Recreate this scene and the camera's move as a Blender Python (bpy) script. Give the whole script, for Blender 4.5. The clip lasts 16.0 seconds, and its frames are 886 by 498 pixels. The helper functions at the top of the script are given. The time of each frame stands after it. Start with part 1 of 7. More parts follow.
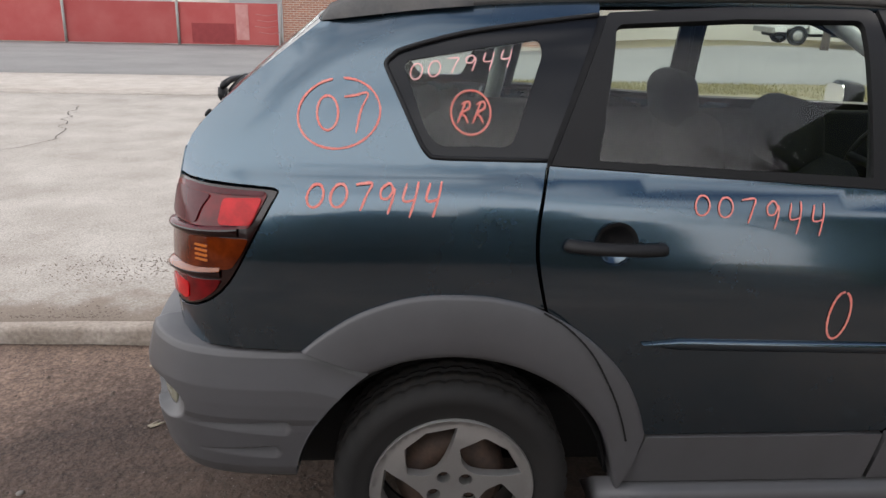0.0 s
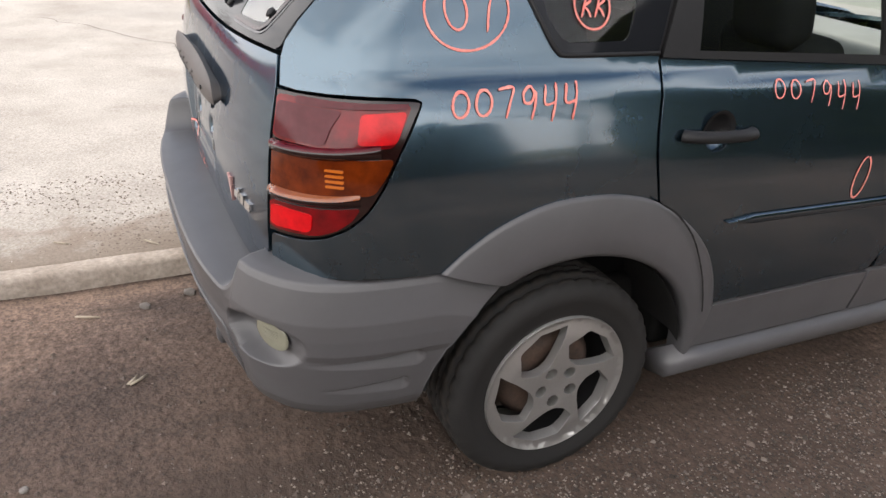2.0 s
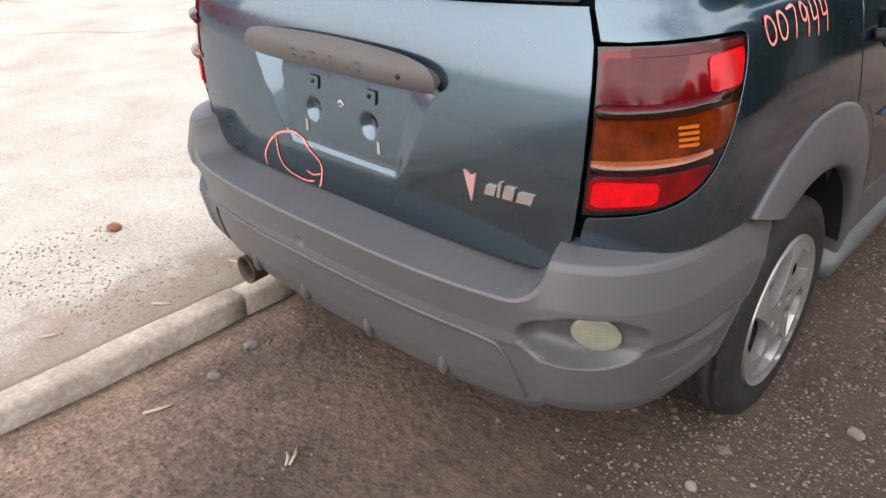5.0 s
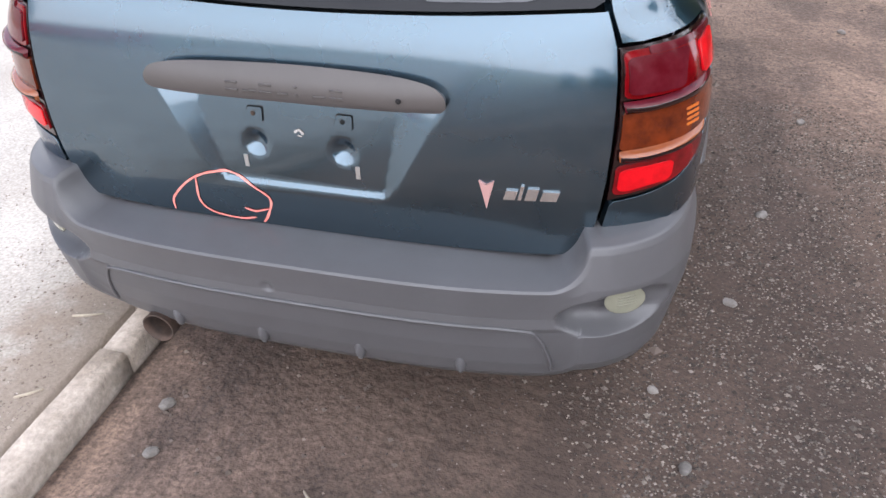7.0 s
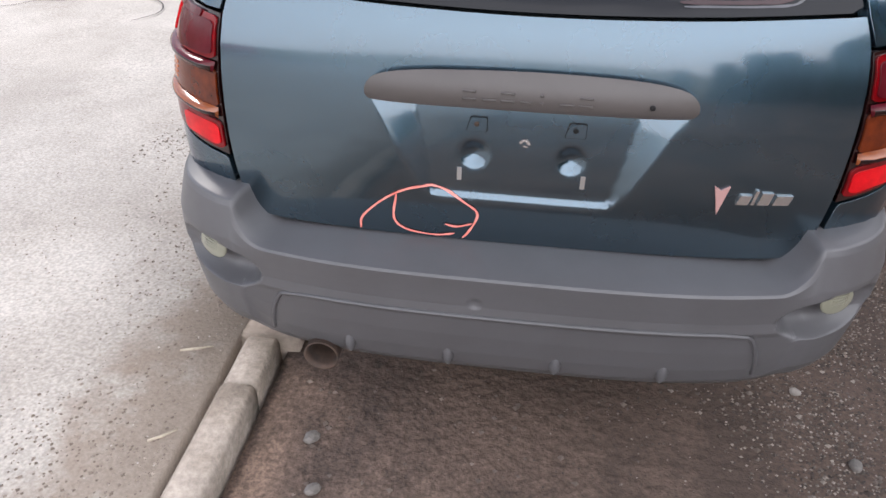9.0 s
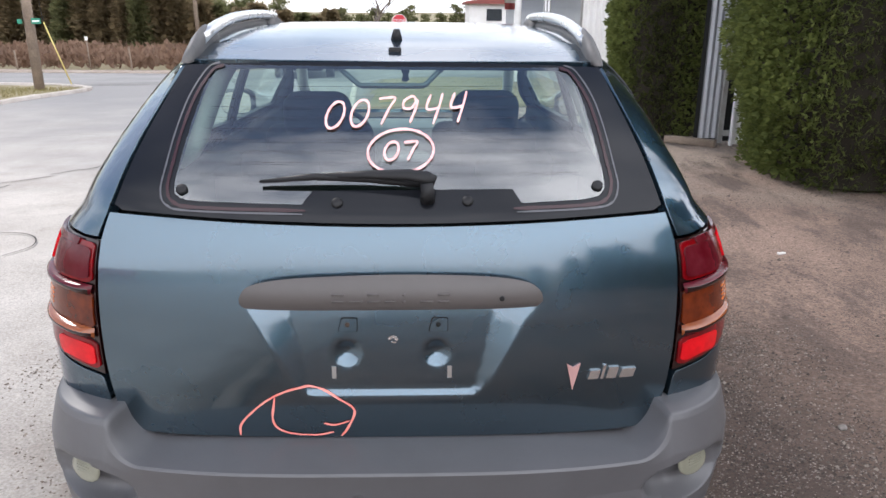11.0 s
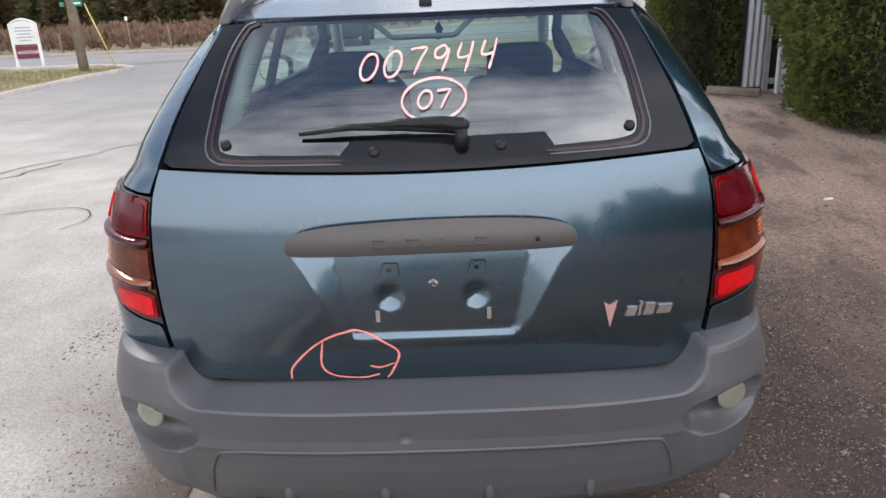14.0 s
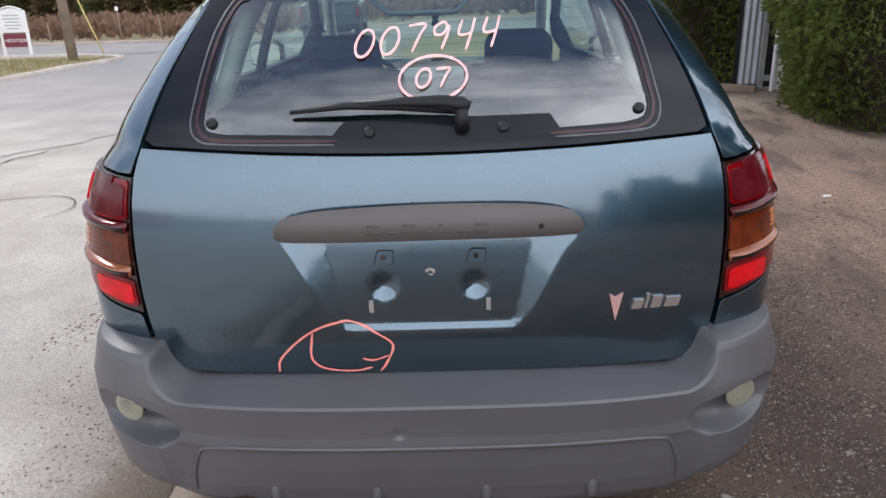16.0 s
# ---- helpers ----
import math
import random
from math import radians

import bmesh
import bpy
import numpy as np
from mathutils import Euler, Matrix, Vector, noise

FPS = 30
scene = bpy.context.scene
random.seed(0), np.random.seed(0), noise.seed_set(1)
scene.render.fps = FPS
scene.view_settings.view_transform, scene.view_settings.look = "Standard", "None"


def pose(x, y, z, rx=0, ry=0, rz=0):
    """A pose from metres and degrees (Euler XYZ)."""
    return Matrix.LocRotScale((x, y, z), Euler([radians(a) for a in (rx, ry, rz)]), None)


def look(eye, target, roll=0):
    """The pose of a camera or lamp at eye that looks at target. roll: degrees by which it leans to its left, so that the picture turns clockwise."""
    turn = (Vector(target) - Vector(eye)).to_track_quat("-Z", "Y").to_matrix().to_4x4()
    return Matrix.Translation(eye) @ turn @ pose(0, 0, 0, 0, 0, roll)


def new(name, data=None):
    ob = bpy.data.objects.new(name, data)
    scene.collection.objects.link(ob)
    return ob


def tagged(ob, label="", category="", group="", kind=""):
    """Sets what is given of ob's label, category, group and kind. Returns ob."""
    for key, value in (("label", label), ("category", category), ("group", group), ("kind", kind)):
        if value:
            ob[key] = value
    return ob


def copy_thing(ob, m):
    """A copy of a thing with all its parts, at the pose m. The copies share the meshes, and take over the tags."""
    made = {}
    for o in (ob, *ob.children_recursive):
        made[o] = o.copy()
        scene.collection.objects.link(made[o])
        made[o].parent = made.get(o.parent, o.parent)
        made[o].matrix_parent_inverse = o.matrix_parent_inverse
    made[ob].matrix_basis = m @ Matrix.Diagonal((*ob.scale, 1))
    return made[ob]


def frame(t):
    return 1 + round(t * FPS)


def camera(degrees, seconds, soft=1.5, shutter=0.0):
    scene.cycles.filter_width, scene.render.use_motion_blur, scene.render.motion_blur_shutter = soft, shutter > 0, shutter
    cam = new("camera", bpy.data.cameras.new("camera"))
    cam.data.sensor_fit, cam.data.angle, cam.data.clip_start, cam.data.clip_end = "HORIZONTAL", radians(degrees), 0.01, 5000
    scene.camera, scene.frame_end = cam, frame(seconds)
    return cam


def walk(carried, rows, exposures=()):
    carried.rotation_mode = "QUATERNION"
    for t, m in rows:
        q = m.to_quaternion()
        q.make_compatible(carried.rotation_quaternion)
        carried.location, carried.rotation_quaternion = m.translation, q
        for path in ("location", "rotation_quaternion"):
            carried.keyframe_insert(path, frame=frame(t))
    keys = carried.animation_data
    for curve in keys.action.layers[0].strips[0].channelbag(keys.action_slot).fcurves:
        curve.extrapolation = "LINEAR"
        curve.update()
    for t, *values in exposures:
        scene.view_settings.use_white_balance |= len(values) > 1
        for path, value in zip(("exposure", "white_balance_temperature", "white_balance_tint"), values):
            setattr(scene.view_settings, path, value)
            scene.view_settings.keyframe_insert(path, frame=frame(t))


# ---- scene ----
from mathutils import geometry

cam = camera(60.8, 16.0)
PATH = [
    (0, (2.514, 0.705, 1.576), (0.631, 0.825, 0.914), 1.4),
    (0.5, (2.563, 0.49, 1.64), (0.725, 0.97, 1.013), 0.2),
    (0.6, (2.567, 0.444, 1.629), (0.744, 0.973, 1.002), 1.8),
    (1, (2.452, 0.342, 1.583), (0.661, 0.932, 0.918), 2.3),
    (1.5, (2.242, 0.139, 1.547), (0.485, 0.636, 0.731), -0.5),
    (2, (2.204, -0.179, 1.562), (0.604, 0.601, 0.649), 3.9),
    (2.5, (2.101, -0.324, 1.54), (0.614, 0.668, 0.643), 5.3),
    (3, (1.935, -0.404, 1.514), (0.465, 0.633, 0.641), -4.1),
    (3.5, (1.852, -0.58, 1.493), (0.74, 0.905, 0.746), 1.3),
    (4, (1.784, -0.854, 1.458), (0.775, 0.653, 0.614), 7.3),
    (4.5, (1.578, -0.95, 1.41), (0.271, 0.269, 0.512), -4.5),
    (4.7, (1.489, -0.974, 1.421), (0.207, 0.261, 0.51), -3.5),
    (6.8, (0.781, -1.169, 1.548), (0.25, 0.4, 0.428), 1.6),
    (7, (0.677, -1.25, 1.635), (0.255, 0.328, 0.481), -1.0),
    (7.5, (0.495, -1.326, 1.604), (0.018, 0.272, 0.5), -0.7),
    (8, (0.331, -1.198, 1.537), (-0.183, 0.392, 0.438), -4.6),
    (8.5, (0.178, -1.231, 1.57), (-0.22, 0.411, 0.499), -3.5),
    (9, (0.006, -1.357, 1.59), (-0.195, 0.299, 0.487), 1.3),
    (9.5, (0.044, -1.363, 1.577), (-0.073, 0.412, 0.663), 1.3),
    (10, (0.079, -1.359, 1.525), (0.05, 0.524, 0.851), -1.1),
    (10.2, (0.05, -1.383, 1.559), (0.129, 0.531, 0.983), 0.7),
    (12.3, (0.067, -1.533, 1.638), (0.034, 0.356, 0.982), -2.3),
    (12.5, (0.071, -1.537, 1.639), (0.018, 0.355, 0.994), -2.9),
    (13, (0.068, -1.543, 1.629), (0.023, 0.342, 0.96), -2.8),
    (13.5, (0.07, -1.547, 1.612), (0.035, 0.328, 0.917), -3.1),
    (14, (0.064, -1.542, 1.585), (0.018, 0.337, 0.9), -2.6),
    (14.5, (0.068, -1.54, 1.61), (0.054, 0.367, 1.008), -2.7),
    (14.7, (0.062, -1.535, 1.614), (0.069, 0.383, 1.07), -2.4),
    (15, (0.063, -1.519, 1.62), (0.07, 0.398, 1.053), -2.5),
    (15.5, (0.06, -1.489, 1.607), (0.089, 0.398, 0.945), -2.2),
    (16, (0.045, -1.463, 1.535), (0.024, 0.412, 0.84), -1.7),
]
walk(cam, [(t, look(eye, target, roll)) for t, eye, target, roll in PATH],
     exposures=[(0, -0.18, 6700, 11), (1.0, -0.06, 6700, 11), (1.5, 0.26, 7000, 12), (3.0, 0.42, 6950, 12), (4.5, 0.51, 6950, 12), (7.0, 0.76, 6240, 13), (7.5, 0.60, 6320, 13), (8.0, 0.44, 6400, 13), (9.0, 0.40, 6420, 13), (10.0, 0.44, 6280, 12), (12.5, 0.02, 6400, 12), (13.0, -0.02, 6400, 12), (13.5, 0.06, 6400, 12), (14.0, 0.11, 6400, 12), (14.5, 0.06, 6420, 12), (14.7, -0.26, 6400, 12), (15.0, -0.40, 6400, 12), (15.2, -0.26, 6400, 12), (15.5, 0.00, 6360, 12), (16.0, 0.04, 6330, 12)])

# ---------------------------------------------------------------- sky and sun
world = bpy.data.worlds.new("sky")
scene.world = world
world.use_nodes = True
wn, wl = world.node_tree.nodes, world.node_tree.links
wn.clear()
sky = wn.new("ShaderNodeTexSky")
sky.sky_type = "NISHITA"
sky.sun_disc = False
sky.sun_elevation, sky.sun_rotation = radians(44), radians(-42)
sky.air_density, sky.dust_density, sky.ozone_density = 1.1, 1.2, 2.2
w_co = wn.new("ShaderNodeTexCoord")
w_map = wn.new("ShaderNodeMapping")
w_map.inputs["Scale"].default_value = (1.0, 1.0, 1.35)
w_noise = wn.new("ShaderNodeTexNoise")
w_noise.inputs["Scale"].default_value = 1.7
w_noise.inputs["Detail"].default_value = 7
w_noise.inputs["Roughness"].default_value = 0.52
w_ramp = wn.new("ShaderNodeValToRGB")
w_ramp.color_ramp.elements[0].position, w_ramp.color_ramp.elements[1].position = 0.41, 0.63
w_mix = wn.new("ShaderNodeMixRGB")
w_mix.inputs["Color2"].default_value = (13.6, 13.8, 14.4, 1)
w_bg = wn.new("ShaderNodeBackground")
w_out = wn.new("ShaderNodeOutputWorld")
wl.new(w_co.outputs["Generated"], w_map.inputs["Vector"])
wl.new(w_map.outputs["Vector"], w_noise.inputs["Vector"])
w_sep = wn.new("ShaderNodeSeparateXYZ")
w_low = wn.new("ShaderNodeMapRange")
w_low.inputs[1].default_value, w_low.inputs[2].default_value, w_low.inputs[3].default_value, w_low.inputs[4].default_value = 0.02, 0.80, 0.41, 0.0
w_add = wn.new("ShaderNodeMath")
wl.new(w_co.outputs["Generated"], w_sep.inputs[0])
wl.new(w_sep.outputs["Z"], w_low.inputs[0])
wl.new(w_noise.outputs["Fac"], w_add.inputs[0])
w_side = wn.new("ShaderNodeMath")
w_side.operation = "MULTIPLY_ADD"
w_side.inputs[1].default_value = 0.33
wl.new(w_low.outputs[0], w_side.inputs[2])
wl.new(w_side.outputs[0], w_add.inputs[1])
wl.new(w_add.outputs[0], w_ramp.inputs["Fac"])
wl.new(w_ramp.outputs["Color"], w_mix.inputs["Fac"])
wl.new(sky.outputs["Color"], w_mix.inputs["Color1"])
w_lit = wn.new("ShaderNodeMapRange")
w_lit.inputs[1].default_value, w_lit.inputs[2].default_value, w_lit.inputs[3].default_value, w_lit.inputs[4].default_value = -1.0, 1.0, 0.112, 0.195
w_dot = wn.new("ShaderNodeVectorMath")
w_dot.operation = "DOT_PRODUCT"
w_dot.inputs[1].default_value = (0.84, -0.97, -0.30)
wl.new(w_co.outputs["Generated"], w_dot.inputs[0])
wl.new(w_dot.outputs["Value"], w_lit.inputs[0])
wl.new(w_dot.outputs["Value"], w_side.inputs[0])
wl.new(w_lit.outputs[0], w_bg.inputs["Strength"])
wl.new(w_mix.outputs["Color"], w_bg.inputs["Color"])
wl.new(w_bg.outputs["Background"], w_out.inputs["Surface"])

sun = new("sun", bpy.data.lights.new("sun", "SUN"))
sun.data.energy, sun.data.angle, sun.data.color = 1.6, radians(14), (1.0, 0.95, 0.88)
sun.matrix_world = look((-18, 20, 26), (0, 0, 0))


# ---------------------------------------------------------------- materials
def mat(name, color, rough=0.6, metal=0.0, spots=None, scale=6.0, amount=0.35, fine=0.15, bump=0.0, bump_scale=120.0, coat=0.0, spec=0.5, dist=0.01, rnd=0.0):
    """A principled surface whose colour drifts at two scales towards spots, with fine relief."""
    m = bpy.data.materials.new(name)
    m.use_nodes = True
    n, l = m.node_tree.nodes, m.node_tree.links
    b = n["Principled BSDF"]
    co = n.new("ShaderNodeTexCoord")
    big = n.new("ShaderNodeTexNoise")
    big.inputs["Scale"].default_value, big.inputs["Detail"].default_value, big.inputs["Roughness"].default_value = scale, 6, 0.6
    small = n.new("ShaderNodeTexNoise")
    small.inputs["Scale"].default_value, small.inputs["Detail"].default_value = bump_scale, 4
    l.new(co.outputs["Object"], big.inputs["Vector"])
    l.new(co.outputs["Object"], small.inputs["Vector"])
    r = n.new("ShaderNodeMapRange")
    r.inputs[1].default_value, r.inputs[2].default_value, r.inputs[4].default_value = 0.35, 0.68, amount
    l.new(big.outputs["Fac"], r.inputs[0])
    mix = n.new("ShaderNodeMixRGB")
    mix.inputs["Color1"].default_value = (*color, 1)
    mix.inputs["Color2"].default_value = (*(spots or [c * 0.6 for c in color]), 1)
    l.new(r.outputs[0], mix.inputs["Fac"])
    fine_mix = n.new("ShaderNodeMixRGB")
    fine_mix.blend_type = "OVERLAY"
    fine_mix.inputs["Fac"].default_value = fine
    l.new(mix.outputs["Color"], fine_mix.inputs["Color1"])
    l.new(small.outputs["Fac"], fine_mix.inputs["Color2"])
    last = fine_mix.outputs["Color"]
    if rnd:
        info = n.new("ShaderNodeObjectInfo")
        rr = n.new("ShaderNodeMapRange")
        rr.inputs[3].default_value, rr.inputs[4].default_value = 1 - rnd, 1 + rnd
        l.new(info.outputs["Random"], rr.inputs[0])
        hs = n.new("ShaderNodeHueSaturation")
        l.new(rr.outputs[0], hs.inputs["Value"])
        l.new(last, hs.inputs["Color"])
        last = hs.outputs["Color"]
    l.new(last, b.inputs["Base Color"])
    rv = n.new("ShaderNodeMapRange")
    rv.inputs[3].default_value, rv.inputs[4].default_value = max(0.02, rough - 0.06), min(1, rough + 0.06)
    l.new(big.outputs["Fac"], rv.inputs[0])
    l.new(rv.outputs[0], b.inputs["Roughness"])
    b.inputs["Metallic"].default_value = metal
    b.inputs["Coat Weight"].default_value = coat
    b.inputs["Coat Roughness"].default_value = 0.04
    b.inputs["Specular IOR Level"].default_value = spec
    if bump:
        bp = n.new("ShaderNodeBump")
        bp.inputs["Strength"].default_value, bp.inputs["Distance"].default_value = bump, dist
        l.new(small.outputs["Fac"], bp.inputs["Height"])
        l.new(bp.outputs["Normal"], b.inputs["Normal"])
    return m


def glass_mat(name, tint, gloss=0.01, top=0.95, facing=0.035, haze=0.0):
    """A thin pane: tinted clear sheet, glossier at a glance."""
    m = bpy.data.materials.new(name)
    m.use_nodes = True
    n, l = m.node_tree.nodes, m.node_tree.links
    n.clear()
    out = n.new("ShaderNodeOutputMaterial")
    tr = n.new("ShaderNodeBsdfTransparent")
    tr.inputs["Color"].default_value = (*tint, 1)
    gl = n.new("ShaderNodeBsdfGlossy")
    gl.inputs["Roughness"].default_value = gloss
    gl.inputs["Color"].default_value = (top, top, top, 1)
    lw = n.new("ShaderNodeLayerWeight")
    lw.inputs["Blend"].default_value = 0.5
    pw = n.new("ShaderNodeMath")
    pw.operation = "POWER"
    pw.inputs[1].default_value = 4.0
    fr = n.new("ShaderNodeMapRange")
    fr.inputs[3].default_value, fr.inputs[4].default_value = facing, 0.75
    mx = n.new("ShaderNodeMixShader")
    l.new(lw.outputs["Facing"], pw.inputs[0])
    l.new(pw.outputs[0], fr.inputs[0])
    l.new(fr.outputs[0], mx.inputs["Fac"])
    l.new(tr.outputs["BSDF"], mx.inputs[1])
    l.new(gl.outputs["BSDF"], mx.inputs[2])
    dust = n.new("ShaderNodeBsdfDiffuse")
    dust.inputs["Color"].default_value = (0.62, 0.66, 0.63, 1)
    veil = n.new("ShaderNodeMixShader")
    veil.inputs["Fac"].default_value = haze
    l.new(mx.outputs["Shader"], veil.inputs[1])
    l.new(dust.outputs["BSDF"], veil.inputs[2])
    l.new(veil.outputs["Shader"], out.inputs["Surface"])
    return m


PAINT = mat("blue_metallic_paint", (0.053, 0.095, 0.129), 0.27, 0.93, spots=(0.047, 0.087, 0.119), scale=3, amount=0.4, fine=0.05, bump_scale=900, coat=1.0)
PAINT.node_tree.nodes["Principled BSDF"].inputs["Coat IOR"].default_value = 1.74
PAINT.node_tree.nodes["Principled BSDF"].inputs["Coat Roughness"].default_value = 0.09
PAINT.node_tree.nodes["Principled BSDF"].inputs["Specular Tint"].default_value = (0.18, 0.28, 0.38, 1)
GREY = mat("grey_bumper_plastic", (0.090, 0.089, 0.094), 0.40, 0, spots=(0.068, 0.066, 0.068), scale=5, amount=0.5, fine=0.12, bump=0.05, bump_scale=700, dist=0.001)
GARNISH = mat("brownish_grey_plastic", (0.080, 0.071, 0.068), 0.5, 0, spots=(0.066, 0.059, 0.057), scale=6, amount=0.5, fine=0.12, bump=0.05, bump_scale=700, dist=0.001)
BLACK = mat("black_trim_plastic", (0.014, 0.014, 0.015), 0.5, 0, fine=0.1, spec=0.25)
RUBBER = mat("tyre_rubber", (0.0095, 0.0092, 0.0092), 0.78, 0, spots=(0.019, 0.017, 0.016), scale=12, amount=0.5, fine=0.2, bump=0.1, bump_scale=300, dist=0.002)
FRIT = mat("black_glass_band", (0.012, 0.013, 0.016), 0.06, 0, fine=0.0, spec=0.22)
SILVER = mat("silver_wheel_paint", (0.42, 0.415, 0.405), 0.34, 0.7, spots=(0.33, 0.32, 0.305), scale=5, amount=0.25, fine=0.05)
TREAD = mat("dusty_tread", (0.034, 0.028, 0.024), 0.9, 0, spots=(0.017, 0.015, 0.014), scale=20, amount=0.8, fine=0.3, bump=0.1, bump_scale=300, dist=0.002)
CHROME = mat("chrome", (0.78, 0.77, 0.76), 0.12, 1.0, fine=0.02)
DARK = mat("dark_cavity", (0.008, 0.008, 0.008), 0.9, 0)
RUST = mat("rusty_steel", (0.10, 0.062, 0.045), 0.8, 0.3, spots=(0.035, 0.03, 0.028), scale=18, amount=0.8, fine=0.3)
CHALK = mat("orange_paint_marker", (0.78, 0.20, 0.165), 0.7, 0, spots=(0.78, 0.33, 0.28), scale=30, amount=0.7, fine=0.2)
CHALK_PALE = mat("pale_pink_paint_marker", (0.85, 0.42, 0.40), 0.7, 0, spots=(0.85, 0.6, 0.58), scale=30, amount=0.7, fine=0.2)
SEAT = mat("charcoal_seat_fabric", (0.013, 0.0135, 0.015), 0.9, 0, scale=8, fine=0.3, spec=0.1)
LINER = mat("grey_headliner", (0.56, 0.56, 0.53), 0.9, 0, fine=0.15)
GLASS = glass_mat("side_glass", (0.93, 1.0, 0.95), facing=0.04)
REAR_GLASS = glass_mat("tailgate_glass", (0.78, 1.0, 0.89), facing=0.22)
LENS_RED = mat("red_lamp_lens", (0.17, 0.0015, 0.004), 0.12, 0, spots=(0.06, 0.001, 0.002), scale=16, amount=0.9, fine=0.0, coat=0.15, spec=0.35)
LENS_BRIGHT = mat("bright_red_reflector", (0.60, 0.003, 0.008), 0.2, 0, spots=(0.34, 0.002, 0.005), scale=26, amount=0.8, fine=0.1, coat=0.1, spec=0.3)
LENS_SMOKE = mat("smoky_pink_lens", (0.065, 0.0025, 0.006), 0.15, 0, spots=(0.095, 0.012, 0.018), scale=20, amount=0.8, fine=0.1, coat=0.0, spec=0.3)
LENS_AMBER_PALE = mat("pale_amber_rib", (0.24, 0.070, 0.022), 0.18, 0, spots=(0.17, 0.04, 0.012), scale=20, amount=0.6, fine=0.1, coat=0.4)
LENS_AMBER = mat("amber_lamp_lens", (0.135, 0.021, 0.003), 0.12, 0, spots=(0.045, 0.006, 0.0015), scale=17, amount=0.95, fine=0.1, coat=0.2, spec=0.35)
LENS_GLINT = mat("amber_glint", (0.46, 0.115, 0.014), 0.15, 0, coat=0.3)
LENS_DARK = mat("dark_lamp_housing", (0.012, 0.003, 0.003), 0.15, 0, fine=0.0, coat=0.3)
LENS_FOG = mat("yellowed_clear_lens", (0.23, 0.228, 0.175), 0.22, 0, spots=(0.17, 0.168, 0.125), scale=30, amount=0.6, fine=0.1, coat=0.5)
BADGE = mat("bright_badge", (0.70, 0.69, 0.68), 0.22, 0.9, fine=0.05)
BADGE_PINK = mat("faded_red_badge", (0.58, 0.34, 0.32), 0.3, 0.3, fine=0.1)


# ---------------------------------------------------------------- building helpers
def part(name, bm, material, parent=None, label="", smooth=True):
    """Links a bmesh as one mesh object under a thing or a part."""
    me = bpy.data.meshes.new(name)
    bm.to_mesh(me)
    bm.free()
    for m in material if isinstance(material, (list, tuple)) else [material]:
        me.materials.append(m)
    if smooth:
        me.shade_smooth()
    ob = new(name, me)
    if parent:
        ob.parent = parent
    return tagged(ob, label)


def thing(name, label, category, at=None, group="", kind=""):
    ob = new(name)
    if at is not None:
        ob.matrix_world = at
    return tagged(ob, label, category, group, kind)


def curve_of(table):
    """A smooth function through the rows of a small table (monotone cubic)."""
    xs, ys = [r[0] for r in table], [r[1] for r in table]
    d = [(ys[i + 1] - ys[i]) / (xs[i + 1] - xs[i]) for i in range(len(xs) - 1)]
    m = [d[0]] + [0 if a * b <= 0 else 2 * a * b / (a + b) for a, b in zip(d, d[1:])] + [d[-1]]

    def at(x):
        if x <= xs[0]:
            return ys[0]
        if x >= xs[-1]:
            return ys[-1]
        i = max(k for k in range(len(xs) - 1) if xs[k] <= x)
        h = xs[i + 1] - xs[i]
        t = (x - xs[i]) / h
        return ((1 + 2 * t) * (1 - t) ** 2 * ys[i] + t * (1 - t) ** 2 * h * m[i]
                + t * t * (3 - 2 * t) * ys[i + 1] + t * t * (t - 1) * h * m[i + 1])
    return at


def spline(points, per=6):
    """A Catmull-Rom line through 2D or 3D points."""
    p = [Vector(q) for q in points]
    p = [2 * p[0] - p[1]] + p + [2 * p[-1] - p[-2]]
    out = []
    for a, b, c, d in zip(p, p[1:], p[2:], p[3:]):
        for k in range(per):
            t = k / per
            out.append(0.5 * (2 * b + (c - a) * t + (2 * a - 5 * b + 4 * c - d) * t * t + (3 * b - a - 3 * c + d) * t ** 3))
    return [tuple(q) for q in out] + [tuple(p[-2])]


def fillet(points, r, per=5):
    """A closed 2D outline with its corners rounded by r (one number, or one for each corner)."""
    out, n = [], len(points)
    for i, p in enumerate(points):
        a, b, c = Vector(points[i - 1]), Vector(p), Vector(points[(i + 1) % n])
        rr = r[i] if isinstance(r, (list, tuple)) else r
        rr = min(rr, (a - b).length * 0.45, (c - b).length * 0.45)
        if rr < 1e-5:
            out.append(tuple(b))
            continue
        s, e = b + (a - b).normalized() * rr, b + (c - b).normalized() * rr
        for k in range(per + 1):
            t = k / per
            out.append(tuple((1 - t) ** 2 * s + 2 * t * (1 - t) * b + t * t * e))
    return out


def dense(outline, step, closed=True):
    out = []
    for a, b in zip(outline, outline[1:] + outline[:1] if closed else outline[1:]):
        k = max(1, int(math.dist(a, b) / step))
        out += [(a[0] + (b[0] - a[0]) * j / k, a[1] + (b[1] - a[1]) * j / k) for j in range(k)]
    return out if closed else out + [tuple(outline[-1])]


def inside(p, poly):
    hit, (x, y) = False, p
    for (x1, y1), (x2, y2) in zip(poly, poly[1:] + poly[:1]):
        if (y1 > y) != (y2 > y) and x < (x2 - x1) * (y - y1) / (y2 - y1) + x1:
            hit = not hit
    return hit


def normal_of(surf, u, v, e=0.004):
    a, b = Vector(surf(u + e, v)) - Vector(surf(u - e, v)), Vector(surf(u, v + e)) - Vector(surf(u, v - e))
    return a.cross(b).normalized()


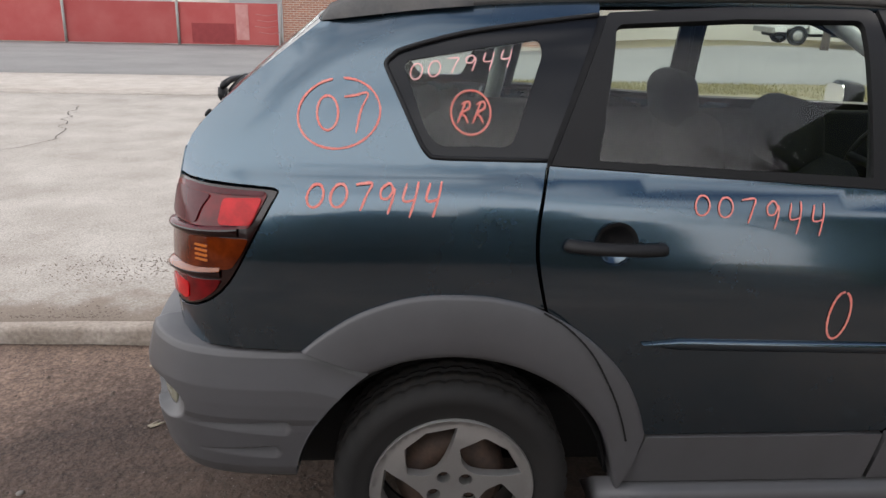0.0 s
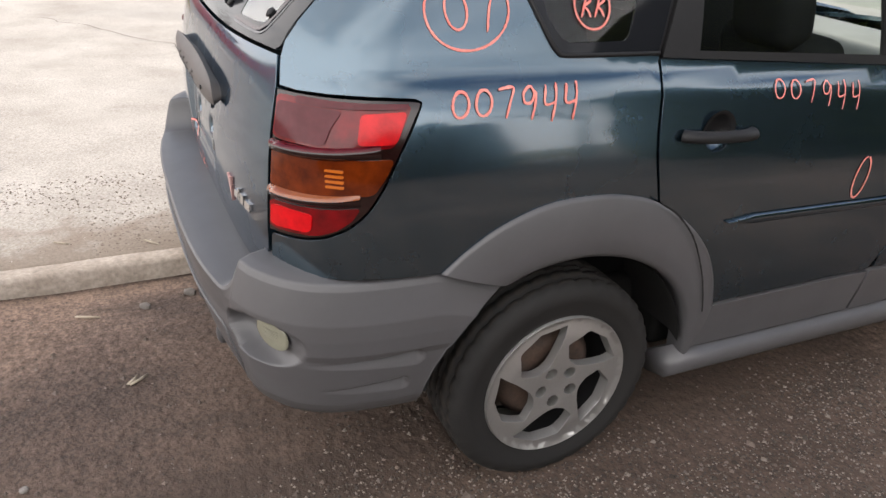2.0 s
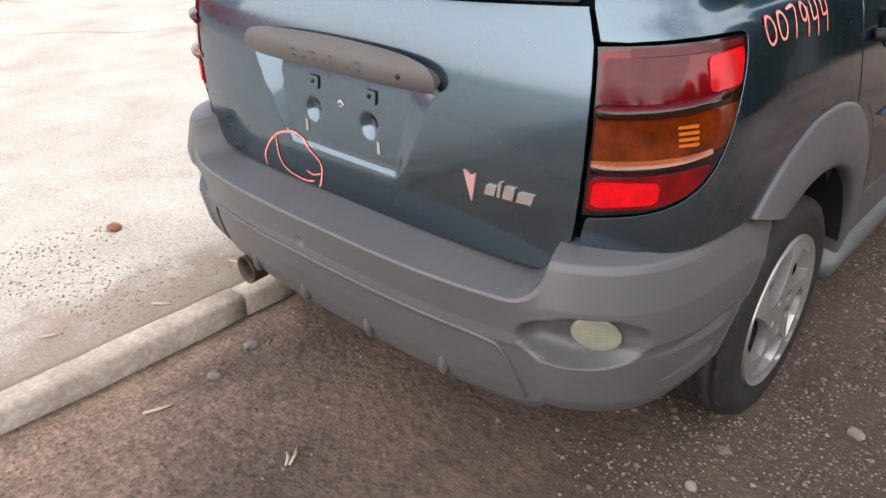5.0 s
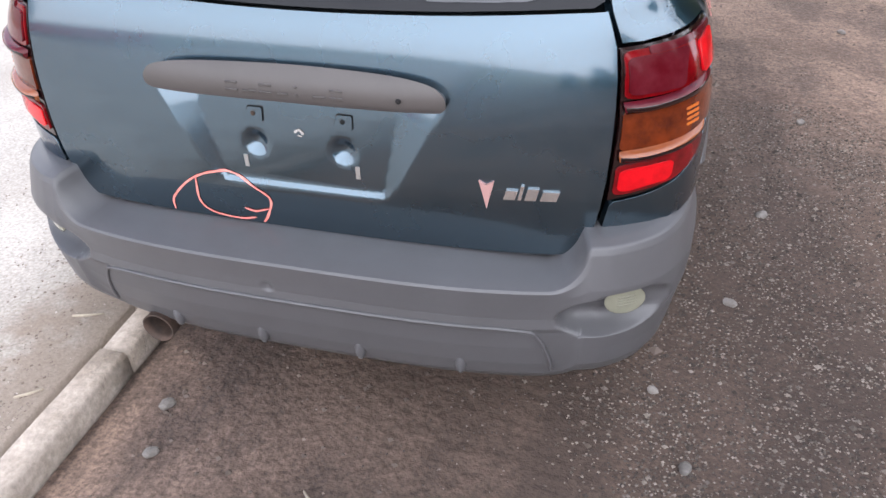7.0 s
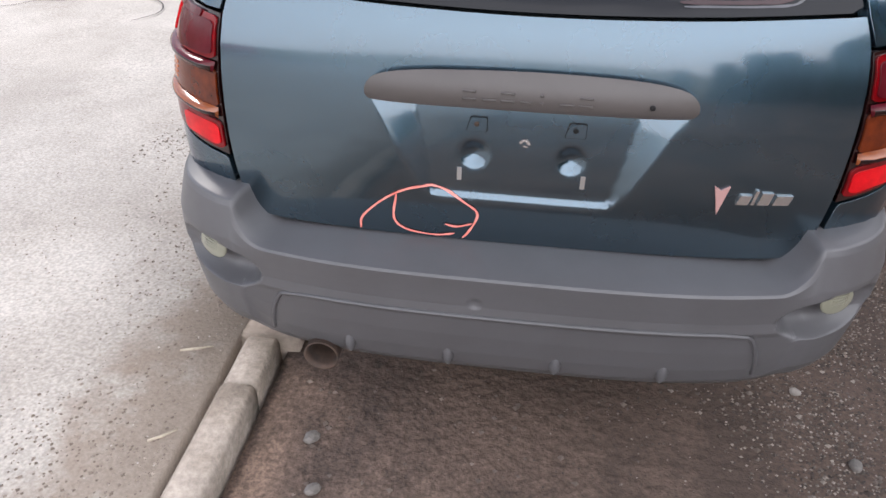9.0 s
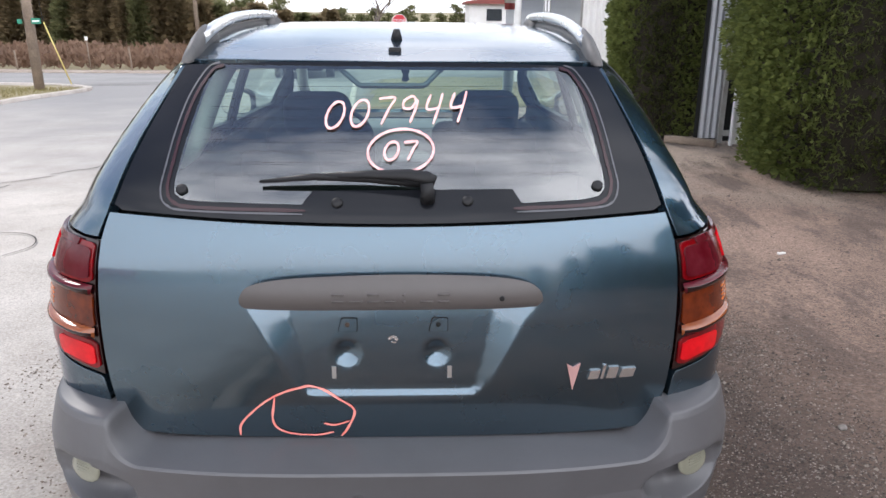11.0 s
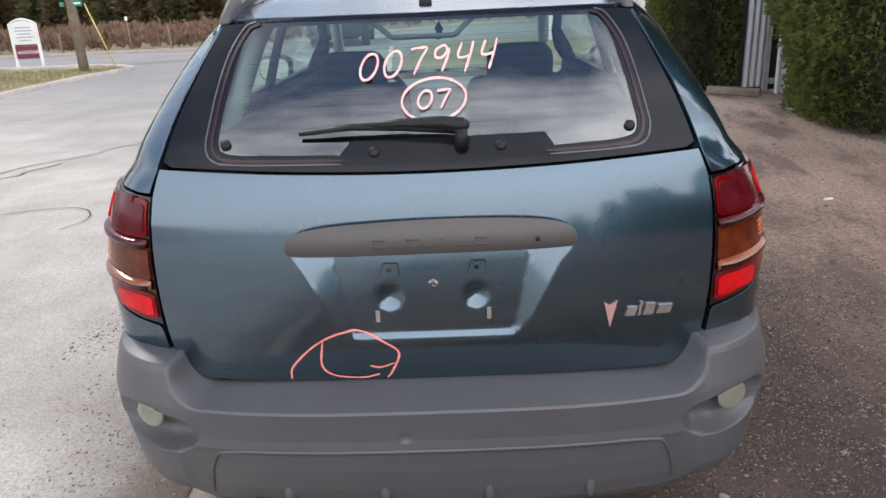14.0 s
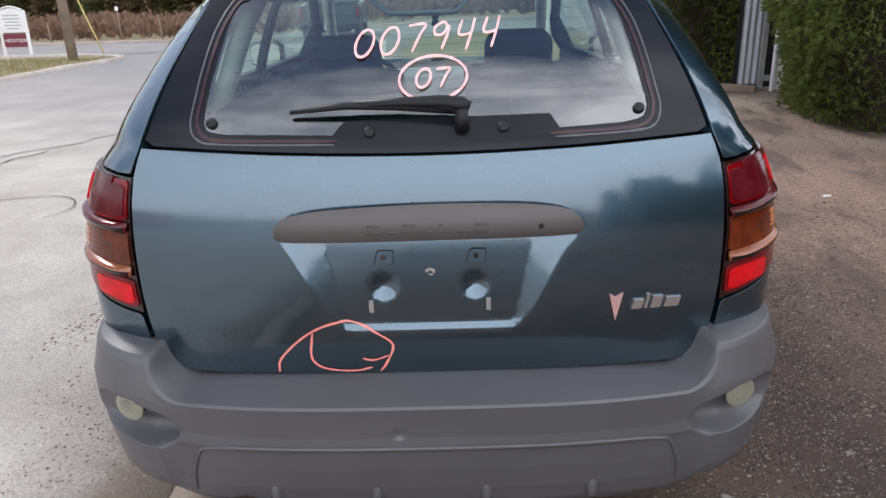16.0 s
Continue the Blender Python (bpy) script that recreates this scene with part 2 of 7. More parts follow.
def panel(name, outline, surf, material, parent, label="", holes=(), step=0.03, off=0.0, rim=0.02, flip=1, mirror=False, edge=0.005, bulge=None):
    """A sheet on surf(u, v) within a 2D outline, with rolled edges that go rim deep. flip: the side on which it faces out. bulge(u, v): metres added outwards."""
    loops = [dense(list(o), step) for o in (outline, *holes)]
    verts, edges, faces = [], [], []
    for lp in loops:
        k = len(verts)
        verts += lp
        edges += [(k + j, k + (j + 1) % len(lp)) for j in range(len(lp))]
    first = loops[0]
    us, vs = [p[0] for p in first], [p[1] for p in first]
    nu, nv = int((max(us) - min(us)) / step) + 1, int((max(vs) - min(vs)) / step) + 1
    borders = np.array([p for lp in loops for p in lp])
    for i in range(1, nu):
        for j in range(1, nv):
            p = (min(us) + i * step + (0.5 * step if j % 2 else 0), min(vs) + j * step)
            if inside(p, first) and not any(inside(p, h) for h in loops[1:]) and np.min(np.sum((borders - p) ** 2, axis=1)) > (0.55 * step) ** 2:
                verts.append(p)
    co, _, tris, *_ = geometry.delaunay_2d_cdt([Vector(p) for p in verts], edges, [], 0, 1e-6)
    keep = []
    for t in tris:
        c = (sum(co[k][0] for k in t) / 3, sum(co[k][1] for k in t) / 3)
        if inside(c, first) and not any(inside(c, h) for h in loops[1:]):
            keep.append(t)
    nrm = [normal_of(surf, *q) * flip for q in co]
    sx = -1 if mirror else 1

    def place(k, d):
        q = Vector(surf(*co[k])) + nrm[k] * (d + (bulge(*co[k]) if bulge else 0))
        return (sx * q.x, q.y, q.z)

    bm = bmesh.new()
    top = [bm.verts.new(place(k, off)) for k in range(len(co))]
    made = []
    for t in keep:
        made.append(bm.faces.new([top[k] for k in t]))
    bm.normal_update()
    big = max(range(len(made)), key=lambda k: made[k].calc_area())
    want = nrm[keep[big][0]]
    if made[big].normal.dot(Vector((sx * want.x, want.y, want.z))) < 0:
        bmesh.ops.reverse_faces(bm, faces=made)
    bm.normal_update()
    count = {}
    for t in keep:
        for a, b in ((t[0], t[1]), (t[1], t[2]), (t[2], t[0])):
            count[frozenset((a, b))] = count.get(frozenset((a, b)), 0) + 1
    low, mid = {}, {}
    border = [tuple(e) for e, c in count.items() if c == 1]
    if rim:
        for a, b in border:
            for k in (a, b):
                if k not in low:
                    mid[k] = bm.verts.new(place(k, off - edge * 0.35))
                    low[k] = bm.verts.new(place(k, off - rim))
        for a, b in border:
            for s, e in ((top, mid), (mid, low)):
                va, vb = s[a], s[b]
                bm.faces.new((va, vb, e[b], e[a]))
    bm.verts.index_update()
    n_top = len(top)
    custom = [Vector((sx * n.x, n.y, n.z)) for n in nrm]
    sheet = set(made)
    if rim:
        bmesh.ops.recalc_face_normals(bm, faces=[f for f in bm.faces if f not in sheet])
    bm.normal_update()
    extra = [v.normal.copy() for v in bm.verts][n_top:]
    loose = [v for v in top if not v.link_faces]
    idx = [i for i, v in enumerate(top) if v.link_faces]
    custom = [custom[i] for i in idx] + extra
    bmesh.ops.delete(bm, geom=loose, context="VERTS")
    ob = part(name, bm, material, parent, label)
    if not bulge:
        ob.data.normals_split_custom_set_from_vertices(custom)
    return ob


def tube(name, points, r, material, parent=None, label="", ring=8, flat=1.0, caps=True):
    """A round bar along 3D points; r is one radius or one for each point."""
    bm = bmesh.new()
    pts = [Vector(p) for p in points]
    rows = []
    side = None
    for i, p in enumerate(pts):
        d = (pts[min(i + 1, len(pts) - 1)] - pts[max(i - 1, 0)]).normalized()
        if side is None:
            side = d.orthogonal().normalized()
        side = (side - d * side.dot(d)).normalized()
        up = d.cross(side)
        rr = r[i] if isinstance(r, (list, tuple)) else r
        rows.append([bm.verts.new(p + side * rr * math.cos(a) + up * rr * flat * math.sin(a)) for a in [2 * math.pi * k / ring for k in range(ring)]])
    for a, b in zip(rows, rows[1:]):
        for k in range(ring):
            bm.faces.new((a[k], a[(k + 1) % ring], b[(k + 1) % ring], b[k]))
    if caps:
        bm.faces.new(rows[0][::-1])
        bm.faces.new(rows[-1])
    return part(name, bm, material, parent, label)


def lathe(name, profile, material, parent=None, label="", n=40, axis="x", at=(0, 0, 0)):
    """A turned shape: profile rows of (along, radius) about an axis."""
    bm = bmesh.new()
    rows = []
    for h, r in profile:
        ring = []
        for k in range(n):
            a = 2 * math.pi * k / n
            c, s = r * math.cos(a), r * math.sin(a)
            p = {"x": (h, c, s), "y": (c, h, s), "z": (c, s, h)}[axis]
            ring.append(bm.verts.new((p[0] + at[0], p[1] + at[1], p[2] + at[2])))
        rows.append(ring)
    for a, b in zip(rows, rows[1:]):
        for k in range(n):
            bm.faces.new((a[k], a[(k + 1) % n], b[(k + 1) % n], b[k]))
    bmesh.ops.recalc_face_normals(bm, faces=bm.faces)
    return part(name, bm, material, parent, label)


def slab(bm, x0, x1, y0, y1, z0, z1, bevel=0.0, seg=2):
    """A box, edges rounded, added to a bmesh."""
    got = bmesh.ops.create_cube(bm, size=1, matrix=Matrix.Translation(((x0 + x1) / 2, (y0 + y1) / 2, (z0 + z1) / 2)) @ Matrix.Diagonal((x1 - x0, y1 - y0, z1 - z0, 1)))
    if bevel:
        es = {e for v in got["verts"] for e in v.link_edges}
        bmesh.ops.bevel(bm, geom=list(es), offset=bevel, segments=seg, affect="EDGES", profile=0.5)
    return bm


def prism(bm, outline, lift, depth):
    """Adds a flat shape cut from a 2D outline; lift(u, v, d) gives the 3D place at d metres above its base."""
    lo, hi = [bm.verts.new(lift(u, v, 0)) for u, v in outline], [bm.verts.new(lift(u, v, depth)) for u, v in outline]
    bm.faces.new(hi)
    bm.faces.new(lo[::-1])
    for k in range(len(outline)):
        j = (k + 1) % len(outline)
        bm.faces.new((lo[k], lo[j], hi[j], hi[k]))
    return bm


# ---------------------------------------------------------------- the car: its skin as functions
LOW = curve_of([(0.20, 0.800), (0.30, 0.835), (0.45, 0.855), (0.60, 0.866), (0.75, 0.872), (0.85, 0.872), (0.95, 0.866), (1.05, 0.848), (1.10, 0.834), (1.125, 0.822), (1.15, 0.800), (1.172, 0.782)])
UP = curve_of([(0, 0.782), (0.25, 0.748), (0.5, 0.708), (0.75, 0.660), (0.9, 0.615), (1, 0.56)])
ROOF_EDGE = curve_of([(0.3, 1.465), (0.53, 1.492), (0.85, 1.530), (1.2, 1.551), (1.7, 1.560), (2.1, 1.548), (2.4, 1.509), (2.7, 1.408), (3.0, 1.24), (3.3, 1.06)])
GATE_X = curve_of([(0.4, 0.648), (0.72, 0.650), (0.81, 0.664), (0.95, 0.668), (1.05, 0.664), (1.12, 0.654), (1.19, 0.628), (1.30, 0.598), (1.40, 0.565), (1.50, 0.53)])
GATE_Y = curve_of([(0.4, 0.135), (0.81, 0.134), (0.95, 0.140), (1.05, 0.152), (1.12, 0.166), (1.19, 0.180), (1.30, 0.275), (1.40, 0.40), (1.50, 0.53)])
TURN_IN = curve_of([(0.4, 0.075), (1.0, 0.078), (1.12, 0.095), (1.2, 0.11), (1.35, 0.12), (1.5, 0.13)])
BACK_Y = curve_of([(0.4, 0.150), (0.64, 0.112), (0.70, 0.101), (0.76, 0.0915), (0.82, 0.0855), (0.87, 0.0840), (0.94, 0.0870), (1.00, 0.0935), (1.05, 0.1010), (1.12, 0.1140), (1.16, 0.128), (1.20, 0.155), (1.30, 0.245), (1.40, 0.36), (1.50, 0.48)])


def ease(a, b, x):
    t = min(1, max(0, (x - a) / (b - a)))
    return t * t * (3 - 2 * t)


def half_width(y, z):
    sh = 0.052 * max(0, y - 0.9)
    belt = 1.172 - sh
    if z <= belt:
        w = LOW(z + sh * ease(0.7, 1.1, z))
    else:
        w = UP((z - belt) / max(0.02, ROOF_EDGE(y) - belt))
    return w - (0.16 * ((y - 3.45) / 0.8) ** 2 if y > 3.45 else 0)


def skin_side(y, z):
    w, u = half_width(y, z), max(-0.03, y - GATE_Y(z))
    low = w - (w - GATE_X(z)) * math.exp(-u / TURN_IN(z))
    up = ease(1.06, 1.20, z)
    if not up:
        return (low, y, z)
    # the rear pillar: a broad facet turned to the back, then the side
    w -= 0.032 * math.exp(-max(0, u) / 0.35)
    return (low + (GATE_X(z) + (w - GATE_X(z)) * math.tanh(u / 0.105) - low) * up, y, z)


def skin_back(x, z):
    return (x, BACK_Y(z) + (GATE_Y(z) - BACK_Y(z)) * min(1.2, abs(x) / GATE_X(z)) ** 3, z)


def plate_recess(x, z):
    """How deep the tailgate is pressed in for the number plate, with its two round dimples."""
    if not 0.74 < z < 1.02:
        return 0
    t = min(1, max(0, (z - 0.768) / 0.22))
    outer, inner = 0.206 + 0.122 * t, 0.186 + 0.052 * t
    wall = min(1, max(0, (outer - abs(x)) / (outer - inner)))
    # the lower corners are round
    q = math.hypot(max(0, abs(x) - inner + 0.03) / (outer - inner + 0.03), max(0, 0.795 - z) / 0.038)
    d = (0.011 + 0.013 * t) * wall * ease(0.757, 0.782, z) * ease(1.12, 0.72, q if z < 0.795 else 0) * (1 - ease(0.998, 1.012, z))
    for cx in (-0.103, 0.103):
        d += 0.015 * max(0, 1 - (math.hypot(x - cx, z - 0.868) / 0.038) ** 2) ** 2
    return d


def skin_gate(x, z):
    q = skin_back(x, z)
    return (x, q[1] + plate_recess(x, z), z)


def skin_roof(x, y):
    w = skin_side(y, ROOF_EDGE(y) - 0.002)[0]
    return (x, y, ROOF_EDGE(y) + 0.012 * (0.7 + 0.3 * ease(0.44, 0.70, y)) * (1 - min(1.0, abs(x) / w) ** 4))


def skin_screen(x, z):
    """The windscreen, from the roof's front edge down to the bonnet."""
    t = (z - 1.0) / 0.54
    return (x, 3.42 - 0.96 * t - 0.22 * (abs(x) / 0.7) ** 2, z)


def skin_bonnet(x, y):
    return (x, y, 1.03 - 0.20 * ease(3.2, 4.45, y) - 0.06 * (abs(x) / 0.75) ** 3)


def ribbon(name, strokes, width, surf, material, parent, label="", off=0.002, flip=1, mirror=False, seg=5):
    """Flat strokes of a marker on a surface: each stroke is a short 2D line, drawn smooth, with uneven width."""
    bm = bmesh.new()
    rnd = random.Random(len(name) + len(strokes))
    for s in strokes:
        pts = spline(s, seg) if len(s) > 2 else dense(list(s), 0.02, closed=False)
        ls = []
        for i, p in enumerate(pts):
            a, b = Vector(pts[max(0, i - 1)][:2]), Vector(pts[min(len(pts) - 1, i + 1)][:2])
            d = (b - a).normalized() if (b - a).length > 1e-6 else Vector((1, 0))
            w = width * 0.5 * (0.8 + 0.4 * rnd.random()) * (0.6 if i in (0, len(pts) - 1) else 1)
            row = []
            for k in (-1, 1):
                u, v = p[0] - d.y * w * k, p[1] + d.x * w * k
                q = Vector(surf(u, v)) + normal_of(surf, u, v) * off * flip
                row.append(bm.verts.new((-q.x if mirror else q.x, q.y, q.z)))
            ls.append(row)
        for a, b in zip(ls, ls[1:]):
            bm.faces.new((a[0], a[1], b[1], b[0]))
    return part(name, bm, material, parent, label)


def ring(cx, cz, rx, rz, tilt=0, turn=360, start=90, n=16):
    out = []
    for k in range(n + 1):
        a = radians(start + turn * k / n)
        x, z = rx * math.cos(a), rz * math.sin(a)
        c, s = math.cos(radians(tilt)), math.sin(radians(tilt))
        out.append((cx + x * c - z * s, cz + x * s + z * c))
    return out


def digits(text, u, v, h, step, lean=0.0, drop=0.0, squash=0.62, hang=0.0):
    """Hand-written figures as strokes, h high, each step further along; past the second they hang lower by a share of h."""
    w = h * squash
    shapes = {
        "0": [ring(0.5, 0.5, 0.46, 0.5, n=14)],
        "7": [[(0.0, 0.96), (0.35, 1.0), (0.9, 1.0), (0.72, 0.62), (0.5, 0.0)]],
        "9": [[(0.85, 0.75), (0.55, 1.0), (0.12, 0.82), (0.2, 0.55), (0.6, 0.55), (0.85, 0.85), (0.86, 0.55), (0.72, 0.0)]],
        "4": [[(0.2, 1.0), (0.1, 0.55), (0.3, 0.42), (0.85, 0.5)], [(0.85, 1.05), (0.8, 0.5), (0.68, -0.12)]],
        "R": [[(0.1, 0.0), (0.25, 0.5), (0.4, 1.0)], [(0.1, 0.9), (0.6, 1.05), (0.75, 0.75), (0.3, 0.5), (0.6, 0.3), (0.85, 0.0)]],
        "1": [[(0.5, 1.0), (0.45, 0.0)]],
    }
    out = []
    for i, ch in enumerate(text):
        low = hang * h * min(1, max(0, i - 1) / 2)
        for s in shapes[ch]:
            out.append([(u + i * step + a * w + b * (h + low) * lean, v - low + b * (h + low) - drop * i) for a, b in s])
    return out


car = thing("hatchback_car", "dark teal blue five-door hatchback with grey bumpers and orange marker writing", "car", pose(-0.006, 0, 0))

# ---- body sides
TAIL = [(0.141, 0.797), (0.190, 0.814), (0.232, 0.833), (0.280, 0.866), (0.322, 0.915), (0.370, 1.003), (0.415, 1.084), (0.431, 1.112), (0.418, 1.124), (0.301, 1.128), (0.199, 1.125)]
ARCH_OUT = spline([(0.475, 0.734), (0.536, 0.785), (0.624, 0.838), (0.745, 0.876), (0.879, 0.880), (0.968, 0.868), (1.056, 0.840), (1.170, 0.768), (1.262, 0.675), (1.315, 0.580), (1.346, 0.484)], 4)
ARCH_IN = spline([(0.646, 0.680), (0.742, 0.712), (0.875, 0.719), (1.02, 0.683), (1.15, 0.600), (1.235, 0.485), (1.288, 0.300)], 6)


def gate_edge(z, gap=0.005):
    return (GATE_Y(z) + gap, z)


for flipped in (False, True):
    quarter = ([gate_edge(z) for z in (0.729, 0.76, 0.790)] + spline(TAIL[:8], 3) + spline(TAIL[7:], 2)[1:]
               + [gate_edge(z) for z in (1.127, 1.15, 1.18, 1.21, 1.25, 1.30, 1.35, 1.40, 1.44, 1.48)]
               + [(y, ROOF_EDGE(y) - 0.004) for y in (0.53, 0.65, 0.8, 0.95, 1.1, 1.205)]
               + [(1.198, 1.516)] + spline([(1.05, 1.498), (0.867, 1.470), (0.720, 1.432), (0.686, 1.414), (0.672, 1.398), (0.676, 1.379), (0.708, 1.315), (0.752, 1.222), (0.772, 1.193), (0.795, 1.185), (0.9, 1.183), (1.060, 1.180)], 3)
               + spline([(1.056, 1.165), (1.034, 1.07), (1.030, 0.975), (1.048, 0.88), (1.058, 0.843)], 3)
               + [p for p in ARCH_OUT[::-1] if p[0] < 1.05] + [(0.40, 0.737), (0.313, 0.738), (0.25, 0.733), (0.19, 0.729), (0.155, 0.727)])
    panel("quarter_panel", quarter, skin_side, PAINT, car, step=0.028, rim=0.025, mirror=flipped)
    # quarter window: a black band round a clear pane
    qw = spline([(1.195, 1.513), (1.05, 1.494), (0.867, 1.466), (0.722, 1.428), (0.690, 1.410), (0.677, 1.396), (0.681, 1.379), (0.712, 1.317), (0.756, 1.226), (0.777, 1.197), (0.797, 1.189), (0.9, 1.187), (1.060, 1.185)], 3)
    clear = fillet([(0.715, 1.402), (1.045, 1.458), (1.052, 1.425), (0.975, 1.215), (0.80, 1.215), (0.770, 1.25)], 0.025)
    band = panel("quarter_window", qw, skin_side, FRIT, car, "fixed quarter window with a black band", holes=[clear], step=0.03, off=-0.003, rim=0.008, mirror=flipped)
    panel("pane", clear, skin_side, GLASS, band, step=0.05, off=-0.004, rim=0, mirror=flipped).visible_shadow = False
    tube("seal", [(-1 * p[0] if flipped else p[0], p[1], p[2]) for p in [tuple(Vector(skin_side(*q)) + normal_of(skin_side, *q) * 0.001) for q in qw]], 0.006, BLACK, band, ring=6)

    # rear door
    door_edge = spline([(1.066, 1.172), (1.044, 1.07), (1.040, 0.975), (1.057, 0.88), (1.067, 0.838)], 3)
    sill_line = [(1.352, 0.482), (1.6, 0.484), (1.99, 0.486)]
    mid = spline([(2.0, 0.500), (2.046, 0.60), (2.044, 0.72), (2.03, 0.876), (2.006, 0.965), (1.958, 1.118)], 3)
    rear_door = door_edge + [p for p in ARCH_OUT if p[0] > 1.075] + sill_line + mid
    door = panel("rear_door", rear_door, skin_side, PAINT, car, holes=[ring(1.222, 1.0, 0.044, 0.048, n=20)[:-1]], step=0.03, rim=0.025, mirror=flipped)
    # window frame of the rear door
    frame_out = fillet([(1.218, 1.518), (1.55, 1.538), (1.900, 1.539), (1.948, 1.120), (1.07, 1.175)], [0.01, 0, 0.02, 0, 0])
    glass_in = fillet([(1.236, 1.492), (1.55, 1.510), (1.862, 1.513), (1.872, 1.150), (1.186, 1.186)], [0.02, 0, 0.02, 0, 0])
    fr = panel("window_frame", frame_out, skin_side, BLACK, door, "black window frame", holes=[glass_in], step=0.035, off=0.002, rim=0.02, mirror=flipped)
    panel("window_glass", glass_in, skin_side, GLASS, door, "slightly green tinted window", step=0.06, off=-0.008, rim=0, mirror=flipped).visible_shadow = False

    panel("door_pillar", [(1.86, 1.13), (1.87, 1.53), (1.97, 1.53), (1.99, 1.12)], skin_side, BLACK, car, "black pillar between the doors", step=0.06, off=-0.012, rim=0, mirror=flipped)
    panel("rear_pillar", [(1.05, 1.17), (1.175, 1.518), (1.245, 1.524), (1.19, 1.17)], skin_side, BLACK, car, "black pillar behind the rear door", step=0.06, off=-0.012, rim=0, mirror=flipped)

    # front door
    f_front = spline([(2.86, 1.065), (3.00, 0.96), (3.03, 0.8), (3.03, 0.62), (3.02, 0.49)], 3)
    front_door = mid[::-1][:-1] + [(2.02, 0.488), (2.5, 0.488), (3.0, 0.488)] + f_front[::-1]
    front_door = [(p[0] + 0.009, p[1]) for p in front_door[:len(mid) - 1]] + front_door[len(mid) - 1:]
    fdoor = panel("front_door", front_door, skin_side, PAINT, car, holes=[ring(2.17, 0.956, 0.044, 0.048, n=20)[:-1]], step=0.035, rim=0.025, mirror=flipped)
    fo = [(1.915, 1.539), (2.1, 1.531), (2.4, 1.498), (2.6, 1.42), (2.86, 1.285), (3.05, 1.16), (3.16, 1.085), (2.87, 1.07), (1.962, 1.116)]
    fi = [(1.952, 1.508), (2.1, 1.503), (2.36, 1.474), (2.56, 1.40), (2.80, 1.275), (2.84, 1.12), (1.985, 1.140)]
    panel("window_frame", fo, skin_side, BLACK, fdoor, "black window frame", holes=[fi], step=0.04, off=0.002, rim=0.02, mirror=flipped)
    panel("window_glass", fi, skin_side, GLASS, fdoor, "slightly green tinted window", step=0.07, off=-0.008, rim=0, mirror=flipped).visible_shadow = False

    # front fender
    f_arch = ring(3.45, 0.316, 0.535, 0.555, start=162, turn=-150, n=16)
    fender = [(3.036, 0.49)] + [p for p in f_arch if p[1] > 0.48] + [(4.02, 0.52), (4.06, 0.72), (4.0, 0.86), (3.7, 0.965), (3.3, 1.03), (2.87, 1.06), (3.008, 0.96), (3.038, 0.8), (3.038, 0.62)]
    panel("front_fender", fender, skin_side, PAINT, car, step=0.04, rim=0.025, mirror=flipped)

    # grey wheel arch trims and sills
    for nm, outer, inner in (("rear_wheel_arch_trim", ARCH_OUT, ARCH_IN),
                             ("front_wheel_arch_trim", ring(3.45, 0.316, 0.535, 0.555, start=158, turn=-158, n=24), ring(3.45, 0.316, 0.41, 0.412, start=175, turn=-178, n=24))):
        bm = bmesh.new()
        n = 44
        def along(line, t):
            lens = [0]
            for a, b in zip(line, line[1:]):
                lens.append(lens[-1] + math.dist(a, b))
            d = t * lens[-1]
            i = max(k for k in range(len(line) - 1) if lens[k] <= d + 1e-9)
            f = (d - lens[i]) / max(1e-9, lens[i + 1] - lens[i])
            return (line[i][0] + (line[i + 1][0] - line[i][0]) * f, line[i][1] + (line[i + 1][1] - line[i][1]) * f)
        section = [(0.0, 0.000), (0.0, 0.006), (0.06, 0.010), (0.3, 0.019), (0.6, 0.024), (0.88, 0.022), (0.97, 0.016), (1.0, 0.004), (1.0, -0.05)]
        rows = []
        for i in range(n + 1):
            o, q = along(outer, i / n), along(inner, i / n)
            row = []
            for f, h in section:
                u, v = o[0] + (q[0] - o[0]) * f, o[1] + (q[1] - o[1]) * f
                p = Vector(skin_side(u, v)) + Vector((1, 0, 0)) * h
                row.append(bm.verts.new((-p.x if flipped else p.x, p.y, p.z)))
            rows.append(row)
        for a, b in zip(rows, rows[1:]):
            for k in range(len(section) - 1):
                bm.faces.new((a[k], a[k + 1], b[k + 1], b[k]))
        bmesh.ops.recalc_face_normals(bm, faces=bm.faces)
        part(nm, bm, GREY, car, "grey plastic wheel arch trim")
    ribbon("trim_seam", [spline([(1.052, 0.845), (1.112, 0.806), (1.180, 0.733), (1.240, 0.625), (1.272, 0.545), (1.292, 0.478)], 4)], 0.005, lambda y, z: (skin_side(y, z)[0] + 0.0245, y, z), DARK, car, "dark seam across the arch trim", off=0.001, mirror=flipped)
    sill_up = [(1.352, 0.474), (1.99, 0.477), (1.972, 0.33), (1.305, 0.33)]
    panel("door_cladding", sill_up, skin_side, GREY, car, "grey plastic door cladding", step=0.05, off=0.006, rim=0.02, mirror=flipped)
    panel("door_cladding", [(2.005, 0.477), (3.015, 0.479), (2.99, 0.33), (1.985, 0.33)], skin_side, GREY, car, "grey plastic door cladding", step=0.06, off=0.006, rim=0.02, mirror=flipped)
    sx = -1 if flipped else 1
    bm = bmesh.new()
    rows = []
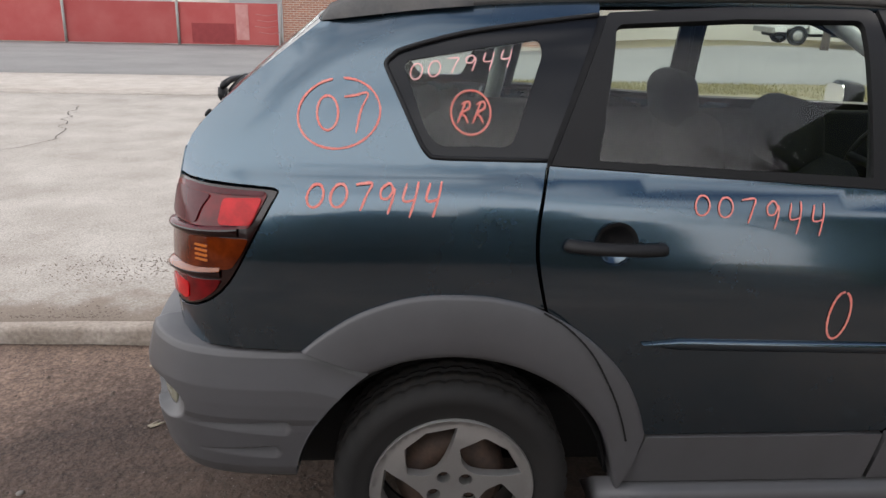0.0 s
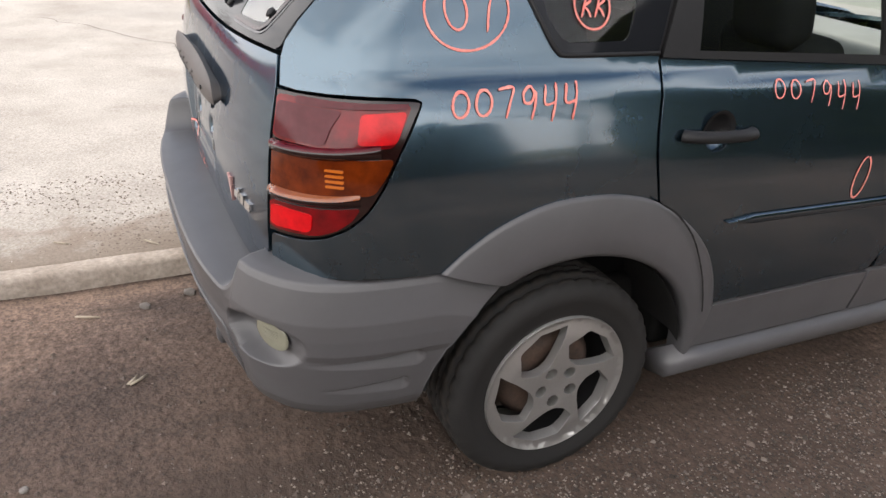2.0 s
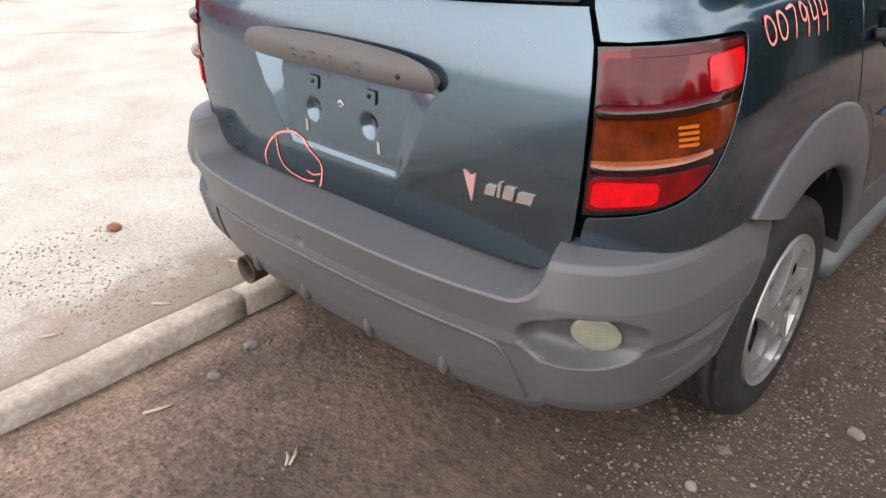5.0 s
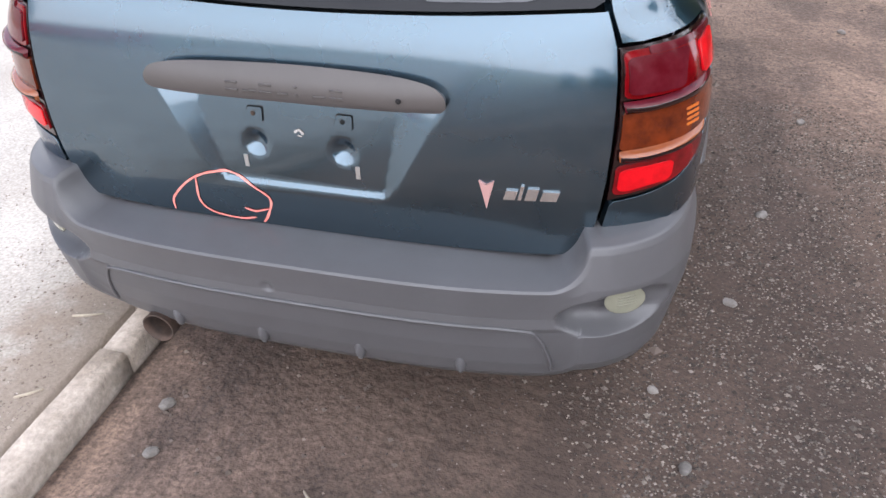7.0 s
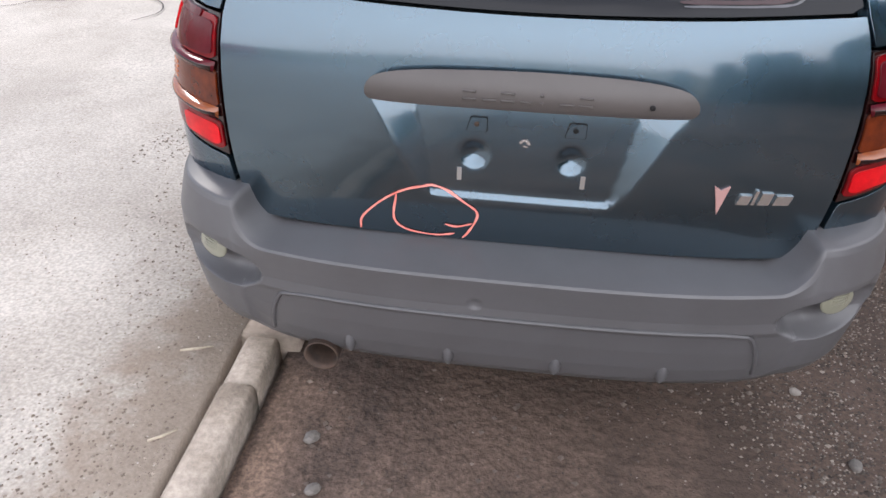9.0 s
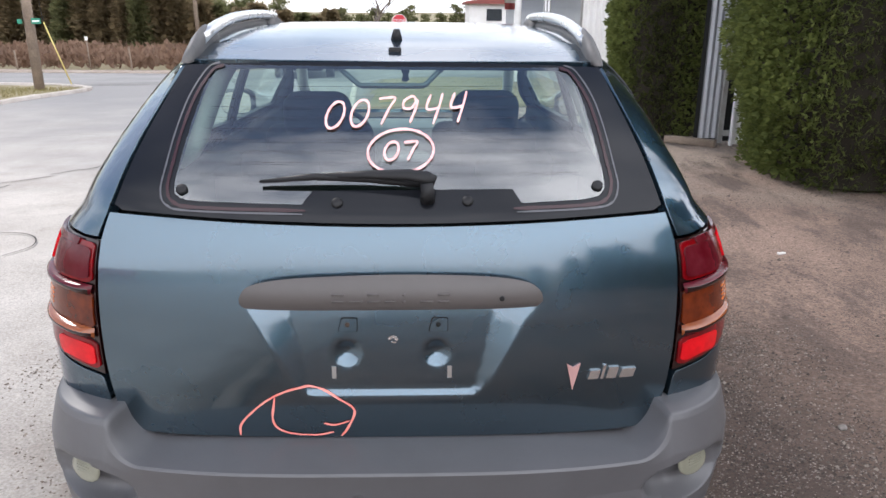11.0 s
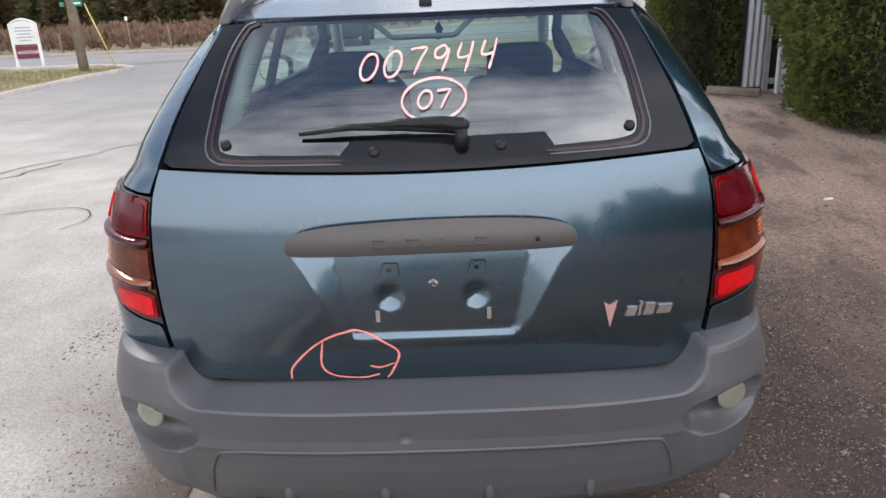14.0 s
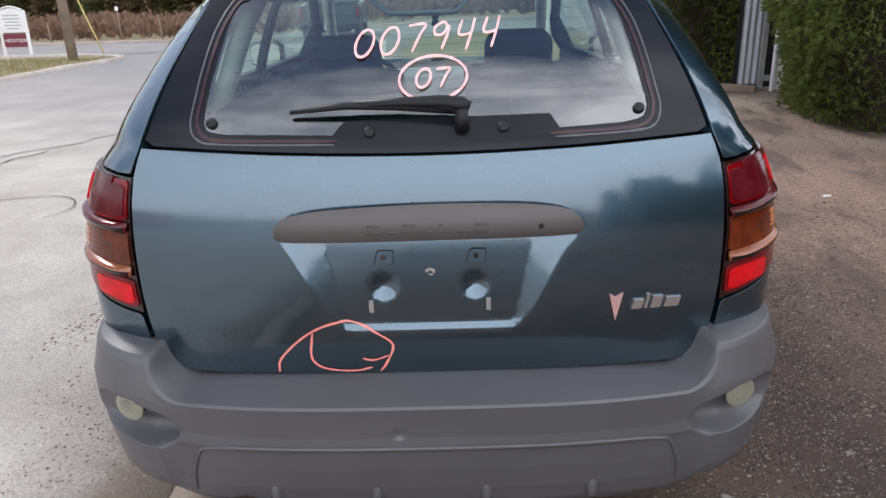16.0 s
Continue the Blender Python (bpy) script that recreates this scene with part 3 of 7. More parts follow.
    for y in np.linspace(1.24, 3.02, 14):
        w = half_width(y, 0.3)
        sec = [(w - 0.02, 0.325), (w + 0.028, 0.312), (w + 0.040, 0.297), (w + 0.036, 0.262), (w + 0.015, 0.238), (w - 0.06, 0.215), (w - 0.16, 0.21)]
        rows.append([bm.verts.new((sx * a, y, b)) for a, b in sec])
    for a, b in zip(rows, rows[1:]):
        for k in range(6):
            bm.faces.new((a[k], a[k + 1], b[k + 1], b[k]))
    bm.faces.new(rows[0][::-1])
    bm.faces.new(rows[-1])
    bmesh.ops.recalc_face_normals(bm, faces=bm.faces)
    part("side_skirt", bm, GREY, car, "grey plastic side skirt")

    # body-colour rubbing strips on the doors
    for dr, a, b in ((door, 1.306, 2.028), (fdoor, 2.046, 2.985)):
        bm = bmesh.new()
        rows = []
        for y in np.linspace(a, b, 16):
            h = 0.014 if dr is fdoor else 0.014 * ease(a - 0.02, a + 0.10, y)
            zc = 0.751 - 0.024 * (y - 1.306)
            rows.append([bm.verts.new((sx * (skin_side(y, zc + dz)[0] + d), y, zc + dz)) for dz, d in ((h, 0.0), (h, 0.006), (h * 0.5, 0.011), (-h * 0.6, 0.009), (-h, 0.004), (-h, 0.0))])
        for p, q in zip(rows, rows[1:]):
            for k in range(5):
                bm.faces.new((p[k], p[k + 1], q[k + 1], q[k]))
        bm.faces.new(rows[-1])
        bmesh.ops.recalc_face_normals(bm, faces=bm.faces)
        part("rubbing_strip", bm, PAINT, dr)

    # door handles: a dark bar across a round dished cup
    for dr, hy, hz in ((door, 1.222, 1.000), (fdoor, 2.17, 0.956)):
        bm = bmesh.new()
        rows = []
        for k in range(9):
            rr = 0.059 * k / 8
            rows.append([bm.verts.new((sx * (skin_side(hy, hz)[0] - 0.001 + 0.003 * (k / 8) ** 2 - 0.032 * max(0, 1 - (k / 7) ** 2)), hy + rr * math.cos(a) * 0.92, hz + rr * math.sin(a))) for a in [2 * math.pi * j / 24 for j in range(24)]])
        for p, q in zip(rows[1:], rows[2:]):
            for k in range(24):
                bm.faces.new((p[k], p[(k + 1) % 24], q[(k + 1) % 24], q[k]))
        bm.faces.new(rows[1])
        bmesh.ops.delete(bm, geom=rows[0], context="VERTS")
        bmesh.ops.recalc_face_normals(bm, faces=bm.faces)
        cup = part("handle_cup", bm, [BLACK], dr, "dished handle cup")
        cup.data.materials.append(PAINT)
        for f in cup.data.polygons:
            f.material_index = 1 if f.center.z < hz - 0.004 else 0
        pts = [(sx * (skin_side(hy + d, hz)[0] + o), hy + d, hz + dz) for d, o, dz in ((-0.116, 0.004, 0.004), (-0.105, 0.016, 0.004), (-0.06, 0.030, 0.003), (0, 0.034, 0.001), (0.06, 0.030, -0.002), (0.105, 0.016, -0.005), (0.114, 0.004, -0.006))]
        tube("handle", spline(pts, 4), 0.017, BLACK, dr, "black pull handle", ring=10, flat=0.75)

    # tail lamp
    hull = [gate_edge(z, 0.002) for z in (0.803, 0.85, 0.92, 1.0, 1.06, 1.118)]
    rim_line = spline([(0.189, 0.820), (0.230, 0.839), (0.276, 0.871), (0.317, 0.918), (0.365, 1.005), (0.409, 1.085), (0.424, 1.109), (0.414, 1.118), (0.301, 1.121), (0.200, 1.119)], 3)
    lamp = panel("tail_lamp", hull[:1] + rim_line + hull[::-1], skin_side, LENS_DARK, car, "red and amber tail lamp with dark edge", step=0.02, off=-0.001, rim=0.03, mirror=flipped)

    def edge(z, gap=0.004):
        return (GATE_Y(z) + gap, z)

    def zone(nm, pts, m, off, lab="", r=0.012):
        return panel(nm, fillet(pts, r), skin_side, m, lamp, lab, step=0.02, off=off, rim=0.008, mirror=flipped)

    zone("brake_lens", [edge(1.022), edge(1.112), (0.408, 1.112), (0.386, 1.072), (0.362, 1.032)], LENS_RED, 0.004, "deep red lens")
    zone("clear_strip", [(0.196, 1.100), (0.199, 1.115), (0.402, 1.113), (0.396, 1.104)], LENS_SMOKE, 0.0075, "pale top strip", 0.004)
    zone("reflector", [(0.290, 1.036), (0.303, 1.094), (0.396, 1.100), (0.367, 1.039)], LENS_BRIGHT, 0.0085, "bright red reflector")
    zone("reverse_lens", [edge(1.030, 0.007), edge(1.100, 0.007), (0.272, 1.098), (0.246, 1.065), (0.232, 1.030)], LENS_SMOKE, 0.0075, "smoky clear lens", 0.012)
    zone("turn_lens", [edge(0.915), edge(1.002), (0.362, 1.010), (0.345, 0.975), (0.318, 0.936)], LENS_AMBER, 0.004, "amber lens")
    # four bars of brighter amber paint the bulb's glints onto the lens
    for bz in (0.980, 0.969, 0.958, 0.947):
        zone("bulb_glint", [(0.228, bz), (0.229, bz + 0.005), (0.262, bz + 0.006), (0.260, bz)], LENS_GLINT, 0.0055, "", 0.002)
    zone("fog_lens", [edge(0.815), edge(0.884), (0.292, 0.908), (0.276, 0.880), (0.248, 0.855), (0.21, 0.834)], LENS_RED, 0.004, "deep red lens")
    zone("rear_reflector", [edge(0.824, 0.007), edge(0.876, 0.007), (0.205, 0.882), (0.202, 0.840)], LENS_BRIGHT, 0.007, "bright red reflector")
    for z0, top, y1, m in ((1.006, 1.018, 0.335, LENS_SMOKE), (0.904, 0.917, 0.29, LENS_AMBER_PALE)):
        bm = bmesh.new()
        rows = []
        for k in range(15):
            t = k / 14
            y = GATE_Y(z0) + 0.005 + (y1 - GATE_Y(z0) - 0.005) * t
            d = 0.020 * (1 - t) ** 0.7 * ease(-0.1, 0.12, t) + 0.002
            rows.append([])
            for dz, o in ((top - z0, 0.0), ((top - z0) * 0.75, d * 0.55), ((top - z0) * 0.3, d), (-0.004, d * 0.92), (-0.010, d * 0.5), (-0.013, 0)):
                p = Vector(skin_side(y, z0 + dz + 0.02 * t)) + normal_of(skin_side, y, z0) * (o + 0.004)
                rows[-1].append(bm.verts.new((sx * p.x, p.y, p.z)))
        for a, b in zip(rows, rows[1:]):
            for k in range(5):
                f = bm.faces.new((a[k], a[k + 1], b[k + 1], b[k]))
                f.material_index = 0 if k < 2 else 1
        bm.faces.new(rows[0])
        bmesh.ops.recalc_face_normals(bm, faces=bm.faces)
        part("lamp_fin", bm, [m, LENS_DARK], lamp, "protruding lens rib")

# ---- roof, tailgate and glass
roof_out = [(-0.525, 0.535), (-0.3, 0.495), (0, 0.482), (0.3, 0.495), (0.525, 0.535)] + [(skin_side(y, ROOF_EDGE(y) - 0.004)[0] - 0.003, y) for y in (0.6, 0.8, 1.0, 1.3, 1.6, 1.9, 2.2, 2.36)]
roof_out += [(0.4, 2.44), (0, 2.50), (-0.4, 2.44)] + [(-x, y) for x, y in roof_out[:4:-1]]
panel("roof", roof_out, skin_roof, PAINT, car, step=0.045, rim=0.02)
gate_out = ([(-GATE_X(z) + 0.004, z) for z in (0.72, 0.78, 0.85, 0.92, 1.0, 1.06, 1.12, 1.16, 1.182)]
            + spline([(-0.60, 1.180), (-0.3, 1.166), (0, 1.160), (0.3, 1.166), (0.60, 1.180)], 4)
            + [(GATE_X(z) - 0.004, z) for z in (1.182, 1.16, 1.12, 1.06, 1.0, 0.92, 0.85, 0.78, 0.72)]
            + spline([(0.636, 0.698), (0.610, 0.668), (0.565, 0.655), (0.4, 0.648), (0, 0.644), (-0.4, 0.648), (-0.565, 0.655), (-0.610, 0.668), (-0.636, 0.698)], 4))
gate = panel("tailgate", gate_out, skin_gate, PAINT, car, "blue tailgate with empty number plate recess", step=0.0105, rim=0.03)
glass_out = ([(-GATE_X(z) + 0.006, z) for z in (1.20, 1.25, 1.30, 1.35, 1.40, 1.45, 1.485)]
             + [(-0.3, 1.494), (0, 1.497), (0.3, 1.494)] + [(GATE_X(z) - 0.006, z) for z in (1.485, 1.45, 1.40, 1.35, 1.30, 1.25, 1.20)]
             + spline([(0.60, 1.188), (0.3, 1.174), (0, 1.168), (-0.3, 1.174), (-0.60, 1.188)], 4))
clear = (spline([(-0.425, 1.488), (-0.455, 1.472), (-0.472, 1.40), (-0.486, 1.28), (-0.488, 1.235), (-0.472, 1.216), (-0.43, 1.210)], 3)
         + [(-0.20, 1.205), (-0.175, 1.232), (0.275, 1.236), (0.295, 1.208)] + spline([(0.43, 1.214), (0.474, 1.222), (0.490, 1.243), (0.487, 1.285), (0.472, 1.40), (0.452, 1.470), (0.42, 1.486)], 3))
window = panel("rear_window", glass_out, skin_back, FRIT, car, "tailgate window with a black band and marker writing", holes=[clear], step=0.03, off=-0.004, rim=0.012)
panel("pane", clear, skin_back, REAR_GLASS, window, "green tinted clear pane", step=0.05, off=-0.005, rim=0).visible_shadow = False
MAROON = mat("dark_red_window_line", (0.030, 0.009, 0.012), 0.25, 0, fine=0.0)
GREYLINE = mat("grey_window_line", (0.085, 0.085, 0.095), 0.3, 0, fine=0.0)
left_line = [(-0.425, 1.485), (-0.455, 1.470), (-0.486, 1.40), (-0.500, 1.28), (-0.502, 1.232), (-0.484, 1.206), (-0.43, 1.197), (-0.19, 1.193)]
right_line = [(0.422, 1.483), (0.452, 1.468), (0.486, 1.40), (0.502, 1.285), (0.505, 1.243), (0.486, 1.211), (0.43, 1.202), (0.275, 1.197)]
for line in (left_line, right_line):
    ribbon("border_line", [line], 0.0075, skin_back, MAROON, window, "dark red border line", off=-0.002)
for line in (left_line, right_line):
    ribbon("border_line", [[(x * 1.03, 1.345 + (z - 1.345) * 1.045) for x, z in line]], 0.004, skin_back, GREYLINE, window, "grey border line", off=-0.0025)
for bx, bz in ((-0.470, 1.232), (0.472, 1.240), (-0.12, 1.208), (0.172, 1.212)):
    q = Vector(skin_back(bx, bz))
    nn = normal_of(skin_back, bx, bz)
    bm = bmesh.new()
    bmesh.ops.create_uvsphere(bm, u_segments=14, v_segments=8, radius=0.013, matrix=Matrix.Translation(q + nn * -0.001) @ nn.to_track_quat("Z", "Y").to_matrix().to_4x4() @ Matrix.Diagonal((1, 1, 0.45, 1)))
    part("hinge_bolt", bm, BLACK, window, "black round bolt cap")
for k in range(9):
    z = 1.262 + 0.022 * k
    w = 0.44 - 0.12 * ease(1.40, 1.47, z)
    ribbon("heater_line", [[(-w, z), (w, z + 0.004)]], 0.0005, skin_back, MAROON, window, "thin heating wire", off=-0.001)

# wiper
def on_glass(x, z, d):
    return Vector(skin_back(x, z)) + normal_of(skin_back, x, z) * d
wiper = tube("rear_wiper", [on_glass(0.082, 1.212, 0.0), on_glass(0.082, 1.218, 0.02), on_glass(0.080, 1.232, 0.034)], [0.017, 0.016, 0.015], BLACK, car, "black rear wiper at rest", ring=12)
tube("arm", [on_glass(*p) for p in ((0.100, 1.236, 0.034), (0.085, 1.240, 0.036), (0.04, 1.246, 0.036), (-0.05, 1.249, 0.030), (-0.15, 1.249, 0.024))], [0.010, 0.017, 0.015, 0.011, 0.007], BLACK, wiper, ring=8, flat=0.7)
tube("blade", [on_glass(*p) for p in ((0.075, 1.236, 0.012), (-0.05, 1.246, 0.018), (-0.17, 1.248, 0.022), (-0.292, 1.243, 0.010))], [0.007, 0.010, 0.009, 0.005], BLACK, wiper, ring=6)

# garnish over the plate recess, with its plain raised bars
garnish_out = spline([(-0.322, 0.985), (-0.333, 1.000), (-0.326, 1.026), (-0.295, 1.046), (-0.2, 1.059), (0, 1.065), (0.2, 1.062), (0.295, 1.050), (0.33, 1.030), (0.338, 1.004), (0.326, 0.989)], 4)
def skin_garnish(x, z):
    q = skin_back(x, z)
    t = (z - 0.985) / 0.08
    return (x, q[1] - 0.020 - 0.016 * math.sin(math.pi * min(1, max(0, t))) ** 0.7 + 0.010 * (abs(x) / 0.33) ** 6, z)
garnish = panel("tailgate_garnish", garnish_out, skin_garnish, GARNISH, gate, "brownish grey plastic garnish bar", step=0.02, rim=0.04)
for k, w in enumerate((0.034, 0.036, 0.034, 0.030, 0.008, 0.036, 0.034)):
    x = -0.128 + 0.0385 * k
    for zz in (1.008, 1.024) if k % 2 == 0 else (1.008,):
        bm = bmesh.new()
        prism(bm, [(x, zz), (x + w * 0.8, zz), (x + w * 0.8, zz + 0.004), (x, zz + 0.004)], lambda u, v, d: (u, skin_garnish(u, v)[1] - d, v), 0.0025)
        part("raised_bar", bm, GARNISH, garnish, "raised plain bar")
lathe("screw_hole", [(skin_garnish(0.245, 1.015)[1] - 0.001, 0.0005), (skin_garnish(0.245, 1.015)[1] - 0.0025, 0.005), (skin_garnish(0.245, 1.015)[1] - 0.001, 0.006), (skin_garnish(0.245, 1.015)[1] + 0.004, 0.006)], BLACK, garnish, n=16, axis="y", at=(0.245, 0, 1.015))

def on_gate(x, z, d):
    return tuple(Vector(skin_gate(x, z)) + Vector((0, -d, 0)))
for cx in (-0.1, 0.106):
    bm = bmesh.new()
    prism(bm, fillet([(cx - 0.021, 0.922), (cx + 0.021, 0.922), (cx + 0.021, 0.952), (cx - 0.012, 0.952)], 0.005), lambda u, v, d: on_gate(u, v, d - 0.001), 0.006)
    clip = part("plate_clip", bm, PAINT, gate, "number plate screw socket", smooth=False)
    bm = bmesh.new()
    prism(bm, fillet([(cx - 0.023, 0.920), (cx + 0.023, 0.920), (cx + 0.023, 0.954), (cx - 0.014, 0.954)], 0.006), lambda u, v, d: on_gate(u, v, d - 0.001), 0.0022)
    part("seal", bm, BLACK, clip, "black rubber seal", smooth=False)
    bm = bmesh.new()
    bmesh.ops.create_uvsphere(bm, u_segments=10, v_segments=6, radius=0.006, matrix=Matrix.Translation(on_gate(cx, 0.938, 0.004)))
    part("screw_socket", bm, RUST if cx < 0 else DARK, clip)
for cx in (-0.133, 0.133):
    bm = bmesh.new()
    prism(bm, [(cx - 0.005, 0.806), (cx + 0.005, 0.806), (cx + 0.005, 0.836), (cx - 0.005, 0.836)], lambda u, v, d: on_gate(u, v, d - 0.001), 0.003)
    part("rubber_stop", bm, SILVER, gate, "pale rubber stop", smooth=False)
ribbon("paint_chip", [[(-0.008, 0.902), (0.004, 0.908), (0.014, 0.899)], [(0.0, 0.896), (0.01, 0.894)]], 0.006, skin_gate, BADGE, gate, "scratched paint", off=0.0015)
# badges: an arrowhead and a plain slanted bar
bm = bmesh.new()
prism(bm, [(0.404, 0.842), (0.419, 0.832), (0.436, 0.842), (0.421, 0.772)], on_gate, 0.006)
part("arrow_badge", bm, BADGE_PINK, gate, "faded red arrowhead badge", smooth=False)
bm = bmesh.new()
for x0, x1, z0, z1 in ((0.456, 0.480, 0.800, 0.822), (0.486, 0.493, 0.800, 0.834), (0.500, 0.524, 0.800, 0.828), (0.532, 0.566, 0.800, 0.822)):
    prism(bm, [(x0, z0), (x1, z0), (x1 + 0.006, z1), (x0 + 0.006, z1)], on_gate, 0.006)
part("name_badge", bm, BADGE, gate, "bright slanted name badge", smooth=False)

# ---- rear bumper
BUMP_REAR = [(0.272, 0.15), (0.276, 0.118), (0.290, 0.092), (0.322, 0.067), (0.375, 0.046), (0.44, 0.028), (0.498, 0.017), (0.512, 0.011), (0.54, 0.012), (0.57, 0.008), (0.605, 0.002), (0.621, -0.001), (0.6262, 0.0035), (0.632, 0.030), (0.640, 0.09), (0.643, 0.14)]
BUMP_SIDE = [(0.338, 0.11), (0.344, 0.07), (0.358, 0.040), (0.395, 0.022), (0.45, 0.012), (0.49, 0.006), (0.51, 0.003), (0.53, 0.002), (0.55, -0.005), (0.59, -0.007), (0.632, -0.006), (0.68, 0.006), (0.710, 0.014), (0.724, 0.021), (0.733, 0.05), (0.735, 0.12)]


def bumper_plan(s):
    a = abs(s)
    if a <= 0.70:
        x, y = a, -0.018 + 0.078 * (a / 0.70) ** 3.2
    else:
        y = 0.06 + (a - 0.70)
        x = 0.880 - 0.180 * math.exp(-(y - 0.06) / 0.095)
    return Vector((x if s >= 0 else -x, y, 0))


def bumper_point(s, k, steps=None):
    t = min(1, max(0, (abs(s) - 0.572) / 0.080))
    b = 0.75 * (1 - math.sqrt(1 - t * t)) + 0.25 * t * t
    f = min(len(BUMP_REAR) - 1.0001, k)
    i, t = int(f), f - int(f)
    r = [BUMP_REAR[i][c] + (BUMP_REAR[i + 1][c] - BUMP_REAR[i][c]) * t for c in (0, 1)]
    d = [BUMP_SIDE[i][c] + (BUMP_SIDE[i + 1][c] - BUMP_SIDE[i][c]) * t for c in (0, 1)]
    z, inset = r[0] + (d[0] - r[0]) * b, r[1] + (d[1] - r[1]) * b
    # past the arch trim's end the top slopes down to the wheel opening
    z = z - 0.056 * ease(1.10, 1.30, abs(s)) * ease(0.5, 0.70, z)
    # fog lamp pocket
    q = abs(s) - 0.715
    e = math.hypot(q / (0.098 if q > 0 else 0.120), (z - 0.553 - 0.10 * q) / 0.062)
    if e < 1:
        inset += 0.066 * (1 - e ** 5) * (0.45 + 0.55 * ease(0.80, 0.68, abs(s)))
    # two wedge grooves ahead of the wheel: a sharp upper edge over a sloping ledge
    y = 0.06 + abs(s) - 0.70
    for za, zb, y0, y1 in ((0.550, 0.500, 0.17, 0.43), (0.470, 0.426, 0.19, 0.40)):
        f = (y - y0) / (y1 - y0)
        if 0 < f < 1.06:
            f = min(1, f) * ease(1.06, 0.98, f)
            h = (za - zb) * (0.12 + 0.88 * f)
            d = (za - 0.004 - 0.026 * (1 - f) - z) / h
            if 0 < d < 1:
                inset += 0.024 * f * (1 - d) * ease(0, 0.10, d)
    e = math.hypot((s + 0.077) / 0.016, (z - 0.55) / 0.018)
    if e < 1:
        inset += 0.006 * (1 - e * e)
    tang = (bumper_plan(s + 0.004) - bumper_plan(s - 0.004)).normalized()
    inward = Vector((-tang.y, tang.x, 0))
    p = bumper_plan(s) + inward * inset
    return Vector((p.x, p.y, z))


bm = bmesh.new()
S_END = 1.30
svals = [S_END * (i / 220) for i in range(-220, 221)]
kvals = sorted(set(list(np.arange(0, 15.01, 0.25)) + list(np.arange(3, 9.5, 0.07)) + [8.3, 8.6, 9.2, 9.4, 9.7, 9.92, 10.08, 10.92, 11.08, 11.92, 12.08, 6.92, 7.08]))
grid = []
for s in svals:
    col = []
    for k in kvals:
        p = bumper_point(s, k)
        # cut back to the wheel opening
        r = math.hypot(p.y - 0.85, p.z - 0.316)
        if p.y > 0.3 and r < 0.409:
            dy = 0.85 - math.sqrt(max(0.001, 0.409 ** 2 - (p.z - 0.316) ** 2))
            p.y = min(p.y, dy)
        col.append(bm.verts.new(p))
    grid.append(col)
for a, b in zip(grid, grid[1:]):
    for k in range(len(kvals) - 1):
        bm.faces.new((a[k], b[k], b[k + 1], a[k + 1]))
bmesh.ops.remove_doubles(bm, verts=bm.verts, dist=0.0004)
bmesh.ops.recalc_face_normals(bm, faces=bm.faces)
bumper = part("rear_bumper", bm, GREY, car, "weathered grey plastic rear bumper")
# raised line of the lower valance, with four knobs
line = [(-0.605, 3.4), (-0.588, 4.6), (-0.552, 5.9), (-0.49, 6.75), (-0.41, 7.0), (0, 7.0), (0.41, 7.0), (0.49, 6.75), (0.552, 5.9), (0.588, 4.6), (0.605, 3.4)]
pts = [bumper_point(s, k) + Vector((0, -0.001, 0)) for s, k in spline(line, 8)]
tube("valance_ridge", pts, 0.0055, GREY, bumper, ring=6)
for s in (-0.391, -0.140, 0.122, 0.380):
    p = bumper_point(s, 3.7)
    bm = bmesh.new()
    bmesh.ops.create_uvsphere(bm, u_segments=14, v_segments=10, radius=0.02, matrix=Matrix.Translation(p + Vector((0, 0.006, 0))) @ Matrix.Diagonal((0.75, 0.9, 1.9, 1)))
    part("valance_knob", bm, GREY, bumper)
for sgn in (-1, 1):
    p = Vector((sgn * 0.742, 0.106, 0.566))
    n3 = Vector((0.52 * sgn, -0.85, 0.05)).normalized()
    out = Vector((0.85, 0.52, 0))
    bm = bmesh.new()
    bmesh.ops.create_uvsphere(bm, u_segments=20, v_segments=12, radius=1, matrix=Matrix.Translation(p - n3 * 0.012) @ n3.to_track_quat("Z", "Y").to_matrix().to_4x4() @ Matrix.Rotation(radians(-14 * sgn), 4, "Z") @ Matrix.Diagonal((0.053, 0.038, 0.008, 1)))
    fog = part("bumper_lamp", bm, LENS_FOG, bumper, "yellowed clear bumper lamp")
    for j in range(4):
        zz = -0.008 + 0.0075 * j
        w = 0.044 * math.sqrt(max(0.05, 1 - (zz / 0.04) ** 2)) * 0.55
        side = Vector((out.x * sgn, out.y, 0)) if sgn > 0 else Vector((-out.x, out.y, 0))
        tube("lens_rib", [p + n3 * (-0.012 + 0.0085 * math.sqrt(max(0, 1 - (zz / 0.04) ** 2 - (f * w / 0.047) ** 2))) + side * w * f + Vector((0, 0, zz)) for f in (-1, -0.5, 0, 0.5, 1)], 0.0010, LENS_FOG, fog, ring=4)

# exhaust
lathe("exhaust_pipe", [(0.60, 0.036), (0.14, 0.036), (0.10, 0.043), (0.052, 0.045), (0.050, 0.046), (0.050, 0.041), (0.07, 0.039), (0.50, 0.034)], RUST, car, "rusty exhaust pipe", n=20, axis="y", at=(-0.466, 0, 0.292))

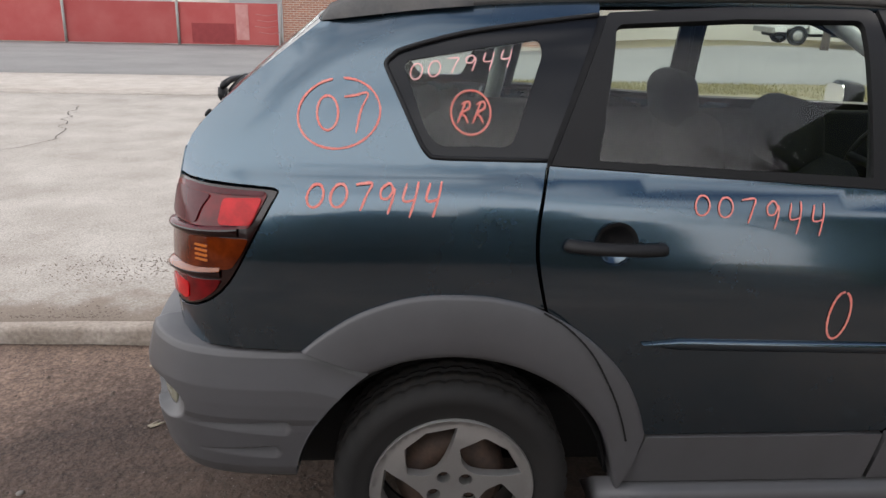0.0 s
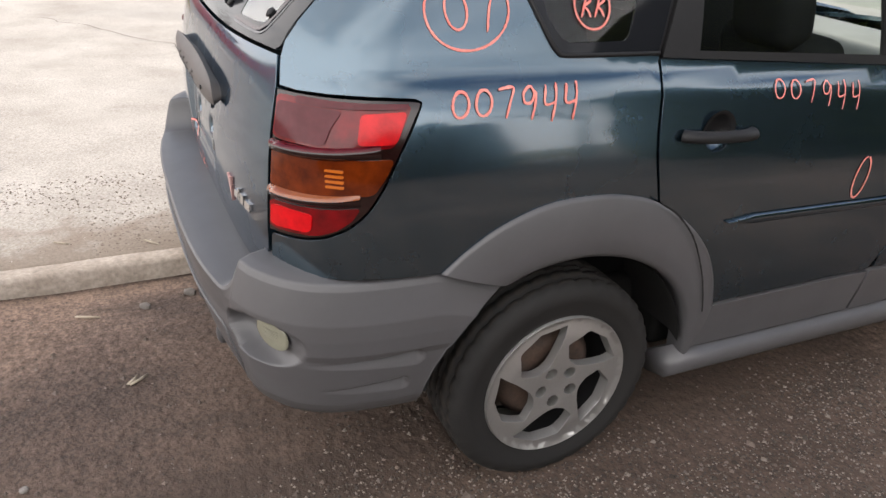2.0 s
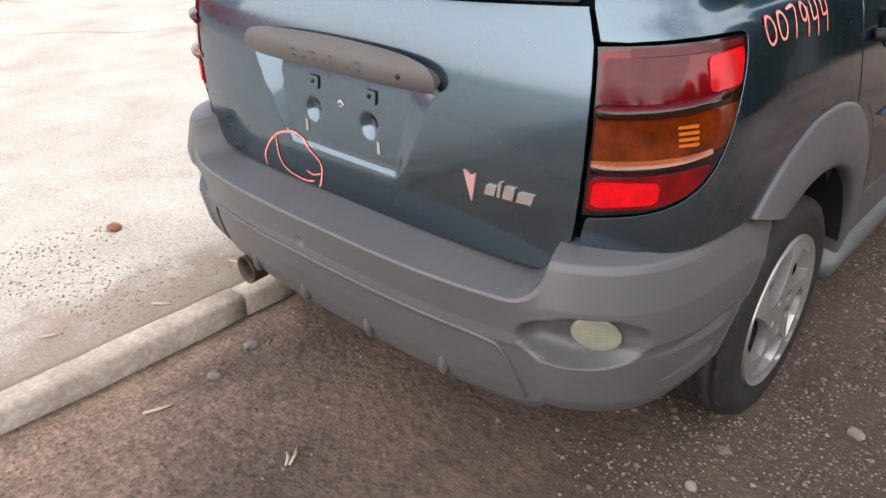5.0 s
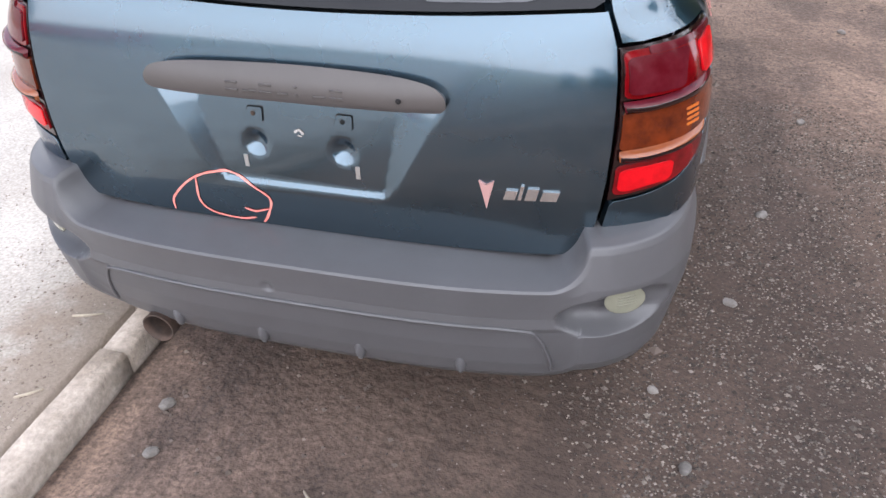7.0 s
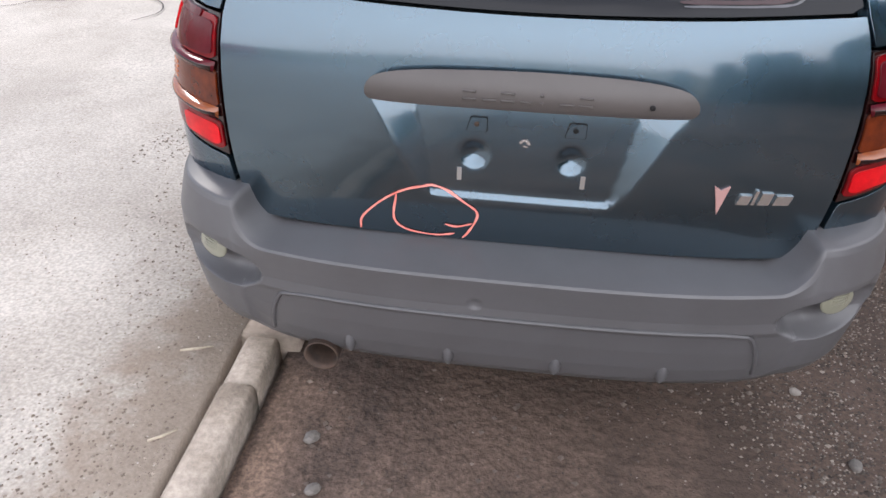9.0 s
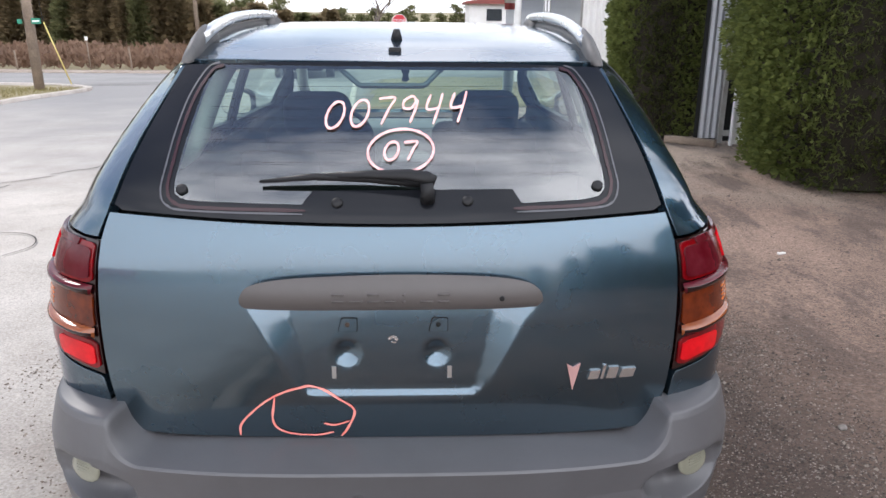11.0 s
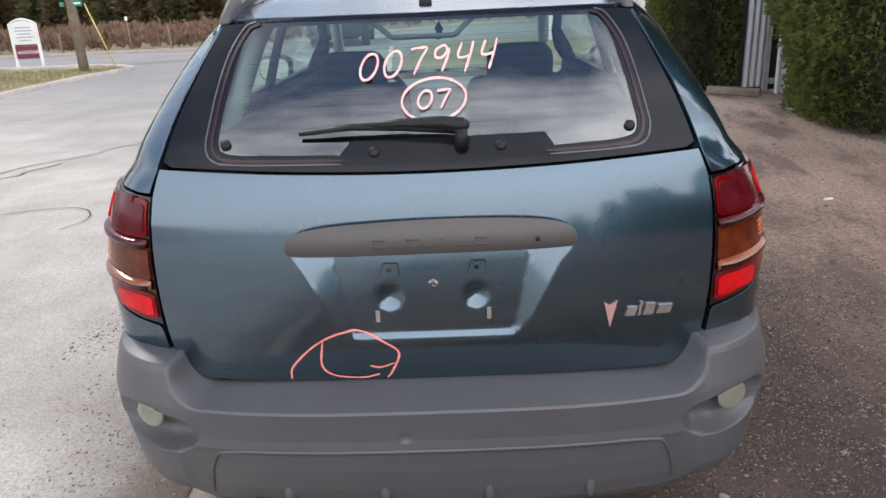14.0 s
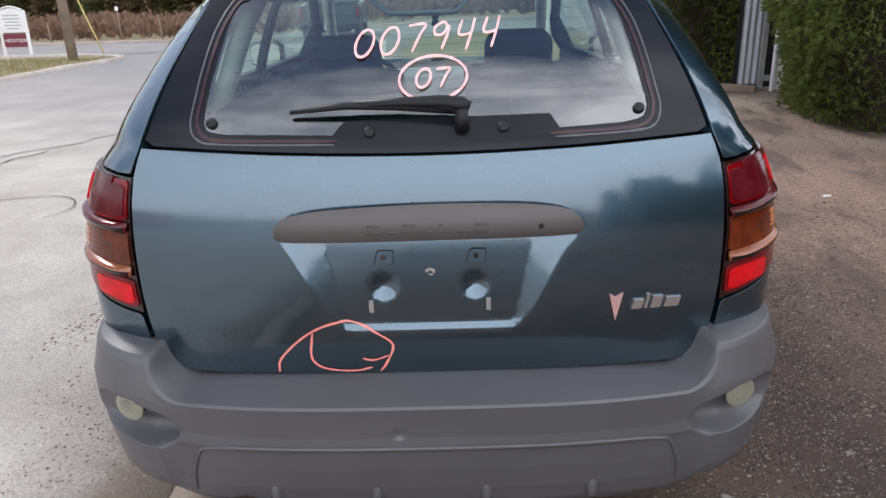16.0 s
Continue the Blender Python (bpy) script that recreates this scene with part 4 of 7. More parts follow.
# ---- wheels
def tyre_mesh():
    bm = bmesh.new()
    prof = [(-0.088, 0.205), (-0.100, 0.225), (-0.106, 0.255), (-0.103, 0.285), (-0.094, 0.303), (-0.080, 0.312), (-0.058, 0.315), (-0.056, 0.306), (-0.046, 0.306), (-0.044, 0.3155), (-0.014, 0.316), (-0.012, 0.307), (-0.002, 0.307), (0.0, 0.316), (0.012, 0.316), (0.014, 0.307), (0.024, 0.307), (0.026, 0.316), (0.056, 0.315), (0.058, 0.306), (0.066, 0.306), (0.068, 0.314), (0.080, 0.312), (0.094, 0.303), (0.103, 0.285), (0.1065, 0.262), (0.1045, 0.259), (0.1055, 0.235), (0.100, 0.222), (0.090, 0.206), (0.06, 0.20)]
    n = 144
    rows = []
    for k in range(n):
        a = 2 * math.pi * k / n
        col = []
        for i, (x, r) in enumerate(prof):
            cut = 0.006 if (k + (i // 6)) % 4 == 0 and r > 0.300 and abs(x) < 0.096 else 0
            ang = a + 0.9 * x * (1 if x > 0 else -1)
            col.append(bm.verts.new((x, (r - cut) * math.cos(ang), (r - cut) * math.sin(ang))))
        rows.append(col)
    for k in range(n):
        for i in range(len(prof) - 1):
            f = bm.faces.new((rows[k][i], rows[k][i + 1], rows[(k + 1) % n][i + 1], rows[(k + 1) % n][i]))
            f.material_index = 1 if min(prof[i][1], prof[i + 1][1]) > 0.3105 and (k + (i // 6)) % 4 > 0 else 0
    bmesh.ops.recalc_face_normals(bm, faces=bm.faces)
    return bm


def dish(y, z):
    r = math.hypot(y, z)
    x = 0.106 - 0.010 * ease(0.15, 0.21, r) + 0.010 * ease(0.205, 0.213, r) - 0.006 * max(0, 1 - r / 0.07)
    return (x, y, z)


def polar(r, a):
    return (r * math.cos(radians(a)), r * math.sin(radians(a)))


def build_wheel(at):
    wheel = new("wheel")
    wheel.parent = car
    wheel.matrix_local = at
    part("tyre", tyre_mesh(), [RUBBER, TREAD], wheel, "worn black tyre with dusty tread")
    holes = []
    for s in range(5):
        shape = [(0.85, 127), (0.89, 104), (0.90, 79), (0.64, 84), (0.43, 97), (0.345, 117), (0.42, 139), (0.62, 147)]
        holes.append(fillet([polar(0.212 * r, a + 72 * s) for r, a in shape], [0.012, 0, 0.004, 0, 0.02, 0.02, 0.01, 0.006]))
    for s in range(5):
        holes.append([(p[0] + polar(0.050, 110 + 72 * s)[0], p[1] + polar(0.050, 110 + 72 * s)[1]) for p in ring(0, 0, 0.0185, 0.0185, n=14)[:-1]])
    cover = panel("wheel_cover", ring(0, 0, 0.214, 0.214, n=60)[:-1], dish, SILVER, wheel, "silver five-spoke wheel cover", holes=holes, step=0.012, rim=0.03)
    lathe("rim", [(-0.08, 0.208), (0.0, 0.19), (0.07, 0.195), (0.088, 0.208), (0.094, 0.219), (0.090, 0.222)], BLACK, wheel, "dark steel rim", n=48)
    for k in range(5):
        c = polar(0.050, 110 + 72 * k)
        lathe("wheel_nut", [(0.05, 0.0105), (0.082, 0.0105), (0.086, 0.008), (0.087, 0.001)], RUST, wheel, "dull wheel nut", n=6, at=(0, c[0], c[1]))
    lathe("brake_drum", [(0.03, 0.002), (0.035, 0.06), (0.06, 0.065), (0.055, 0.12), (0.02, 0.15), (-0.05, 0.15)], RUST, wheel, "rusty brake drum", n=32)
    return wheel


wheel = build_wheel(pose(0.757, 0.85, 0.316, 8, 0, 0))
for x, y, turn, spin in ((0.757, 3.45, 0, 40), (-0.757, 0.85, 180, 20), (-0.757, 3.45, 180, 65)):
    w = new("wheel")
    w.parent = car
    w.matrix_local = pose(x, y, 0.316, 0, 0, turn) @ pose(0, 0, 0, spin, 0, 0)
    for c in wheel.children:
        k = c.copy()
        scene.collection.objects.link(k)
        k.parent = w
for y in (0.85, 3.45):
    for sx in (-1, 1):
        bm = bmesh.new()
        rows = []
        for k in range(25):
            a = radians(8 + 160 * k / 24)
            rows.append([bm.verts.new((sx * x, y + r * math.cos(a), 0.316 + r * math.sin(a))) for x, r in ((0.862, 0.402), (0.80, 0.42), (0.60, 0.42), (0.56, 0.40), (0.56, 0.05))])
        for a, b in zip(rows, rows[1:]):
            for k in range(4):
                bm.faces.new((a[k], a[k + 1], b[k + 1], b[k]))
        part("wheel_well", bm, DARK, car, "black wheel well liner")

# ---- underbody, lining and seats
bm = bmesh.new()
slab(bm, -0.62, 0.62, 0.20, 4.05, 0.24, 0.46, 0.02)
slab(bm, -0.70, 0.70, 1.30, 3.0, 0.24, 0.40, 0.02)
slab(bm, -0.60, 0.60, 0.16, 0.30, 0.30, 0.62, 0.02)
part("underbody", bm, DARK, car, "dark underbody")
for sx in (-1, 1):
    for x0, x1, y0, y1, z0, z1 in ((0.70, 0.765, 1.28, 3.0, 0.36, 1.09), (0.56, 0.70, 0.30, 1.26, 0.70, 1.13)):
        bm = bmesh.new()
        a, b = sorted((sx * x0, sx * x1))
        slab(bm, a, b, y0, y1, z0, z1, 0.018)
        part("door_lining", bm, SEAT, car, "dark grey interior lining")
def skin_liner(x, y):
    q = skin_roof(x * 1.0, y)
    return (x, y, q[2] - 0.035)
panel("headliner", [(-0.5, 0.56), (0.5, 0.56), (0.5, 2.3), (-0.5, 2.3)], skin_liner, LINER, car, "pale grey headliner", step=0.1, rim=0)
for sx in (-1, 1):
    for y0, y1 in ((1.10, 1.155),):
        tube("pillar_trim", [(sx * (half_width(y0, z) - 0.085), y0 + (y1 - y0) * (z - 1.1) / 0.4, z) for z in (1.1, 1.2, 1.3, 1.4, 1.49)], 0.035, LINER, car, "pale grey pillar trim", ring=8)
    tube("pillar_trim", [(sx * 0.58, 3.12, 1.06), (sx * 0.575, 2.85, 1.22), (sx * 0.54, 2.55, 1.40), (sx * 0.50, 2.38, 1.49)], 0.03, LINER, car, "pale grey pillar trim", ring=8)


def build_seat(x, y, w, nm="car_seat"):
    seat = new(nm)
    seat.parent = car
    seat.matrix_local = pose(x, y, 0)
    bm = bmesh.new()
    slab(bm, -w, w, -0.05, 0.48, 0.45, 0.62, 0.05, 3)
    part("cushion", bm, SEAT, seat)
    bm = bmesh.new()
    slab(bm, -w, w, -0.07, 0.07, 0.0, 0.60, 0.06, 4)
    back = part("backrest", bm, SEAT, seat)
    back.matrix_local = pose(0, -0.02, 0.56, 14, 0, 0)
    return seat


for x, y in ((-0.36, 1.97), (0.36, 2.06)):
    s = build_seat(x, y, 0.235)
    bm = bmesh.new()
    slab(bm, -0.145, 0.145, -0.075, 0.065, 0.0, 0.21, 0.07, 5)
    h = part("headrest", bm, SEAT, s)
    h.matrix_local = pose(0, -0.19, 1.085, 10, 0, 0)
    tube("headrest_post", [(-0.05, -0.17, 1.03), (-0.05, -0.19, 1.12)], 0.007, CHROME, s)
    tube("headrest_post", [(0.05, -0.17, 1.03), (0.05, -0.19, 1.12)], 0.007, CHROME, s)
s = build_seat(0, 1.02, 0.60, "rear_bench")
for x in (-0.36, 0.36):
    bm = bmesh.new()
    slab(bm, -0.12, 0.12, -0.04, 0.04, 0.0, 0.11, 0.035, 3)
    h = part("headrest", bm, SEAT, s)
    h.matrix_local = pose(x, -0.19, 1.10, 10, 0, 0)
DASH = mat("grey_dashboard", (0.16, 0.16, 0.165), 0.6, 0, fine=0.15)
bm = bmesh.new()
slab(bm, -0.68, 0.68, 2.78, 3.25, 0.62, 0.985, 0.06, 4)
slab(bm, -0.14, 0.14, 2.55, 2.9, 0.55, 0.86, 0.05, 3)
dash = part("dashboard", bm, DASH, car, "grey dashboard with a steering wheel")
c = Vector((-0.36, 2.62, 0.93))
circ = [c + Vector((0.18 * math.cos(a), 0.07 * math.sin(a), 0.165 * math.sin(a))) for a in [2 * math.pi * k / 28 for k in range(29)]]
tube("steering_wheel", circ, 0.014, BLACK, dash, "black steering wheel", caps=False)
tube("spoke", [c + Vector((-0.17, 0, 0)), c + Vector((0, 0.03, -0.02)), c + Vector((0.17, 0, 0))], 0.02, BLACK, dash)
bm = bmesh.new()
slab(bm, -0.12, 0.12, 2.50, 2.535, 1.395, 1.455, 0.015, 3)
mir = part("inside_mirror", bm, BLACK, car, "inside rear-view mirror")
tube("cord", [(0, 2.52, 1.40), (0.002, 2.52, 1.35)], 0.002, BLACK, mir)
bm = bmesh.new()
prism(bm, [(-0.02, 1.27), (0.0, 1.262), (0.022, 1.275), (0.015, 1.30), (0.024, 1.315), (0.006, 1.35), (-0.006, 1.35), (-0.022, 1.32), (-0.012, 1.30)], lambda u, v, d: (u, 2.52 + d, v), 0.004)
part("air_freshener", bm, BLACK, mir, "hanging air freshener", smooth=False)
tube("brake_lamp_housing", [on_glass(x, z, -0.025) for x, z in ((-0.135, 1.494), (-0.125, 1.486), (-0.088, 1.460), (-0.08, 1.457), (0.072, 1.457), (0.08, 1.460), (0.112, 1.488), (0.122, 1.494))], 0.007, GREYLINE, car, "grey housing of the high brake lamp")

# ---- windscreen, bonnet and front end
screen = fillet([(-0.50, 1.50), (0.50, 1.50), (0.66, 1.06), (-0.66, 1.06)], 0.03)
panel("windscreen", screen, skin_screen, GLASS, car, "tinted windscreen", step=0.08, rim=0, flip=-1).visible_shadow = False
bonnet = [(-0.70, 3.30), (0, 3.46), (0.70, 3.30), (0.74, 3.6), (0.66, 4.0), (0.45, 4.18), (0, 4.24), (-0.45, 4.18), (-0.66, 4.0), (-0.74, 3.6)]
panel("bonnet", bonnet, skin_bonnet, PAINT, car, step=0.06, rim=0.02)
bm = bmesh.new()
slab(bm, -0.60, 0.60, 3.95, 4.15, 0.30, 0.80, 0.06, 3)
part("front_carrier", bm, DARK, car, "dark bumper carrier, front bumper missing")
bm = bmesh.new()
slab(bm, 0.72, 0.80, 3.93, 4.0, 0.42, 0.66, 0.02, 2)
part("torn_bracket", bm, BLACK, car, "torn black bracket")

# door mirrors
for sx in (-1, 1):
    bm = bmesh.new()
    slab(bm, sx * 0.925 - 0.092, sx * 0.925 + 0.092, 2.732, 2.84, 1.058, 1.198, 0.045, 5)
    mirror = part("door_mirror", bm, BLACK, car, "black door mirror")
    tube("mirror_foot", [(sx * 0.80, 2.80, 1.055), (sx * 0.88, 2.785, 1.085)], 0.034, BLACK, mirror)
    bm = bmesh.new()
    prism(bm, [(sx * 0.925 + 0.078 * math.copysign(abs(math.cos(a)) ** 0.5, math.cos(a)), 1.128 + 0.056 * math.copysign(abs(math.sin(a)) ** 0.5, math.sin(a))) for a in [2 * math.pi * k / 24 for k in range(24)]], lambda u, v, d: (u, 2.731 - d, v), 0.003)
    part("mirror_glass", bm, CHROME, mirror, "mirror glass", smooth=False)

# ---- roof rails
RAIL_DARK = mat("weathered_rail_plastic", (0.072, 0.071, 0.072), 0.6, 0, spots=(0.14, 0.128, 0.118), scale=9, amount=0.6, fine=0.2)
RAIL_SILVER = mat("satin_silver_rail", (0.70, 0.70, 0.69), 0.28, 0.85, spots=(0.58, 0.575, 0.56), scale=6, amount=0.3, fine=0.05)
for sx in (-1, 1):
    bm = bmesh.new()
    rows = []
    for y, zt, half in ((0.515, 0.004, 0.010), (0.535, 0.026, 0.016), (0.575, 0.038, 0.020), (0.625, 0.050, 0.021), (0.675, 0.056, 0.021), (0.72, 0.054, 0.021), (0.78, 0.043, 0.021), (0.84, 0.038, 0.022), (0.89, 0.020, 0.020)):
        yy = max(y, 0.5)
        zr = ROOF_EDGE(yy) - 0.006
        cx = skin_side(max(yy, 0.54), ROOF_EDGE(yy) - 0.01)[0] - 0.012
        zr = min(zr, skin_roof(cx, yy)[2] - 0.006)
        lean = 0.25
        rows.append([bm.verts.new((sx * (cx + dx - lean * dz), y, zr + dz)) for dx, dz in ((half, 0.0), (half * 1.05, zt * 0.45), (half * 0.75, zt * 0.85), (0.0, zt + 0.012), (-half * 0.75, zt * 0.85), (-half, zt * 0.4), (-half, 0.0))])
    for a, b in zip(rows, rows[1:]):
        for k in range(6):
            bm.faces.new((a[k], a[k + 1], b[k + 1], b[k]))
    bm.faces.new(rows[0])
    bm.faces.new(rows[-1])
    bmesh.ops.recalc_face_normals(bm, faces=bm.faces)
    rail = part("roof_rail", bm, RAIL_DARK, car, "roof rail with weathered grey end caps")
    bar = []
    for y in np.linspace(0.66, 1.88, 12):
        cx = skin_side(y, ROOF_EDGE(y) - 0.01)[0] - 0.03
        bar.append((sx * cx, y, ROOF_EDGE(y) + 0.032 + 0.01 * math.sin((y - 0.66) / 1.22 * math.pi)))
    tube("rail_bar", bar, 0.0165, RAIL_SILVER, rail, "silver rail bar", ring=10)
    strip = []
    for y in np.linspace(0.80, 2.32, 20):
        strip.append((sx * (skin_side(y, ROOF_EDGE(y) - 0.002)[0] - 0.004), y, ROOF_EDGE(y) + 0.004))
    tube("roof_ditch_moulding", strip, 0.016, RAIL_DARK, rail, "dark roof moulding", ring=8)
    bm = bmesh.new()
    rows = []
    for y, zt, half in ((1.72, 0.02, 0.02), (1.80, 0.048, 0.022), (1.86, 0.056, 0.022), (1.93, 0.04, 0.021), (2.04, 0.02, 0.02)):
        cx = skin_side(y, ROOF_EDGE(y) - 0.01)[0] - 0.03
        zr = skin_roof(cx, y)[2] - 0.015
        rows.append([bm.verts.new((sx * (cx + dx), y, zr + dz)) for dx, dz in ((half, 0), (half, zt * 0.6), (0, zt + 0.01), (-half, zt * 0.6), (-half, 0))])
    for a, b in zip(rows, rows[1:]):
        for k in range(4):
            bm.faces.new((a[k], a[k + 1], b[k + 1], b[k]))
    bm.faces.new(rows[0])
    bm.faces.new(rows[-1])
    bmesh.ops.recalc_face_normals(bm, faces=bm.faces)
    part("front_end_cap", bm, RAIL_DARK, rail)
q = skin_roof(0, 0.78)
bm = bmesh.new()
bmesh.ops.create_cone(bm, segments=14, radius1=0.019, radius2=0.009, depth=0.034, cap_ends=True, matrix=Matrix.Translation((0, 0.80, q[2] + 0.014)))
part("aerial_base", bm, BLACK, car, "black roof aerial base")
bm = bmesh.new()
slab(bm, -0.017, 0.017, 0.60, 0.625, skin_roof(0, 0.61)[2] - 0.01, skin_roof(0, 0.61)[2] + 0.010, 0.004)
part("washer_nozzle", bm, BLACK, car, "black washer nozzle")

# ---- marker writing
def marker(nm, strokes, width, surf, m, lab, holder, off=0.002):
    ribbon(nm, strokes, width, surf, m, holder, lab, off=off)
marker("marker_number", digits("007944", 0.490, 1.084, 0.048, 0.054, lean=0.2, drop=-0.001, squash=0.84, hang=0.35), 0.0054, skin_side, CHALK, "orange hand-written figures", car)
marker("marker_number", digits("007944", 1.408, 1.070, 0.042, 0.057, lean=0.15, drop=0.004, squash=0.9, hang=0.45), 0.0040, skin_side, CHALK, "orange hand-written figures", car)
marker("marker_circle", [ring(0.566, 1.282, 0.098, 0.076, tilt=12, turn=345, n=22)] + digits("07", 0.512, 1.245, 0.075, 0.066, lean=0.0, squash=0.72)[:1] + [[(0.578, 1.318), (0.604, 1.322), (0.634, 1.327), (0.618, 1.290), (0.606, 1.240)]], 0.005, skin_side, CHALK, "orange circled mark", car)
marker("marker_circle", [ring(0.877, 1.290, 0.047, 0.049, n=20)] + digits("RR", 0.842, 1.266, 0.046, 0.036, lean=0.2, squash=0.72), 0.0048, skin_side, CHALK, "orange circled letters", car, 0.001)
marker("marker_number", digits("007944", 0.73, 1.36, 0.035, 0.043, lean=0.2, drop=-0.007, squash=0.85), 0.0035, skin_side, CHALK_PALE, "faded orange figures", car, 0.001)
marker("marker_ring", [ring(1.793, 0.826, 0.026, 0.062, tilt=-6, turn=350, n=18)], 0.006, skin_side, CHALK, "orange hand-drawn ring", car)
marker("marker_smudge", [[(2.25, 1.01), (2.32, 1.03), (2.38, 1.015)], [(2.27, 1.0), (2.34, 1.012), (2.42, 1.0)], [(2.3, 0.992), (2.44, 0.985)]], 0.012, skin_side, CHALK, "smudged orange marks", car)
marker("marker_smudge", [[(3.22, 0.97), (3.25, 0.93), (3.23, 0.88)], [(3.26, 0.98), (3.27, 0.92)]], 0.012, skin_side, CHALK, "smudged orange marks", car)
marker("marker_number", digits("007944", -0.165, 1.352, 0.055, 0.0585, lean=0.28, drop=-0.004, squash=0.78), 0.0055, skin_back, CHALK_PALE, "pale hand-written figures", window, 0.0)
marker("marker_circle", [ring(0.021, 1.308, 0.076, 0.043, tilt=4, turn=368, n=22)] + digits("07", -0.022, 1.29, 0.036, 0.042, lean=0.25, squash=0.95), 0.0055, skin_back, CHALK_PALE, "pale circled figures", window, 0.0)
marker("marker_scrawl", [[(-0.361, 0.652), (-0.352, 0.691), (-0.291, 0.752), (-0.225, 0.785), (-0.174, 0.783), (-0.115, 0.752), (-0.088, 0.722), (-0.108, 0.670), (-0.122, 0.650)], [(-0.272, 0.760), (-0.280, 0.693), (-0.252, 0.662), (-0.184, 0.653), (-0.14, 0.662)], [(-0.162, 0.688), (-0.135, 0.683), (-0.100, 0.695)]], 0.0055, skin_gate, CHALK, "orange scrawled loop", gate)


# ---------------------------------------------------------------- ground and street
ASPHALT = mat("grey_asphalt", (0.26, 0.25, 0.24), 0.95, 0, spots=(0.19, 0.185, 0.18), scale=0.6, amount=0.8, fine=0.3, bump=0.2, bump_scale=60)
CONCRETE = mat("pale_concrete", (0.50, 0.455, 0.41), 0.92, 0, spots=(0.36, 0.315, 0.27), scale=3.5, amount=0.75, fine=0.45, bump=0.5, bump_scale=70, dist=0.008, rnd=0.06)
SAND = mat("pale_sandy_dirt", (0.36, 0.30, 0.245), 0.95, 0, spots=(0.20, 0.155, 0.125), scale=2.2, amount=0.9, fine=0.4, bump=0.5, bump_scale=40, dist=0.01)
GRASS_SOIL = mat("winter_lawn_soil", (0.20, 0.175, 0.085), 0.95, 0, spots=(0.27, 0.215, 0.135), scale=1.5, amount=0.9, fine=0.5)
STONE = mat("gravel_stone", (0.22, 0.20, 0.18), 0.9, 0, spots=(0.11, 0.095, 0.085), scale=20, amount=0.9, fine=0.3, rnd=0.35)
CRACK = mat("dark_crack_filler", (0.085, 0.075, 0.068), 0.9, 0)
TIMBER = mat("weathered_timber", (0.26, 0.20, 0.15), 0.9, 0, spots=(0.14, 0.105, 0.08), scale=6, amount=0.8, fine=0.4, bump=0.4, bump_scale=60)


def street_mat():
    """Worn pale asphalt, with sandy dirt drifted along the kerb in a ragged band."""
    m = mat("worn_pale_asphalt", (0.47, 0.433, 0.388), 0.93, 0, spots=(0.335, 0.30, 0.262), scale=1.6, amount=0.9, fine=0.6, bump=0.3, bump_scale=90, dist=0.01)
    n, l = m.node_tree.nodes, m.node_tree.links
    b = n["Principled BSDF"]
    was = b.inputs["Base Color"].links[0].from_socket
    co = n.new("ShaderNodeTexCoord")
    sep = n.new("ShaderNodeSeparateXYZ")
    l.new(co.outputs["Object"], sep.inputs[0])
    near = n.new("ShaderNodeMapRange")
    near.inputs[1].default_value, near.inputs[2].default_value = -2.1, -0.80
    near.inputs[4].default_value = 0.95
    l.new(sep.outputs["X"], near.inputs[0])
    ns = n.new("ShaderNodeTexNoise")
    ns.inputs["Scale"].default_value, ns.inputs["Detail"].default_value = 3.1, 12
    ns.inputs["Roughness"].default_value = 0.70
    l.new(co.outputs["Object"], ns.inputs["Vector"])
    add = n.new("ShaderNodeMath")
    l.new(near.outputs[0], add.inputs[0])
    l.new(ns.outputs["Fac"], add.inputs[1])
    cut = n.new("ShaderNodeMapRange")
    cut.inputs[1].default_value, cut.inputs[2].default_value, cut.inputs[4].default_value = 1.13, 1.30, 0.66
    l.new(add.outputs[0], cut.inputs[0])
    mix = n.new("ShaderNodeMixRGB")
    mix.inputs["Color2"].default_value = (0.245, 0.182, 0.136, 1)
    l.new(cut.outputs[0], mix.inputs["Fac"])
    # newer, darker asphalt towards the corner, in wide worn patches
    far = n.new("ShaderNodeMapRange")
    far.inputs[1].default_value, far.inputs[2].default_value, far.inputs[4].default_value = 4.0, 17.0, 0.8
    l.new(sep.outputs["Y"], far.inputs[0])
    wide = n.new("ShaderNodeTexNoise")
    wide.inputs["Scale"].default_value, wide.inputs["Detail"].default_value = 0.35, 7
    l.new(co.outputs["Object"], wide.inputs["Vector"])
    sum_ = n.new("ShaderNodeMath")
    l.new(far.outputs[0], sum_.inputs[0])
    l.new(wide.outputs["Fac"], sum_.inputs[1])
    dark = n.new("ShaderNodeMapRange")
    dark.inputs[1].default_value, dark.inputs[2].default_value, dark.inputs[4].default_value = 0.55, 1.15, 0.95
    l.new(sum_.outputs[0], dark.inputs[0])
    worn = n.new("ShaderNodeMixRGB")
    worn.inputs["Color2"].default_value = (0.225, 0.218, 0.212, 1)
    l.new(dark.outputs[0], worn.inputs["Fac"])
    l.new(was, worn.inputs["Color1"])
    l.new(worn.outputs["Color"], mix.inputs["Color1"])
    l.new(mix.outputs["Color"], b.inputs["Base Color"])
    return m


STREET = street_mat()


